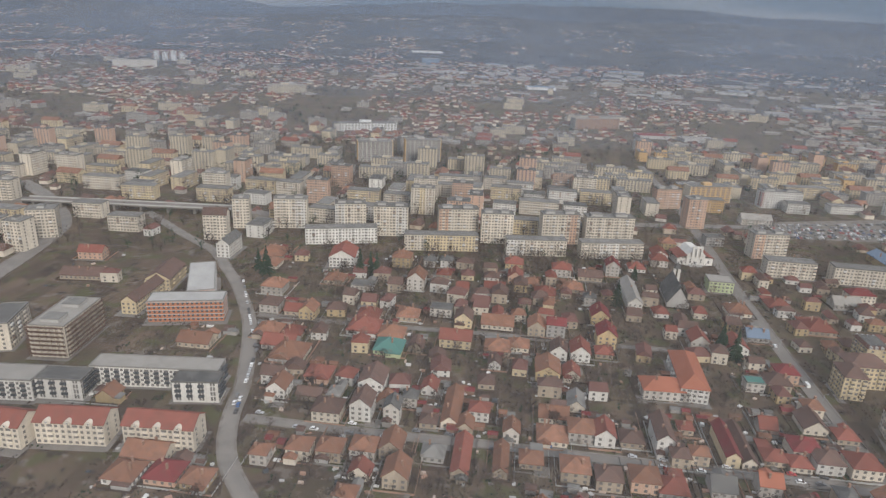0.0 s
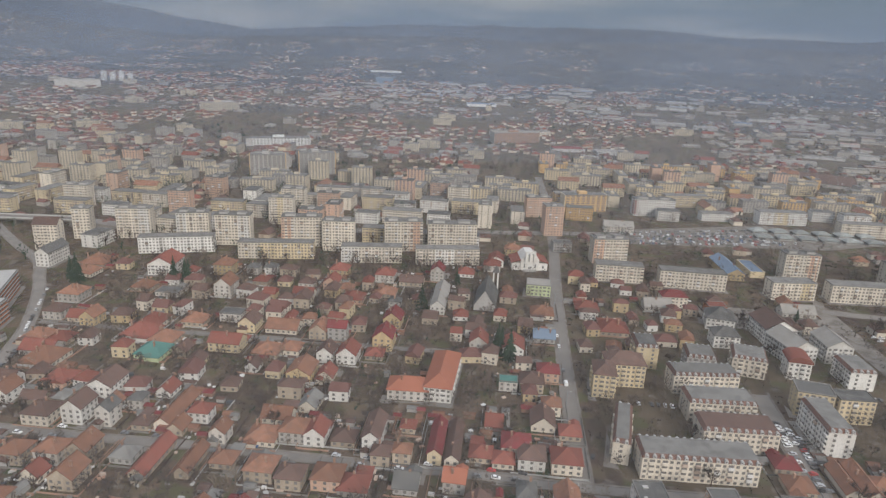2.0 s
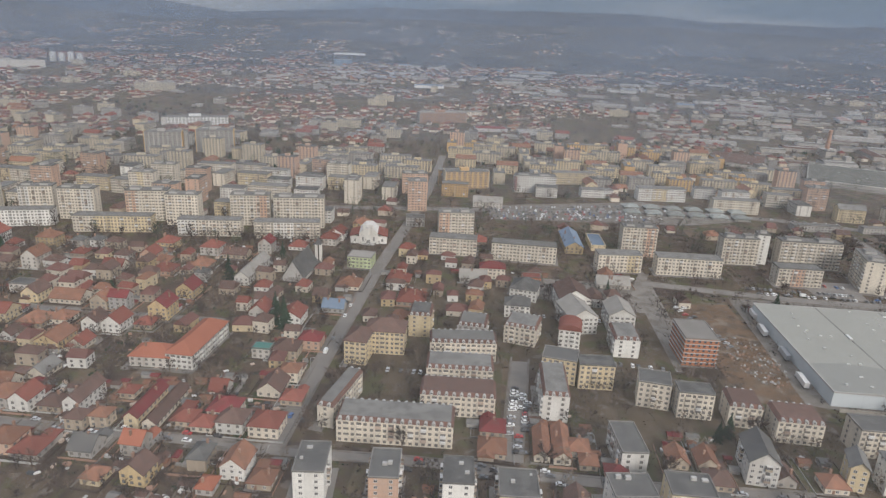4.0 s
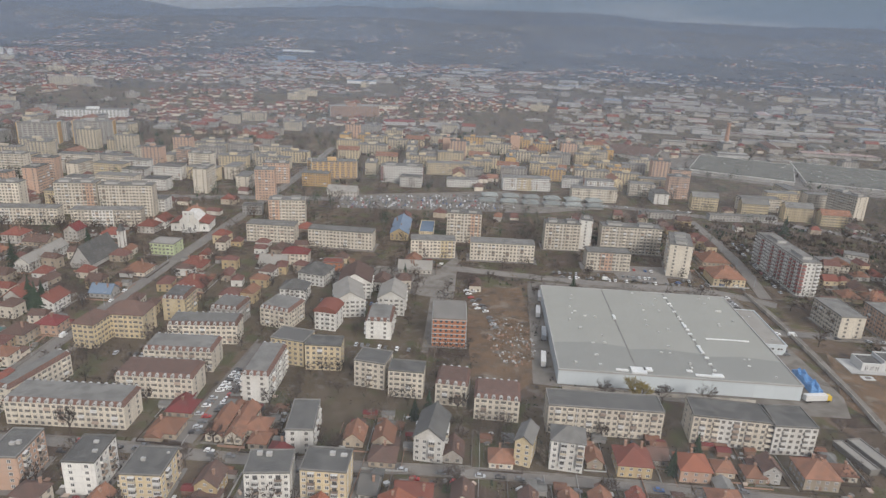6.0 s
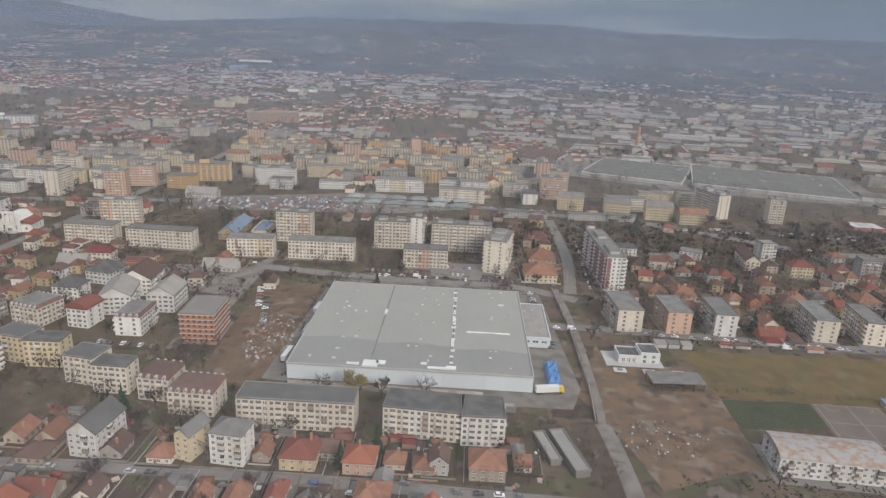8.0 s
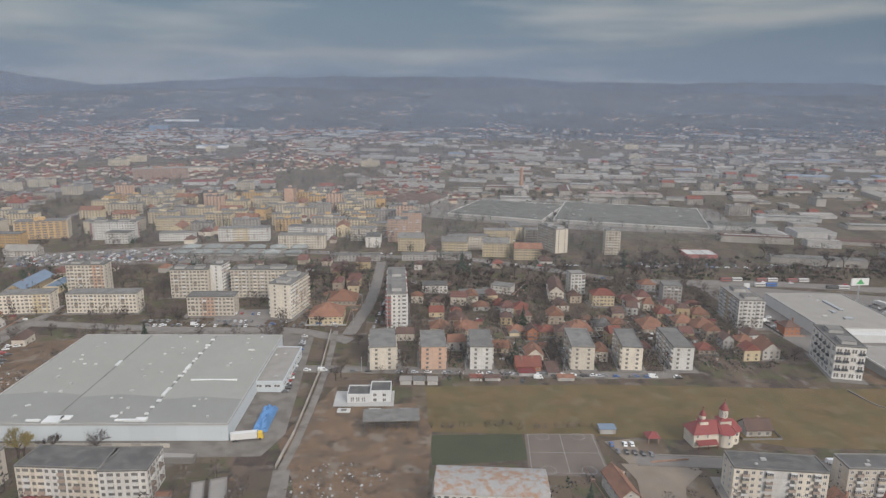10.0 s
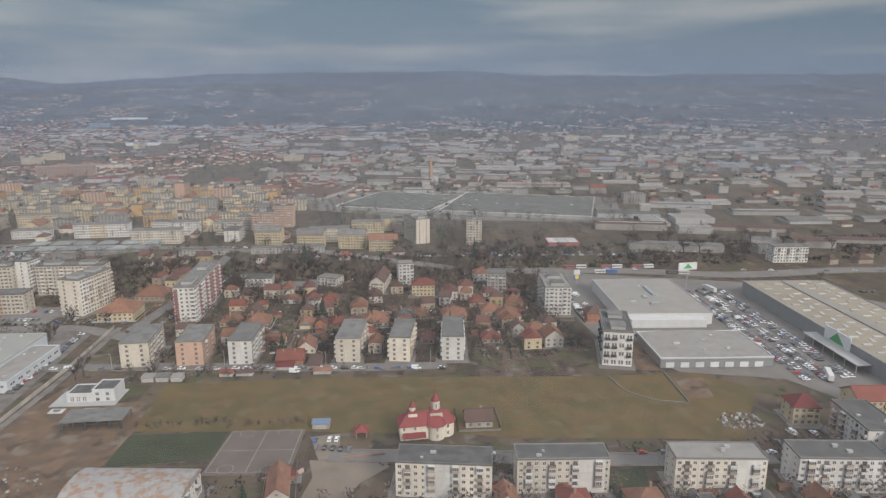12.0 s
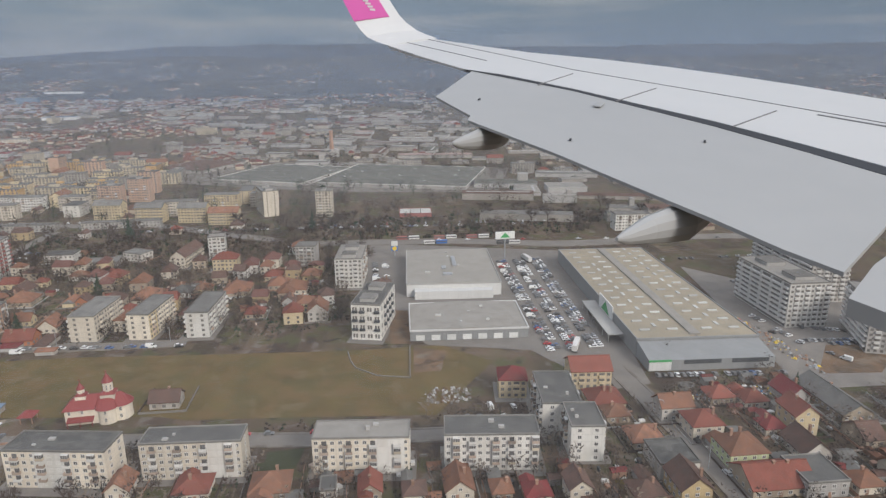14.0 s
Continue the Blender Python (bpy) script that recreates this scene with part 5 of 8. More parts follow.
building("hip", "c", "O", 1, 597.8, 110.6, -5.0, 7.1, 6.7, house=True)
building("hip", "c", "O", 1, 596.0, 121.2, -5.0, 5.5, 5.2, house=True)
building("gD", "y", "B", 2, 597.0, 91.6, -5.0, 6.1, 7.7, house=True)
building("gW", "c", "R", 1, 615.3, 91.4, -5.0, 13.0, 9.1, house=True)
building("hip", "c", "O", 1, 632.0, 86.6, -5.0, 5.4, 5.1, house=True)
building("hip", "c", "R", 1, 631.9, 120.9, -5.0, 6.1, 5.8, house=True)
building("gD", "w", "B", 1, 629.9, 99.7, -5.0, 6.5, 8.1, house=True)
building("hip", "c", "R", 1, 625.1, 124.4, -5.0, 6.2, 5.9, house=True)
building("hip", "c", "K", 1, 628.1, 108.6, -5.0, 5.0, 4.8, house=True)
building("gD", "c", "O", 1, 488.6, 115.0, -5.0, 4.4, 5.5, house=True)
building("hip", "c", "R", 1, 502.7, 111.8, -5.0, 6.5, 6.2, house=True)
building("hip", "c", "O", 1, 517.6, 109.4, -5.0, 7.4, 7.0, house=True)
building("flat", "w", "D", 2, 528.7, 104.2, -5.0, 3.0, 4.5, house=True)
building("gD", "c", "R", 1, 536.7, 104.6, -5.0, 4.3, 5.4, house=True)
building("gD", "c", "O", 1, 553.8, 102.1, -5.0, 5.4, 6.8, house=True)
building("hip", "c", "O", 1, 561.6, 98.9, -5.0, 3.8, 4.5, house=True)
building("gD", "c", "B", 2, 575.8, 95.2, -5.0, 4.3, 5.3, house=True)
building("hip", "c", "B", 1, 545.0, 101.7, -5.0, 4.3, 4.5, house=True)
building("hip", "c", "K", 1, 568.1, 96.6, -5.0, 4.8, 4.6, house=True)
building("gD", "c", "G", 1, 651.4, 116.7, -5.0, 7.8, 18.0, house=True)
building("flat", "p", "G", 11, 146.0, 376.0, 5.5, 11.0, 9.0, near=False)
building("redtower", "w", "G", 7, 224.6, 433.9, -1.3, 27.6, 8.0, near=False)
building("flat", "o", "G", 6, 174.3, 450.4, 3.8, 30.8, 8.0, near=False)
building("flat", "y", "G", 5, 257.7, 465.3, 3.6, 32.1, 8.0, near=False)
building("flat", "w", "G", 3, 265.5, 426.8, 0.1, 21.2, 8.0, near=False)
building("gW", "w", "L", 2, 189.6, 389.6, -5.8, 17.9, 9.0, near=False)
building("flat", "w", "G", 5, 307.9, 423.8, 0.1, 31.6, 9.0, near=False)
building("flat", "c", "G", 5, 346.9, 398.0, -4.1, 28.2, 8.0, near=False)
building("flat", "g", "D", 6, -68.2, 560.4, 15.2, 30.8, 10.0, near=False)
building("flat", "g", "D", 6, -32.3, 575.9, 15.3, 29.6, 10.0, near=False)
building("modern", "g", "D", 8, -570.0, 1180.0, 30.0, 72.0, 12.0, near=False).location.z = rise(-570, 1180)
building("modern", "g", "D", 5, -97.0, 678.8, 21.8, 56.8, 10.0, near=False)
building("flat", "w", "G", 7, -245.1, 1040.8, 28.2, 55.5, 10.0, near=False)
building("flat", "p", "G", 8, 143.3, 419.5, 5.8, 16.5, 8.0, near=False)
building("flat", "c", "G", 6, 174.6, 807.8, 7.9, 75.2, 10.0, near=False)
building("gW", "w", "B", 1, 490.1, 150.1, -5.0, 7.0, 5.0, house=True, near=False)
building("flat", "g", "G", 9, -65.4, 541.0, 14.1, 30.5, 9.0, near=False)
building("flat", "g", "G", 9, -37.0, 564.5, 22.7, 20.6, 9.0, near=False)


building("gW", "g", "U", 1, 119.6, 226.0, -6.0, 8.0, 6.0, house=True, near=False)
building("gW", "w", "L", 1, 174.0, 262.5, -3.0, 11.5, 7.0, house=True, near=False)
building("gW", "w", "L", 1, 234.0, 260.5, -3.0, 14.0, 7.0, house=True, near=False)
building("flat", "b", "R", 2, 199.0, 261.0, -3.0, 8.0, 6.0, house=True, near=False)
building("hip", "c", "K", 3, 182.5, 267.0, -3.0, 11.0, 6.5, near=False)
building("flat", "g", "D", 3, 146.2, 343.0, 3.0, 10.0, 7.0, near=False)
building("flat", "g", "D", 2, 379.5, 361.5, -2.0, 28.0, 5.0, near=False)
building("flat", "g", "G", 2, 426.0, 360.0, -2.0, 40.0, 5.0, near=False)
building("flat", "w", "D", 2, 417.5, 297.0, -5.0, 12.0, 8.0, house=True, near=False)
building("flat", "g", "G", 1, 436.0, 286.0, -5.0, 16.0, 9.0, house=True, near=False)
building("flat", "w", "G", 2, 450.0, 292.0, -30.0, 10.0, 7.0, house=True, near=False)


# ---- halls, shops, church ----
roof_patch = mat("faded_white_sheet", (0.46, 0.455, 0.43), var=0.25, jit=0.4)


def hall(name, label, category, x, y, ang, w, d, h, wall_mat, roof_mat, bays=1, lights=0, edge=None, seed=1):
    """A large low hall: walls, a shallow roof of several bays, seams, roof lights."""
    rnd = random.Random(seed)
    ob = thing(name, label, category, x, y, 0, ang)
    claim(x, y, ang, w, d)
    hw, hd = w / 2, d / 2
    g = Geo()
    g.box(-hw, hw, -hd, hd, 0, h)
    part("wall", g, wall_mat, ob)
    bw = w / bays
    for i in range(bays):
        g = Geo()
        x0 = -hw + bw * i
        sec = [(x0 + 0.02, h + 0.05), (x0 + bw - 0.02, h + 0.05), (x0 + bw - 0.02, h + 0.25), (x0 + bw / 2, h + 0.25 + bw * 0.018), (x0 + 0.02, h + 0.25)]
        g.hull([(s, hd, z) for s, z in sec], [(s, -hd, z) for s, z in sec])
        part("roof", g, roof_mat, ob)
    for q in ((-hw - 0.15, hw + 0.15, -hd - 0.15, -hd + 0.15), (-hw - 0.15, hw + 0.15, hd - 0.15, hd + 0.15), (-hw - 0.15, -hw + 0.15, -hd + 0.15, hd - 0.15), (hw - 0.15, hw + 0.15, -hd + 0.15, hd - 0.15)):
        g = Geo()
        g.box(*q, h + 0.02, h + 0.55)
        part("parapet", g, edge or wall_mat, ob)
    for i in range(1, bays):
        g = Geo()
        x0 = -hw + bw * i
        g.box(x0 - 0.22, x0 + 0.22, -hd + 0.2, hd - 0.2, h + 0.2, h + 0.32)
        part("valley_gutter", g, ROOFS["G"][1], ob)
    for _ in range(lights):
        cx, cy = rnd.choice([-hw + bw * (i + 0.5) for i in range(bays)]) + rnd.uniform(-0.32, 0.32) * bw, rnd.uniform(-0.45, 0.45) * d
        s, t = rnd.choice(((0.5, 0.3), (1.0, 0.3), (0.35, 0.35), (0.3, 0.3)))
        g = Geo()
        g.box(cx - s, cx + s, cy - t, cy + t, h + 0.2, h + 0.55 + bw * 0.018)
        part("roof_light", g, roof_patch, ob)
    return ob


depot_roof = mat("pale_depot_membrane", (0.305, 0.30, 0.268), var=0.06, size=14, fine=1.5, jit=0.05, tint=((0.28, 0.276, 0.248), 0.4))
old_membrane = mat("weathered_depot_membrane", (0.25, 0.248, 0.228), var=0.08, size=9, fine=1.5, jit=0.05)
depot_wall = mat("white_blue_depot_panels", (0.53, 0.565, 0.58), rough=0.6, var=0.05, joints=(6.0, 20), jit=0.03)
warehouse = hall("warehouse", "huge pale grey flat-roofed warehouse with white sheet walls", "warehouse", 314.8, 198.0, -5.9, 70.5, 67, 4.6, depot_wall, depot_roof, 3, 6, edge=slab_grey, seed=4)
for bx, by, sw, sd in ((-11.5, -31.2, 2.2, 1.8), (-8.6, -30.2, 1.3, 1.0), (11.7, -31.2, 1.5, 0.9), (7.6, -31.7, 2.6, 0.5), (-16.5, -31.8, 1.8, 0.5), (3.8, -29.6, 0.9, 0.6), (11.7, -14, 0.45, 2.4), (11.7, 4, 0.45, 2.0), (-11.7, 7, 0.45, 1.8), (23, -6, 7, 0.3)):
    g = Geo()
    g.box(bx - sw, bx + sw, by - sd, by + sd, 4.9, 5.35)
    part("repair_sheet", g, line_white, warehouse, "white patched roof sheet")
wrnd = random.Random(17)
for i in range(3):
    bw, x0 = 23.5, -35.25 + 23.5 * i
    sec = [(x0 + 0.3, 4.86), (x0 + bw / 2, 4.86 + bw * 0.018), (x0 + bw - 0.3, 4.86)]
    back = [(x, -15.5 - 1.6 * i + (0.9 if k == 1 else 0), z) for k, (x, z) in enumerate(sec)]
    front = [(x, -33.0, z) for x, z in sec]
    g = Geo()
    for k in range(2):
        g.hull([front[k], front[k + 1], back[k + 1], back[k]], [(x, y, z + 0.02) for x, y, z in (front[k], front[k + 1], back[k + 1], back[k])])
    part("older_membrane", g, old_membrane, warehouse, "weathered darker strip of roof membrane")
    for k in range(13):
        for _ in range(wrnd.choice((0, 1, 1, 2))):
            cx, cy = x0 + bw * 0.5 + wrnd.uniform(-1.8, 1.8) + (5.5 if wrnd.random() < 0.2 else 0), -29 + 4.9 * k + wrnd.uniform(-1.2, 1.2)
            g = Geo()
            g.box(cx - wrnd.uniform(0.25, 0.7), cx + 0.35, cy - 0.3, cy + 0.3, 4.8, 5.55)
            part("roof_light", g, roof_patch, warehouse)
for k in range(16):
    cy = -31 + 3.9 * k + wrnd.uniform(-1.5, 1.5)
    g = Geo()
    g.box(11.75 - wrnd.uniform(0.3, 0.8), 11.75 + wrnd.uniform(0.3, 0.8), cy - wrnd.uniform(0.2, 0.8), cy + 0.3, 4.8, 5.3)
    part("repair_sheet", g, line_white, warehouse, "white patched roof sheet")
annex = hall("office_annex", "white two-storey office annex beside the warehouse", "office", 354.6, 204.5, -6.5, 9.5, 29, 3.3, depot_wall, ROOFS["L"][1], 1, 3)
for i in range(7):
    part("window", WINDOW, None, annex, m=pose(4.75, -12 + 4 * i, 1.8, 0, 0, 90) @ Matrix.Diagonal((2.6, 1, 0.8, 1)))
for i in range(3):
    part("window", WINDOW, None, annex, m=pose(-2.8 + 2.8 * i, -14.5, 1.8) @ Matrix.Diagonal((2.0, 1, 0.8, 1)))
store_roof = mat("beige_grey_membrane", (0.30, 0.28, 0.25), var=0.08, size=9, jit=0.05, tint=((0.27, 0.252, 0.225), 0.5))
store_a = hall("supermarket", "beige-roofed supermarket hall with grey sheet walls", "supermarket", 580.2, 236.5, -8.0, 34.8, 46, 4.6, sheet_white, store_roof, 1, 6, edge=slab_grey, seed=8)
g = Geo()
g.box(-14.5, 14, -26.5, -23, 0, 3.2)
part("loading_bay", g, sheet_white, store_a)
for cx, cy, sx, sy, hh in ((-1.8, -14, 1.7, 1.0, 0.9), (1.6, 3, 0.8, 6.5, 0.8), (-2.8, -5, 0.8, 1.6, 0.7)):
    g = Geo()
    g.box(cx - sx, cx + sx, cy - sy, cy + sy, 4.9, 5.2 + hh)
    part("air_handler", g, steel, store_a)
g = Geo()
g.box(-12, 14, 23.2, 26.5, 0, 3.9)
part("entrance_hall", g, sheet_white, store_a)
store_b = hall("furniture_store", "low white retail hall with pale grey flat roof", "shop", 574.8, 185.5, -7.5, 36.5, 24, 3.1, sheet_grey, ROOFS["L"][1], 1, 5, edge=sheet_white, seed=5)
for i in range(7):
    g = Geo()
    g.box(-16.5 + 4.8 * i, -13.8 + 4.8 * i, -12.12, -12, 0.2, 1.9)
    part("shutter_door", g, line_white, store_b)
tan_roof = mat("tan_membrane", (0.33, 0.285, 0.215), var=0.2, size=9, tint=((0.27, 0.24, 0.19), 0.6))
diy = hall("home_improvement_store", "long tan-roofed home improvement store with grey walls", "shop", 641.2, 196.5, -7.7, 36, 96, 5.2, sheet_grey, tan_roof, 2, 0, edge=sheet_grey, seed=3)
for i, cx in enumerate((-13.5, -9.6, -5.2, 5.2, 9.6, 13.5)):
    for j in range(13):
        cy = -42 + 7.0 * j + (3.4 if i in (1, 4) else 0)
        if j > 9 and i == 1:
            continue
        sx, sy = (0.5, 1.3) if i in (1, 4) else (1.5, 0.5)
        g = Geo()
        g.box(cx - sx, cx + sx, cy - sy, cy + sy, 5.4, 5.95)
        part("roof_light", g, roof_patch, diy)
g = Geo()
g.box(-1.5, 1.5, -46, 47.5, 5.55, 5.95)
part("roof_light_strip", g, ROOFS["L"][1], diy, "long pale translucent roof light strip")
g = Geo()
g.hull([(-17.8, -57.5, 0), (17.8, -57.5, 0), (17.8, -48.2, 0), (-17.8, -48.2, 0)], [(-17.8, -57.5, 3.2), (17.8, -57.5, 3.2), (17.8, -48.2, 4.9), (-17.8, -48.2, 4.9)])
part("garden_centre", g, sheet_grey, diy)
# charcoal boxes on the closed front paint the shade inside two openings
for x0, x1 in ((-8, 2.5), (5.5, 16)):
    g = Geo()
    g.box(x0, x1, -57.6, -57.4, 1.9, 3.1)
    part("dark_opening", g, char_panel, diy)
g = Geo()
g.box(-17.7, -11.5, -57.66, -57.45, 0.2, 2.7)
part("gate", g, sheet_white, diy)
g = Geo()
g.box(-17.8, -11.5, -57.7, -57.5, 2.72, 3.3)
part("green_stripe", g, green_sign, diy)
g = Geo()
g.box(-23, -18.2, -38, -8, 2.6, 2.85)
for i in range(6):
    g.box(-22.8, -22.6, -37.5 + 5.8 * i, -37.3 + 5.8 * i, 0, 2.6)
part("canopy", g, slab_grey, diy)
g = Geo()
g.box(-18.5, -18.15, -27, -13, 2.2, 7.4)
board = part("sign_board", g, line_white, diy, "white board with green triangle")
g = Geo()
g.hull([(-18.6, -24, 3.3), (-18.6, -16, 3.3), (-18.6, -20, 6.8)], [(-18.52, -24, 3.3), (-18.52, -16, 3.3), (-18.52, -20, 6.8)])
part("triangle", g, green_sign, board)
aged_sheet = mat("aged_white_sheet", (0.40, 0.39, 0.375), var=0.25, size=5)
pink_sheet = mat("faded_pinkish_sheet", (0.33, 0.25, 0.225), var=0.25, size=6)
factory_roof = mat("weathered_green_grey_sheet", (0.115, 0.115, 0.10), var=0.4, size=9, tint=((0.175, 0.165, 0.145), 0.7))
hall("factory_hall", "wide dark-roofed factory hall with grey walls", "factory", 598, 490, -23, 111, 95, 2.5, WALLS["g"][1], factory_roof, 5, 20, edge=WALLS["w"][1], seed=6)
hall("factory_hall", "wide dark-roofed factory hall with grey walls", "factory", 505.7, 521, -29, 76, 84, 2.5, WALLS["g"][1], factory_roof, 5, 20, edge=WALLS["w"][1], seed=7)
hall("depot_hall", "low brown flat-roofed depot beside the factory", "factory", 432, 585, -28, 46, 58, 2.6, WALLS["g"][1], ROOFS["B"][1], 3, 6, edge=conc, seed=8)
hall("long_shed", "long low shed with faded pinkish roof behind the factory", "factory", 643, 608, -11, 71, 15, 2.6, WALLS["g"][1], pink_sheet, 2, 4, edge=conc, seed=9)
hall("shed", "pale sheet-roofed shed beside an open lot", "shed", 584.7, 356, -8, 18, 14, 1.8, red_panel, roof_patch, 3, 0)
hall("sports_hall", "white vaulted warehouse behind the ring road", "warehouse", 696.6, 408, -12, 26, 20, 3.6, aged_sheet, ROOFS["L"][1], 2, 0)
blue = hall("blue_shed", "yellow workshop with faded blue sheet roof", "workshop", 240, 318, -4, 7, 20, 2.8, WALLS["y"][1], ROOFS["U"][1], 1, 0)

for name, label, x, y, ang, w, d, h, wm, rm in (
        ("distribution_hall", "long white distribution hall below the hills", -80, 1820, 8, 82, 34, 4, sheet_white, ROOFS["L"][1]),
        ("blue_hall", "low hall with faded blue sheet roof", 143, 1120, 4, 48, 26, 4, sheet_white, ROOFS["U"][1]),
        ("blue_hall", "tall pale blue factory hall", -58, 1535, 6, 40, 22, 11, ROOFS["U"][1], ROOFS["L"][1]),
        ("market_hall", "low white market hall with red roof band", 216, 710, 4, 34, 20, 3, aged_sheet, ROOFS["K"][1]),
        ("market_hall", "low white market hall with pale roof", 262, 700, 4, 36, 20, 3, aged_sheet, ROOFS["L"][1]),
        ("depot_hall", "long pale depot hall in the far town", -10, 1330, 6, 66, 20, 3.5, aged_sheet, ROOFS["L"][1]),
        ("depot_hall", "long pale depot hall in the far town", 85, 1345, 6, 50, 18, 3.5, aged_sheet, ROOFS["L"][1])):
    hall(name, label, "hall", x, y, ang, w, d, h, wm, rm).location.z = rise(x, y)
stack = thing("chimney_stack", "tall tan brick factory chimney", "chimney", 546, 640, 0, 0)
g = Geo()
g.tube((0, 0, 0), (0, 0, 24), 2.4, 1.6, 14)
g.tube((0, 0, 24), (0, 0, 25), 1.9, 1.9, 14)
part("shaft", g, chimney_mat, stack)
g = Geo()
g.box(-7, 7, -5, 5, 0, 7)
part("boiler_house", g, WALLS["g"][1], stack)

def pavilion(x, y, ang):
    ob = thing("market_pavilion", "low grey-green market pavilion with hipped sheet roof", "market stall", x, y, 0, ang, "market pavilions")
    claim(x, y, ang, 11, 9)
    for sx in (-4.4, 4.4):
        for sy in (-3.4, 3.4):
            g = Geo()
            g.box(sx - 0.15, sx + 0.15, sy - 0.15, sy + 0.15, 0, 1.9)
            part("post", g, steel, ob)
    g = Geo()
    g.hull([(-5.2, -4.2, 1.8), (5.2, -4.2, 1.8), (5.2, 4.2, 1.8), (-5.2, 4.2, 1.8)], [(-1.6, -0.6, 3.3), (1.6, -0.6, 3.3), (1.6, 0.6, 3.3), (-1.6, 0.6, 3.3)])
    part("roof", g, pavilion_roof, ob)
    g = Geo()
    g.box(-4.0, 4.0, -3.0, 3.0, 0, 1.2)
    part("stall_counter", g, slab_grey, ob)


pavilion_roof = mat("pale_green_grey_sheet", (0.25, 0.265, 0.25), var=0.2, size=4, jit=0.5, tint=((0.18, 0.17, 0.16), 0.5))

for i in range(6):
    for j in range(2):
        pavilion(278 + 13 * i + 3 * j, 384 - 1.2 * i + 14 * j, -6 + 9 * j)

overpass = thing("overpass", "grey concrete road overpass on slim piers", "bridge", -184, 356, 0, 0)
claim(-184, 356, 0, 124, 10)
g = Geo()
g.box(-60, 60, -4, 4, 3.3, 4.0)
part("deck", g, conc, overpass)
for e in (-1, 1):
    g = Geo()
    g.box(-60, 60, e * 3.8 - 0.2, e * 3.8 + 0.2, 4.0, 4.7)
    part("parapet", g, slab_grey, overpass)
g = Geo()
g.box(-60, 60, -3.5, 3.5, 4.004, 4.03)
part("road_surface", g, asph, overpass)
for i in range(8):
    g = Geo()
    g.box(-54 + 15.4 * i - 0.6, -54 + 15.4 * i + 0.6, -3, 3, 0, 3.3)
    part("pier", g, conc, overpass)
for e in (-1, 1):
    g = Geo()
    g.hull([(e * 60, -4, 0), (e * 92, -4, 0), (e * 92, 4, 0), (e * 60, 4, 0)][::e], [(e * 60, -4, 4.0), (e * 92, -4, 0.1), (e * 92, 4, 0.1), (e * 60, 4, 4.0)][::e])
    part("ramp", g, asph, overpass)

temple = thing("church", "white modern church with stepped gable front and red side roofs", "church", 124.0, 312.5, 0, 2)
claim(124.0, 312.5, 2, 20, 18)
g = Geo()
g.hull([(-4.6, -6, 0), (4.6, -6, 0), (4.6, 7, 0), (-4.6, 7, 0)], [(-4.6, -6, 5.6), (4.6, -6, 5.6), (4.6, 7, 5.6), (-4.6, 7, 5.6)])
g.hull([(-4.6, -6, 5.602), (4.6, -6, 5.602), (4.6, 7, 5.602), (-4.6, 7, 5.602)], [(-1.8, -6, 8.2), (1.8, -6, 8.2), (1.8, 7, 8.2), (-1.8, 7, 8.2)])
part("nave", g, WALLS["w"][1], temple)
g = Geo()
for x0, x1, z0, z1 in ((-2.6, -1.7, 5.0, 9.3), (1.7, 2.6, 5.0, 9.3), (-0.4, 0.4, 5.0, 9.3), (-2.6, 2.6, 9.302, 10.2)):
    g.box(x0, x1, -6.9, -6.02, z0, z1)
part("bell_front", g, WALLS["w"][1], temple)
for e in (-1, 1):
    g = Geo()
    g.box(min(e * 4.62, e * 9.0), max(e * 4.62, e * 9.0), -5.4, 6.5, 0, 3.8)
    part("side_aisle", g, WALLS["w"][1], temple)
    g = Geo()
    g.hull([(e * 4.3, -5.9, 5.3), (e * 9.4, -5.9, 3.7), (e * 9.4, 7, 3.7), (e * 4.3, 7, 5.3)][::e], [(e * 4.3, -5.9, 5.7), (e * 9.4, -5.9, 4.0), (e * 9.4, 7, 4.0), (e * 4.3, 7, 5.7)][::e])
    part("side_roof", g, ROOFS["R"][1], temple, "red sloping side roof")
    for yy in (-3.5, 0, 3.5):
        part("window", WINDOW, None, temple, m=pose(e * 9.0, yy, 1.0, 0, 0, 90 * e) @ Matrix.Diagonal((0.7, 1, 1.8, 1)))
for xx, z, w, h in ((0, 0.1, 1.6, 2.2), (-2.7, 1.2, 0.8, 2.6), (2.7, 1.2, 0.8, 2.6), (-6.8, 1.0, 1.0, 1.6), (6.8, 1.0, 1.0, 1.6)):
    part("window", WINDOW, None, temple, m=pose(xx, -6.0 if abs(xx) < 4 else -5.4, z) @ Matrix.Diagonal((w, 1, h, 1)))
g = Geo()
for k in range(4):
    g.box(-3.2, 3.2, -8.2 + 0.45 * k, -6.02, 0.16 * k, 0.16 * k + 0.158)
part("steps", g, slab_grey, temple)

g = Geo()
g.box(-1.22, 1.22, -0.06, 0.06, 0, 1.25)
g.box(-1.25, -1.1, -0.1, 0.1, 0, 1.4)
FENCE = g.mesh("panel", fence_panel)


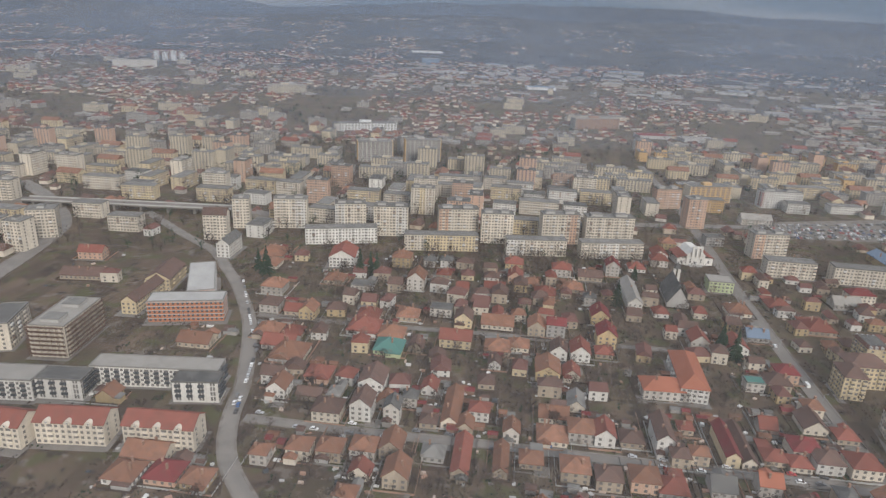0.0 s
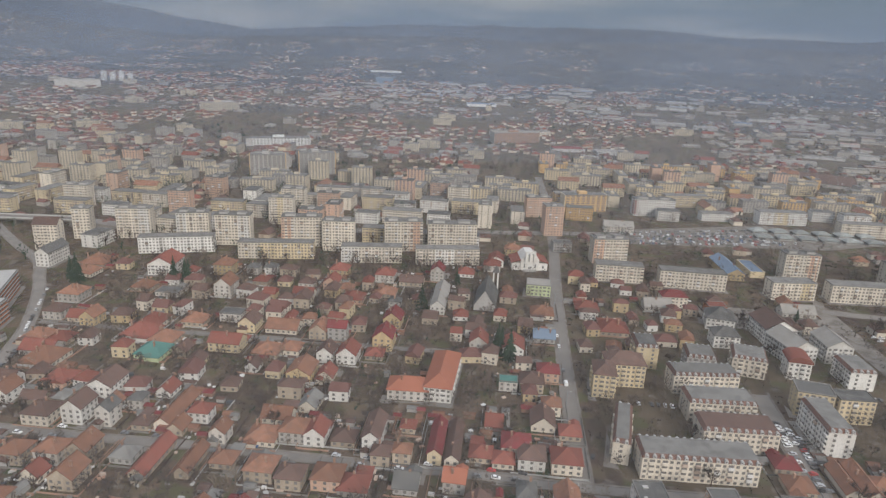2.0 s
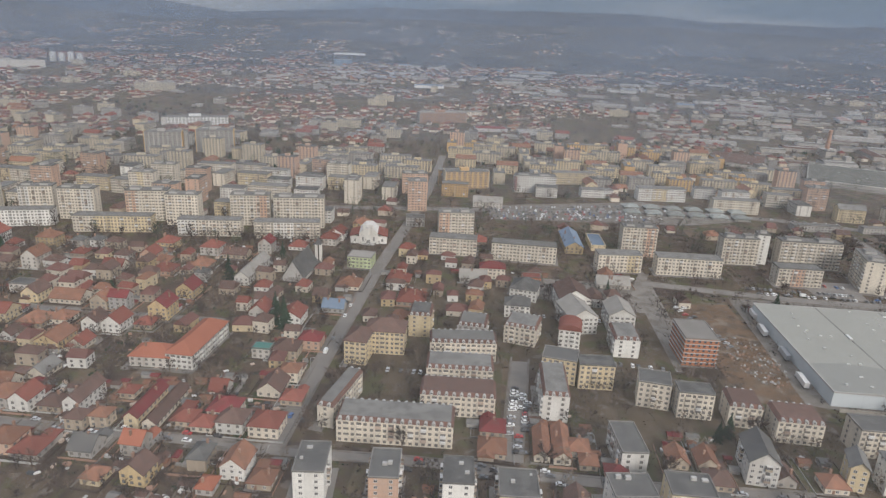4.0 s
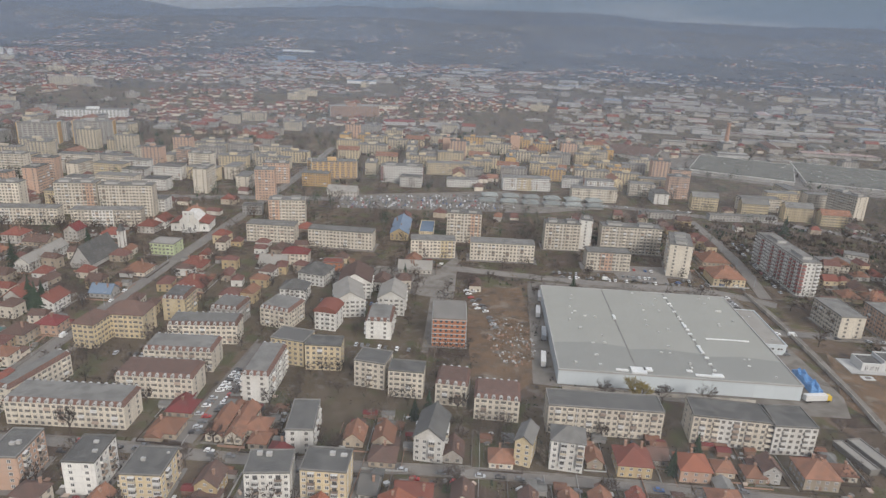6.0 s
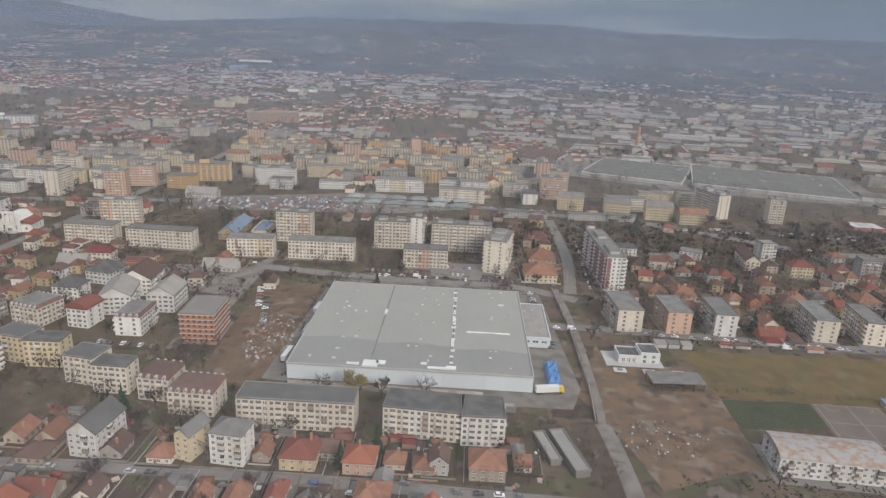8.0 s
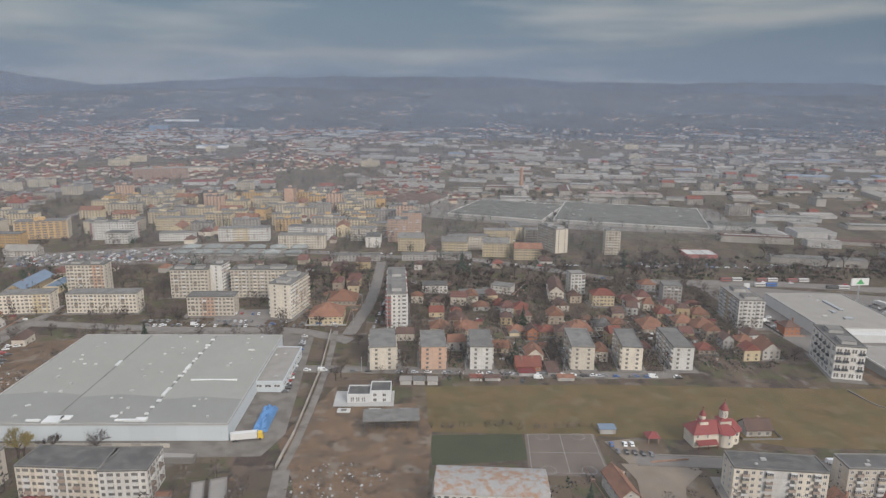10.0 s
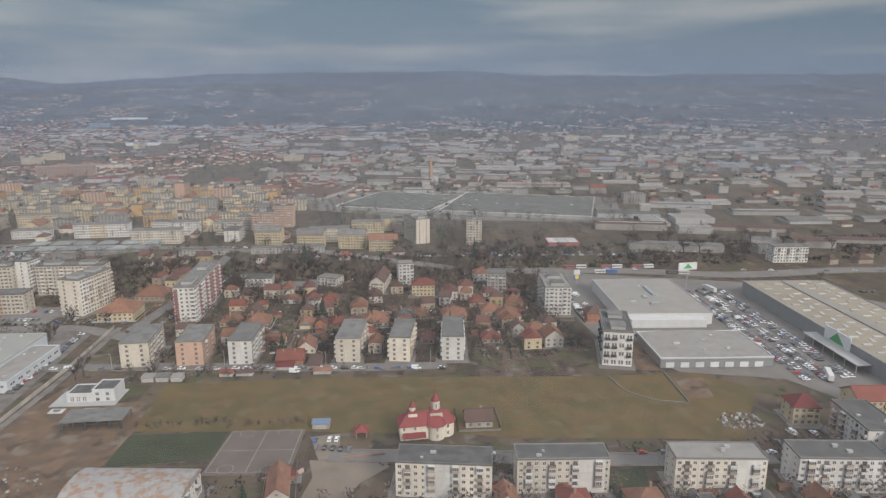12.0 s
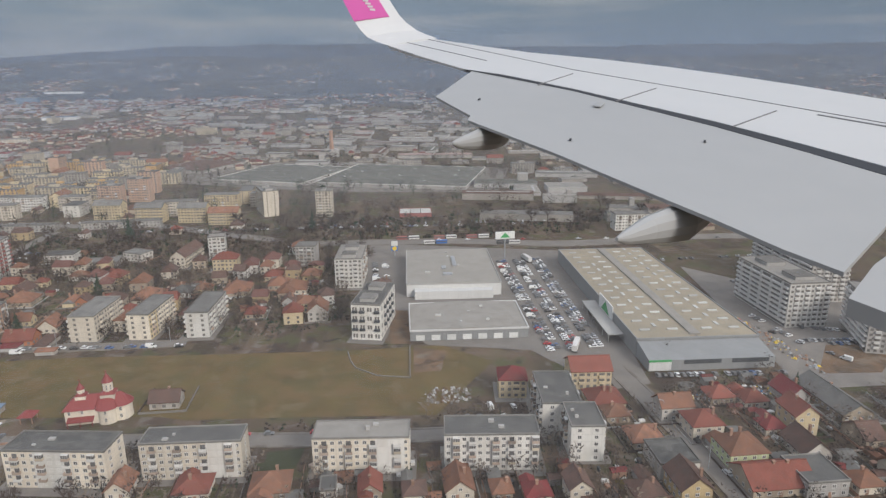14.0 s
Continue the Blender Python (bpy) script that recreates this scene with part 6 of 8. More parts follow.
def fence(pts, label):
    """A wall of concrete panels between posts along a line."""
    ob = thing("concrete_fence", label, "fence")
    for (x0, y0), (x1, y1) in zip(pts, pts[1:]):
        ln = math.hypot(x1 - x0, y1 - y0)
        n = max(1, round(ln / 2.45))
        for i in range(n):
            t = (i + 0.5) / n
            part("panel", FENCE, None, ob, m=pose(x0 + (x1 - x0) * t, y0 + (y1 - y0) * t, 0, 0, 0, math.degrees(math.atan2(y1 - y0, x1 - x0))))
    return ob


fence([(370.2, 243), (368.2, 206), (363.4, 163), (360.4, 146)], "pale concrete panel fence beside the warehouse yard")
fence([(277, 165), (300, 162.6), (332, 159)], "grey concrete panel fence behind the warehouse")
for x, y, ang, w, d, h in ((349.5, 131.5, 9, 3.6, 17, 1.5), (344.6, 133.5, 9, 2.6, 12, 1.2), (332, 152.2, -6, 16, 2.4, 1.4)):
    hall("storage_shed", "low grey storage shed in a yard", "shed", x, y, ang, w, d, h, conc, ROOFS["L"][1])
villa = thing("office_villa", "white two-volume office villa with dark flat roofs", "office", 384.2, 182.6, 0, -5)
claim(384.2, 182.6, -5, 16, 10)
for x0, x1, y0, y1, hh in ((-6.5, 0.4, -3.4, 3.2, 2.7), (0.4, 6.6, -3.0, 4.0, 3.6)):
    g = Geo()
    g.box(x0, x1, y0, y1, 0, hh)
    part("wall", g, sheet_white, villa)
    g = Geo()
    g.box(x0 + 0.25, x1 - 0.25, y0 + 0.25, y1 - 0.25, hh - 0.2, hh + 0.02)
    part("roof", g, ROOFS["D"][1], villa, "dark bitumen roof")
    for q in ((x0, x1, y0, y0 + 0.22), (x0, x1, y1 - 0.22, y1), (x0, x0 + 0.22, y0 + 0.22, y1 - 0.22), (x1 - 0.22, x1, y0 + 0.22, y1 - 0.22)):
        g = Geo()
        g.box(*q, hh, hh + 0.35)
        part("parapet", g, sheet_white, villa)
for xx in (-5.0, -3.3, -1.6):
    for e in (-0.3, 0.3):
        part("window", WINDOW, None, villa, m=pose(xx + e, -3.4, 0.5) @ Matrix.Diagonal((0.35, 1, 1.7, 1)))
for xx in (1.8, 4.6):
    for z in (0.4, 2.0):
        part("window", WINDOW, None, villa, m=pose(xx, -3.0, z) @ Matrix.Diagonal((1.1, 1, 1.1, 1)))
g = Geo()
g.box(-10.5, 7.5, -5.6, 4.6, 0.1, 0.32)
part("terrace", g, slab_grey, villa, "pale paved terrace")
for x, y in ((376.5, 175.0), (385.5, 174.0), (394.5, 173.2)):
    pad = thing("concrete_pad", "pale square concrete pad on bare earth", "slab", x, y, 0, -6, "concrete pads")
    g = Geo()
    g.box(-1.9, 1.9, -1.3, 1.3, 0, 0.3)
    part("slab", g, roof_patch, pad)
    g = Geo()
    g.box(-0.8, 0.8, -0.5, 0.5, 0.3, 0.5)
    part("cover", g, conc, pad)

church = thing("church", "white church with red metal roof and two small towers", "church", 475.8, 146.8, 0, 1)
claim(475.8, 146.8, 1, 16, 10)
red_metal = mat("red_metal_roof", (0.215, 0.045, 0.042), rough=0.5, var=0.15, jit=0.1)


def round_ring(cx, cy, r, z, n=14, a0=0.0, a1=2 * math.pi):
    return [(cx + r * math.cos(a0 + (a1 - a0) * i / n), cy + r * math.sin(a0 + (a1 - a0) * i / n), z) for i in range(n)]


def cross_plan(k, z):
    """The church's outline: nave, rounded apse to the east, rounded side apses."""
    p = [(-7.0 - k, 2.6 + k, z), (-7.0 - k, -2.6 - k, z), (0.2 - k, -2.6 - k, z)]
    p += [(2.2 + (2.0 + k) * math.cos(a), -2.6 + (1.5 + k) * math.sin(a), z) for a in [math.pi + math.pi * i / 7 for i in range(8)]]
    p += [(4.8 + (2.4 + k) * math.cos(a), (2.6 + k) * math.sin(a), z) for a in [-math.pi / 2 + math.pi * i / 9 for i in range(10)]]
    p += [(2.2 + (2.0 + k) * math.cos(a), 2.6 + (1.5 + k) * math.sin(a), z) for a in [math.pi * i / 7 for i in range(8)]]
    return p


g = Geo()
g.hull(cross_plan(0, 0), cross_plan(0, 3.8))
part("wall", g, WALLS["c"][1], church)
g = Geo()
low, high = cross_plan(0.5, 3.8), [(x * 0.72 + 0.1, y * 0.12, 6.4) for x, y, z in cross_plan(0, 0)]
g.hull(low, high)
part("roof", g, red_metal, church)
for cx, r, z0, z1, zt in ((2.4, 1.05, 4.6, 9.3, 11.4), (-3.6, 0.78, 4.6, 8.0, 9.6)):
    g = Geo()
    s = r * 1.5
    g.box(cx - s, cx + s, -s, s, z0, z0 + 1.9)
    part("tower_base", g, WALLS["c"][1], church)
    g = Geo()
    g.hull([(cx - s * 1.1, -s * 1.1, z0 + 1.9), (cx + s * 1.1, -s * 1.1, z0 + 1.9), (cx + s * 1.1, s * 1.1, z0 + 1.9), (cx - s * 1.1, s * 1.1, z0 + 1.9)],
           [(cx - r * 0.8, -r * 0.8, z0 + 2.5), (cx + r * 0.8, -r * 0.8, z0 + 2.5), (cx + r * 0.8, r * 0.8, z0 + 2.5), (cx - r * 0.8, r * 0.8, z0 + 2.5)])
    part("skirt_roof", g, red_metal, church)
    g = Geo()
    g.hull(round_ring(cx, 0, r, z0 + 2.2), round_ring(cx, 0, r, z1))
    drum = part("tower", g, WALLS["c"][1], church)
    for i in range(8):
        part("window", WINDOW, None, drum, m=pose(cx, 0, 0, 0, 0, 45 * i) @ pose(0, -r + 0.02, z0 + 2.7) @ Matrix.Diagonal((0.3, 1, z1 - z0 - 3.2, 1)))
    g = Geo()
    g.hull(round_ring(cx, 0, r * 1.28, z1), round_ring(cx, 0, 0.06, zt))
    g.box(cx - 0.05, cx + 0.05, -0.05, 0.05, zt - 0.1, zt + 0.9)
    g.box(cx - 0.3, cx + 0.3, -0.05, 0.05, zt + 0.45, zt + 0.55)
    part("spire", g, red_metal, church)
for xx in (-6, -3.2, 5.2):
    for z in (0.8, 2.6):
        part("window", WINDOW, None, church, m=pose(xx, -2.6, z) @ Matrix.Diagonal((0.55, 1, 1.0, 1)))
for z in (0.8, 2.6):
    part("window", WINDOW, None, church, m=pose(2.2, -4.1, z) @ Matrix.Diagonal((0.5, 1, 1.0, 1)))
g = Geo()
g.hull([(-6.4, -4.2, 1.3), (-0.6, -4.2, 1.3), (-0.6, -2.5, 2.0), (-6.4, -2.5, 2.0)][::1], [(-6.4, -4.2, 1.42), (-0.6, -4.2, 1.42), (-0.6, -2.5, 2.12), (-6.4, -2.5, 2.12)])
for xx in (-6.2, -3.5, -0.9):
    g.box(xx - 0.08, xx + 0.08, -4.1, -3.94, 0, 1.34)
part("porch", g, red_metal, church)
gaz = thing("gazebo", "small open gazebo with red hipped roof", "gazebo", 459.3, 148.5, 0, -5)
g = Geo()
for sx in (-1.3, 1.3):
    for sy in (-1.3, 1.3):
        g.box(sx - 0.08, sx + 0.08, sy - 0.08, sy + 0.08, 0, 1.8)
part("frame", g, chimney_mat, gaz)
g = Geo()
g.hull([(-1.9, -1.9, 1.8), (1.9, -1.9, 1.8), (1.9, 1.9, 1.8), (-1.9, 1.9, 1.8)], [(-0.1, -0.1, 3.0), (0.1, -0.1, 3.0), (0.1, 0.1, 3.0), (-0.1, 0.1, 3.0)])
part("roof", g, red_metal, gaz)
kerb = thing("low_wall", "pale low kerb wall curving through the meadow", "wall")
for (x0, y0), (x1, y1) in zip([(536.0, 171.8), (536.4, 165.5), (537.5, 160.7), (543.0, 154.7), (551.5, 151.7), (554.4, 171.9)], [(536.4, 165.5), (537.5, 160.7), (543.0, 154.7), (551.5, 151.7), (554.4, 171.9)]):
    ln = math.hypot(x1 - x0, y1 - y0)
    g = Geo()
    g.box(-ln / 2, ln / 2, -0.13, 0.13, 0, 0.35 if y1 < 165 else 0.55)
    part("wall_length", g, conc, kerb, m=pose((x0 + x1) / 2, (y0 + y1) / 2, 0, 0, 0, math.degrees(math.atan2(y1 - y0, x1 - x0))))
board = thing("board_fence", "low orange-brown board fence beside the gravel lane", "fence", 459.4, 138.1, 0, 1)
for k in range(6):
    g = Geo()
    g.box(-5.1 + 1.7 * k, -3.44 + 1.7 * k, -0.05, 0.05, 0, 0.7)
    part("board_panel", g, chimney_mat, board)
for x, y, w, d, h, roof in ((449.0, 154.6, 4.4, 2.4, 1.5, "U"), (396.0, 192.6, 3.6, 3.0, 1.4, "L"), (400.3, 192.2, 3.6, 3.0, 1.4, "G"), (404.6, 191.6, 3.2, 3.0, 1.3, "L"), (419.0, 192.8, 4.0, 2.4, 1.1, "R"), (424.5, 192.2, 5.0, 2.2, 1.0, "B"), (448.5, 189.8, 5.5, 2.4, 1.1, "O"), (437.0, 197.8, 5.5, 9.0, 1.3, "K"), (446.0, 197.2, 4.0, 9.0, 1.3, "B")):
    lot = thing("lock_up_garage", f"low lock-up garage with {ROOFS[roof][0]} roof", "garage", x, y, 0, -6, "lock-up garages")
    claim(x, y, -6, w, d)
    g = Geo()
    g.box(-w / 2, w / 2, -d / 2, d / 2, 0, h)
    part("wall", g, WORN["w"], lot)
    g = Geo()
    g.hull([(-w / 2 - 0.2, -d / 2 - 0.2, h), (w / 2 + 0.2, -d / 2 - 0.2, h), (w / 2 + 0.2, d / 2 + 0.2, h), (-w / 2 - 0.2, d / 2 + 0.2, h)], [(-w / 2 - 0.2, -d / 2 - 0.2, h + 0.12), (w / 2 + 0.2, -d / 2 - 0.2, h + 0.12), (w / 2 + 0.2, d / 2 + 0.2, h + 0.4), (-w / 2 - 0.2, d / 2 + 0.2, h + 0.4)])
    part("roof", g, ROOFS[roof][1], lot)
    g = Geo()
    g.box(-w * 0.32, w * 0.32, -d / 2 - 0.04, -d / 2, 0.05, h - 0.25)
    part("door", g, slab_grey, lot)


def lamp_post(x, y, ang):
    """A slim street lamp with a short arm."""
    ob = thing("street_lamp", "slim grey street lamp on a tall pole", "street lamp", x, y, 0, ang, "street lamps")
    g = Geo()
    g.tube((0, 0, 0), (0, 0, 5.2), 0.09, 0.06, 6)
    part("pole", g, steel, ob)
    g = Geo()
    g.tube((0, 0, 5.1), (0.9, 0, 5.35), 0.05, 0.04, 5)
    part("arm", g, steel, ob)
    g = Geo()
    g.box(0.75, 1.25, -0.1, 0.1, 5.3, 5.42)
    part("lamp_head", g, slab_grey, ob)


for x, y, ang in ((381.9, 203.4, -95), (417, 200.8, -95), (449.5, 195.0, -95), (483.0, 190.6, -95), (378.8, 252, 170), (382.6, 276, 170), (386.2, 300, 170), (119.6, 178, 0), (123.9, 216, 0), (129.6, 262, 0), (606.5, 118, 180), (605.8, 98, 180)):
    lamp_post(x, y, ang)

tower = thing("bell_tower", "slim white open bell tower beside a church", "bell tower", 104.8, 277, 0, -7)
g = Geo()
for sx in (-1.0, 1.0):
    for sy in (-1.0, 1.0):
        g.box(sx - 0.3, sx + 0.3, sy - 0.3, sy + 0.3, 0, 9)
part("pillar_frame", g, WALLS["w"][1], tower)
g = Geo()
g.hull([(-1.5, -1.5, 9), (1.5, -1.5, 9), (1.5, 1.5, 9), (-1.5, 1.5, 9)], [(-0.05, -0.05, 12), (0.05, -0.05, 12), (0.05, 0.05, 12), (-0.05, 0.05, 12)])
part("roof", g, ROOFS["D"][1], tower)
bill = thing("billboard", "tall pole sign with white board and green triangle", "billboard", 609, 257, 0, 0)
g = Geo()
g.tube((0, 0, 0), (0, 0, 9.2), 0.28, 0.22, 8)
part("pole", g, steel, bill)
g = Geo()
g.box(-4.3, 4.3, -0.3, 0.3, 9.0, 12.2)
bd = part("board", g, line_white, bill)
g = Geo()
g.hull([(-2.2, -0.36, 9.6), (2.2, -0.36, 9.6), (0, -0.36, 11.9)], [(-2.2, -0.31, 9.6), (2.2, -0.31, 9.6), (0, -0.31, 11.9)])
part("triangle", g, green_sign, bd)
pylon = thing("sign_pylon", "slim shop pylon with pale and yellow panels", "sign", 562, 270, 0, 0)
g = Geo()
g.tube((0, 0, 0), (0, 0, 5.2), 0.2, 0.18, 8)
part("pole", g, steel, pylon)
g = Geo()
g.box(-1.4, 1.4, -0.25, 0.25, 5.2, 7.4)
part("pale_panel", g, line_white, pylon)
g = Geo()
g.box(-1.4, 1.4, -0.25, 0.25, 3.0, 5.18)
yp = part("yellow_panel", g, blue_sign, pylon)
g = Geo()
g.hull([(1.0 * math.cos(a), -0.32, 4.1 + 1.0 * math.sin(a)) for a in [2 * math.pi * i / 16 for i in range(16)]], [(1.0 * math.cos(a), -0.26, 4.1 + 1.0 * math.sin(a)) for a in [2 * math.pi * i / 16 for i in range(16)]])
part("disc", g, yellow_paint, yp)

patch("courtyard", yard_grey, [(188, 206), (246, 200), (252, 262), (192, 268)], False, "worn pale paving between the white blocks")
patch("factory_yard", yard_grey, [(425, 505), (540, 440), (650, 412), (690, 520), (545, 600), (430, 610)], False, "pale worn yard round the factory halls")
patch("block_lawn", worn_lawn, [(128, 142), (174, 137.5), (180, 190), (236, 186), (240, 232), (134, 262)], False, "worn winter lawn between the apartment blocks")
patch("front_lawn", worn_lawn, [(196, 133), (340, 119), (346, 150), (262, 160), (236, 182), (190, 188)], False, "worn winter lawn round the long blocks")
patch("church_lane", gravel, [(446.5, 138.5), (455.5, 137.0), (464.5, 137.6), (465.2, 132.7), (458.0, 127.0), (454.0, 119.0), (444.5, 121.0), (447.5, 131.0)], True, "pale gravel lane beside the church garden")
patch("church_parking", gravel, [(446.3, 149.5), (453.8, 150.2), (453.9, 137.6), (448.6, 138.3)], True, "small grey gravel parking beside the church")
# court and pitch markings, site clutter
lines = Geo()
COURT = [Vector(v) for v in [(426, 156, 0), (445, 154, 0), (442, 133, 0), (422, 136, 0)]]


def on_court(u, v):
    a, b, c, d = COURT
    p = a.lerp(b, u).lerp(d.lerp(c, u), v)
    return Vector((p.x, p.y, 0.42))


for a in ((0.04, 0.04, 0.96, 0.04), (0.04, 0.96, 0.96, 0.96), (0.04, 0.04, 0.04, 0.96), (0.96, 0.04, 0.96, 0.96), (0.5, 0.04, 0.5, 0.96), (0.04, 0.5, 0.96, 0.5)):
    p, q = on_court(a[0], a[1]), on_court(a[2], a[3])
    s = (q - p).normalized().cross(Vector((0, 0, 1))) * 0.06
    lines.poly([p - s, q - s, q + s, p + s])
for cu, cv in ((0.25, 0.1), (0.75, 0.1), (0.25, 0.9), (0.75, 0.9)):
    mid = on_court(cu, cv)
    for i in range(20):
        a, b = 2 * math.pi * i / 20, 2 * math.pi * (i + 1) / 20
        lines.poly([(mid.x + r * math.cos(t), mid.y + r * math.sin(t), 0.42) for r, t in ((1.8, a), (1.9, a), (1.9, b), (1.8, b))])
tagged(part("court_lines", lines, court_paint), "worn white painted court lines on grey asphalt", "court lines", kind="structure")


def rubble(name, label, cx, cy, rx, ry, count, size, materials, seed):
    """Heaps of small broken lumps scattered over a yard."""
    rnd, g = random.Random(seed), Geo()
    for _ in range(count):
        r, a = math.sqrt(rnd.random()), rnd.uniform(0, 6.28)
        x, y, s, t = cx + rx * r * math.cos(a), cy + ry * r * math.sin(a), size * rnd.uniform(0.4, 1.5), rnd.uniform(0, 3.1)
        ring = [(x + s * q * math.cos(t + k * 1.57 + rnd.uniform(-0.2, 0.2)), y + s * math.sin(t + k * 1.57), 0.1) for k, q in enumerate((1, 0.8, 1, 0.8))]
        g.hull(ring, [(x + (p[0] - x) * 0.6, y + (p[1] - y) * 0.6, 0.1 + s * rnd.uniform(0.4, 0.9)) for p in ring], rnd.randrange(len(materials)))
    tagged(part(name, g, materials), label, "rubble", kind="stuff")


rubble("rubble_heap", "pale broken concrete rubble on the meadow edge", 559.7, 140.0, 6.5, 4.5, 170, 0.45, [slab_grey, conc, dirt], 1)
rubble("rubble_heap", "scattered pale building rubble on bare earth", 266.0, 196.0, 8, 18, 420, 0.45, [conc, slab_grey, dirt, dirt, dirt, chimney_mat], 2)
rubble("rubble_heap", "white stones and debris on a building site", 375.5, 138.0, 12, 9, 170, 0.36, [conc, slab_grey, dirt, dirt], 3)
rubble("stacked_goods", "mixed pallets and building goods in a store yard", 632.9, 126.2, 17, 3.0, 330, 0.45, [line_white, conc, steel, yellow_paint, chimney_mat, tarp], 4)
rubble("stacked_goods", "mixed pallets of goods along a fence", 662.2, 153.6, 3, 24, 160, 0.55, [chimney_mat, conc, yellow_paint, steel], 5)
rubble("junk_yard", "cluttered low junk and pallets in a yard", 346.0, 136.6, 8, 8, 40, 0.5, [conc, dirt, bark], 6)
tp = thing("tarpaulin_cover", "crumpled blue tarpaulin over stacked goods", "tarpaulin", 354.6, 171.5, 0, -6)
tp.scale = (1.15, 2.0, 1.35)
g = Geo()
rnd = random.Random(9)
grid = [[(-1.8 + 3.6 * i / 6, -3.5 + 7 * j / 10, (0.15 if i in (0, 6) or j in (0, 10) else rnd.uniform(1.0, 1.9))) for i in range(7)] for j in range(11)]
for j in range(10):
    for i in range(6):
        g.poly([grid[j][i], grid[j][i + 1], grid[j + 1][i + 1], grid[j + 1][i]])
g.box(-1.5, 1.5, -3.2, 3.2, 0, 0.9)
part("sheet", g, tarp, tp)
pav = thing("open_shed", "open shed with grey flat roof on dark steel posts", "shed", 390.0, 166.0, 0, -3)
claim(390, 166, -3, 17, 9)
g = Geo()
g.box(-7.9, 7.9, -3.7, 3.7, 2.5, 2.75)
part("roof", g, ROOFS["G"][1], pav, "flat grey sheet roof")
for i in range(6):
    for yy in (-3.5, 3.5):
        g = Geo()
        g.box(-7.5 + 3.0 * i - 0.1, -7.5 + 3.0 * i + 0.1, yy - 0.1, yy + 0.1, 0, 2.5)
        part("post", g, char_panel, pav)
for z in (0.9, 1.7):
    g = Geo()
    g.box(-7.5, 7.5, -3.55, -3.45, z, z + 0.1)
    part("rail", g, char_panel, pav)

# ---- vehicles ----
CAR_COLOURS = [("white", (0.75, 0.75, 0.74)), ("silver", (0.42, 0.43, 0.44)), ("black", (0.02, 0.02, 0.022)), ("grey", (0.14, 0.145, 0.15)), ("red", (0.38, 0.03, 0.03)), ("blue", (0.04, 0.10, 0.25))]
CAR, PAINTS = [], []


def car_proto(cname, col, van):
    paint = mat("car_paint_" + cname, col, rough=0.3, var=0.03, jit=0.0, spec=0.6)
    PAINTS.append(paint)
    ob = thing("van" if van else "car", f"{cname} parked {'panel van' if van else 'hatchback car'} on the street", "van" if van else "car", 0, 0, -50, 0, "parked cars")
    l, w, z1 = (2.0, 0.75, 1.0) if van else (1.5, 0.62, 0.62)
    g = Geo()
    g.hull([(-l, -w, 0.18), (l, -w, 0.18), (l, w, 0.18), (-l, w, 0.18)], [(-l * 0.98, -w, 0.55), (l * 0.96, -w, 0.5), (l * 0.96, w, 0.5), (-l * 0.98, w, 0.55)])
    zt = 1.55 if van else 1.02
    f0, f1, b0, b1 = (0.75, 0.45, -0.98, -0.95) if van else (0.45, 0.15, -0.85, -0.6)
    g.hull([(l * b0, -w, 0.53), (l * f0, -w, 0.5), (l * f0, w, 0.5), (l * b0, w, 0.53)], [(l * b1, -w * 0.84, zt), (l * f1, -w * 0.84, zt), (l * f1, w * 0.84, zt), (l * b1, w * 0.84, zt)])
    for sx in (-0.62, 0.62):
        for s in (-1, 1):
            g.tube((sx * l, s * w * 0.75, 0.21), (sx * l, s * w * 1.02, 0.21), 0.21, 0.21, 8, 1)
    part("body", g, [paint, tyre], ob)
    g = Geo()
    zm = 0.62 if not van else 0.9
    def side(t):
        k = (t - 0.52) / (zt - 0.52)
        return l * (f0 + (f1 - f0) * k), l * (b0 + (b1 - b0) * k), w * (1 - 0.16 * k)
    (fa, ba, wa), (fb, bb, wb) = side(zm), side(zt - 0.1)
    e = 0.02
    g.poly([(fa + e, -wa * 0.9, zm), (fa + e, wa * 0.9, zm), (fb + e, wb * 0.9, zt - 0.1), (fb + e, -wb * 0.9, zt - 0.1)])
    if not van:
        g.poly([(ba - e, wa * 0.9, zm), (ba - e, -wa * 0.9, zm), (bb - e, -wb * 0.9, zt - 0.1), (bb - e, wb * 0.9, zt - 0.1)])
    for s in (-1, 1):
        b2, b3 = (fa - 0.7, fb - 0.6) if van else (ba + 0.15, bb + 0.15)
        q = [(b2, s * (wa + e), zm), (fa - 0.15, s * (wa + e), zm), (fb - 0.12, s * (wb + e), zt - 0.1), (b3, s * (wb + e), zt - 0.1)]
        g.poly(q if s < 0 else q[::-1])
    part("windows", g, glass, ob)
    return ob


for cname, col in CAR_COLOURS:
    CAR.append(car_proto(cname, col, False))
CAR.append(car_proto("pale", (0.70, 0.70, 0.68), True))
USED = set()
car_rnd = random.Random(21)


def park(x, y, ang, van=None):
    i = 6 if van or (van is None and car_rnd.random() < 0.05) else car_rnd.choice((0, 0, 0, 0, 1, 1, 1, 2, 2, 3, 3, 3, 4, 5))
    m = pose(x, y, 0.2, 0, 0, ang + car_rnd.uniform(-3, 3)) @ Matrix.Scale(0.8, 4)
    if i not in USED:
        USED.add(i)
        CAR[i].matrix_basis = m
    else:
        copy_thing(CAR[i], pose(0, 0, 0)).matrix_basis = m


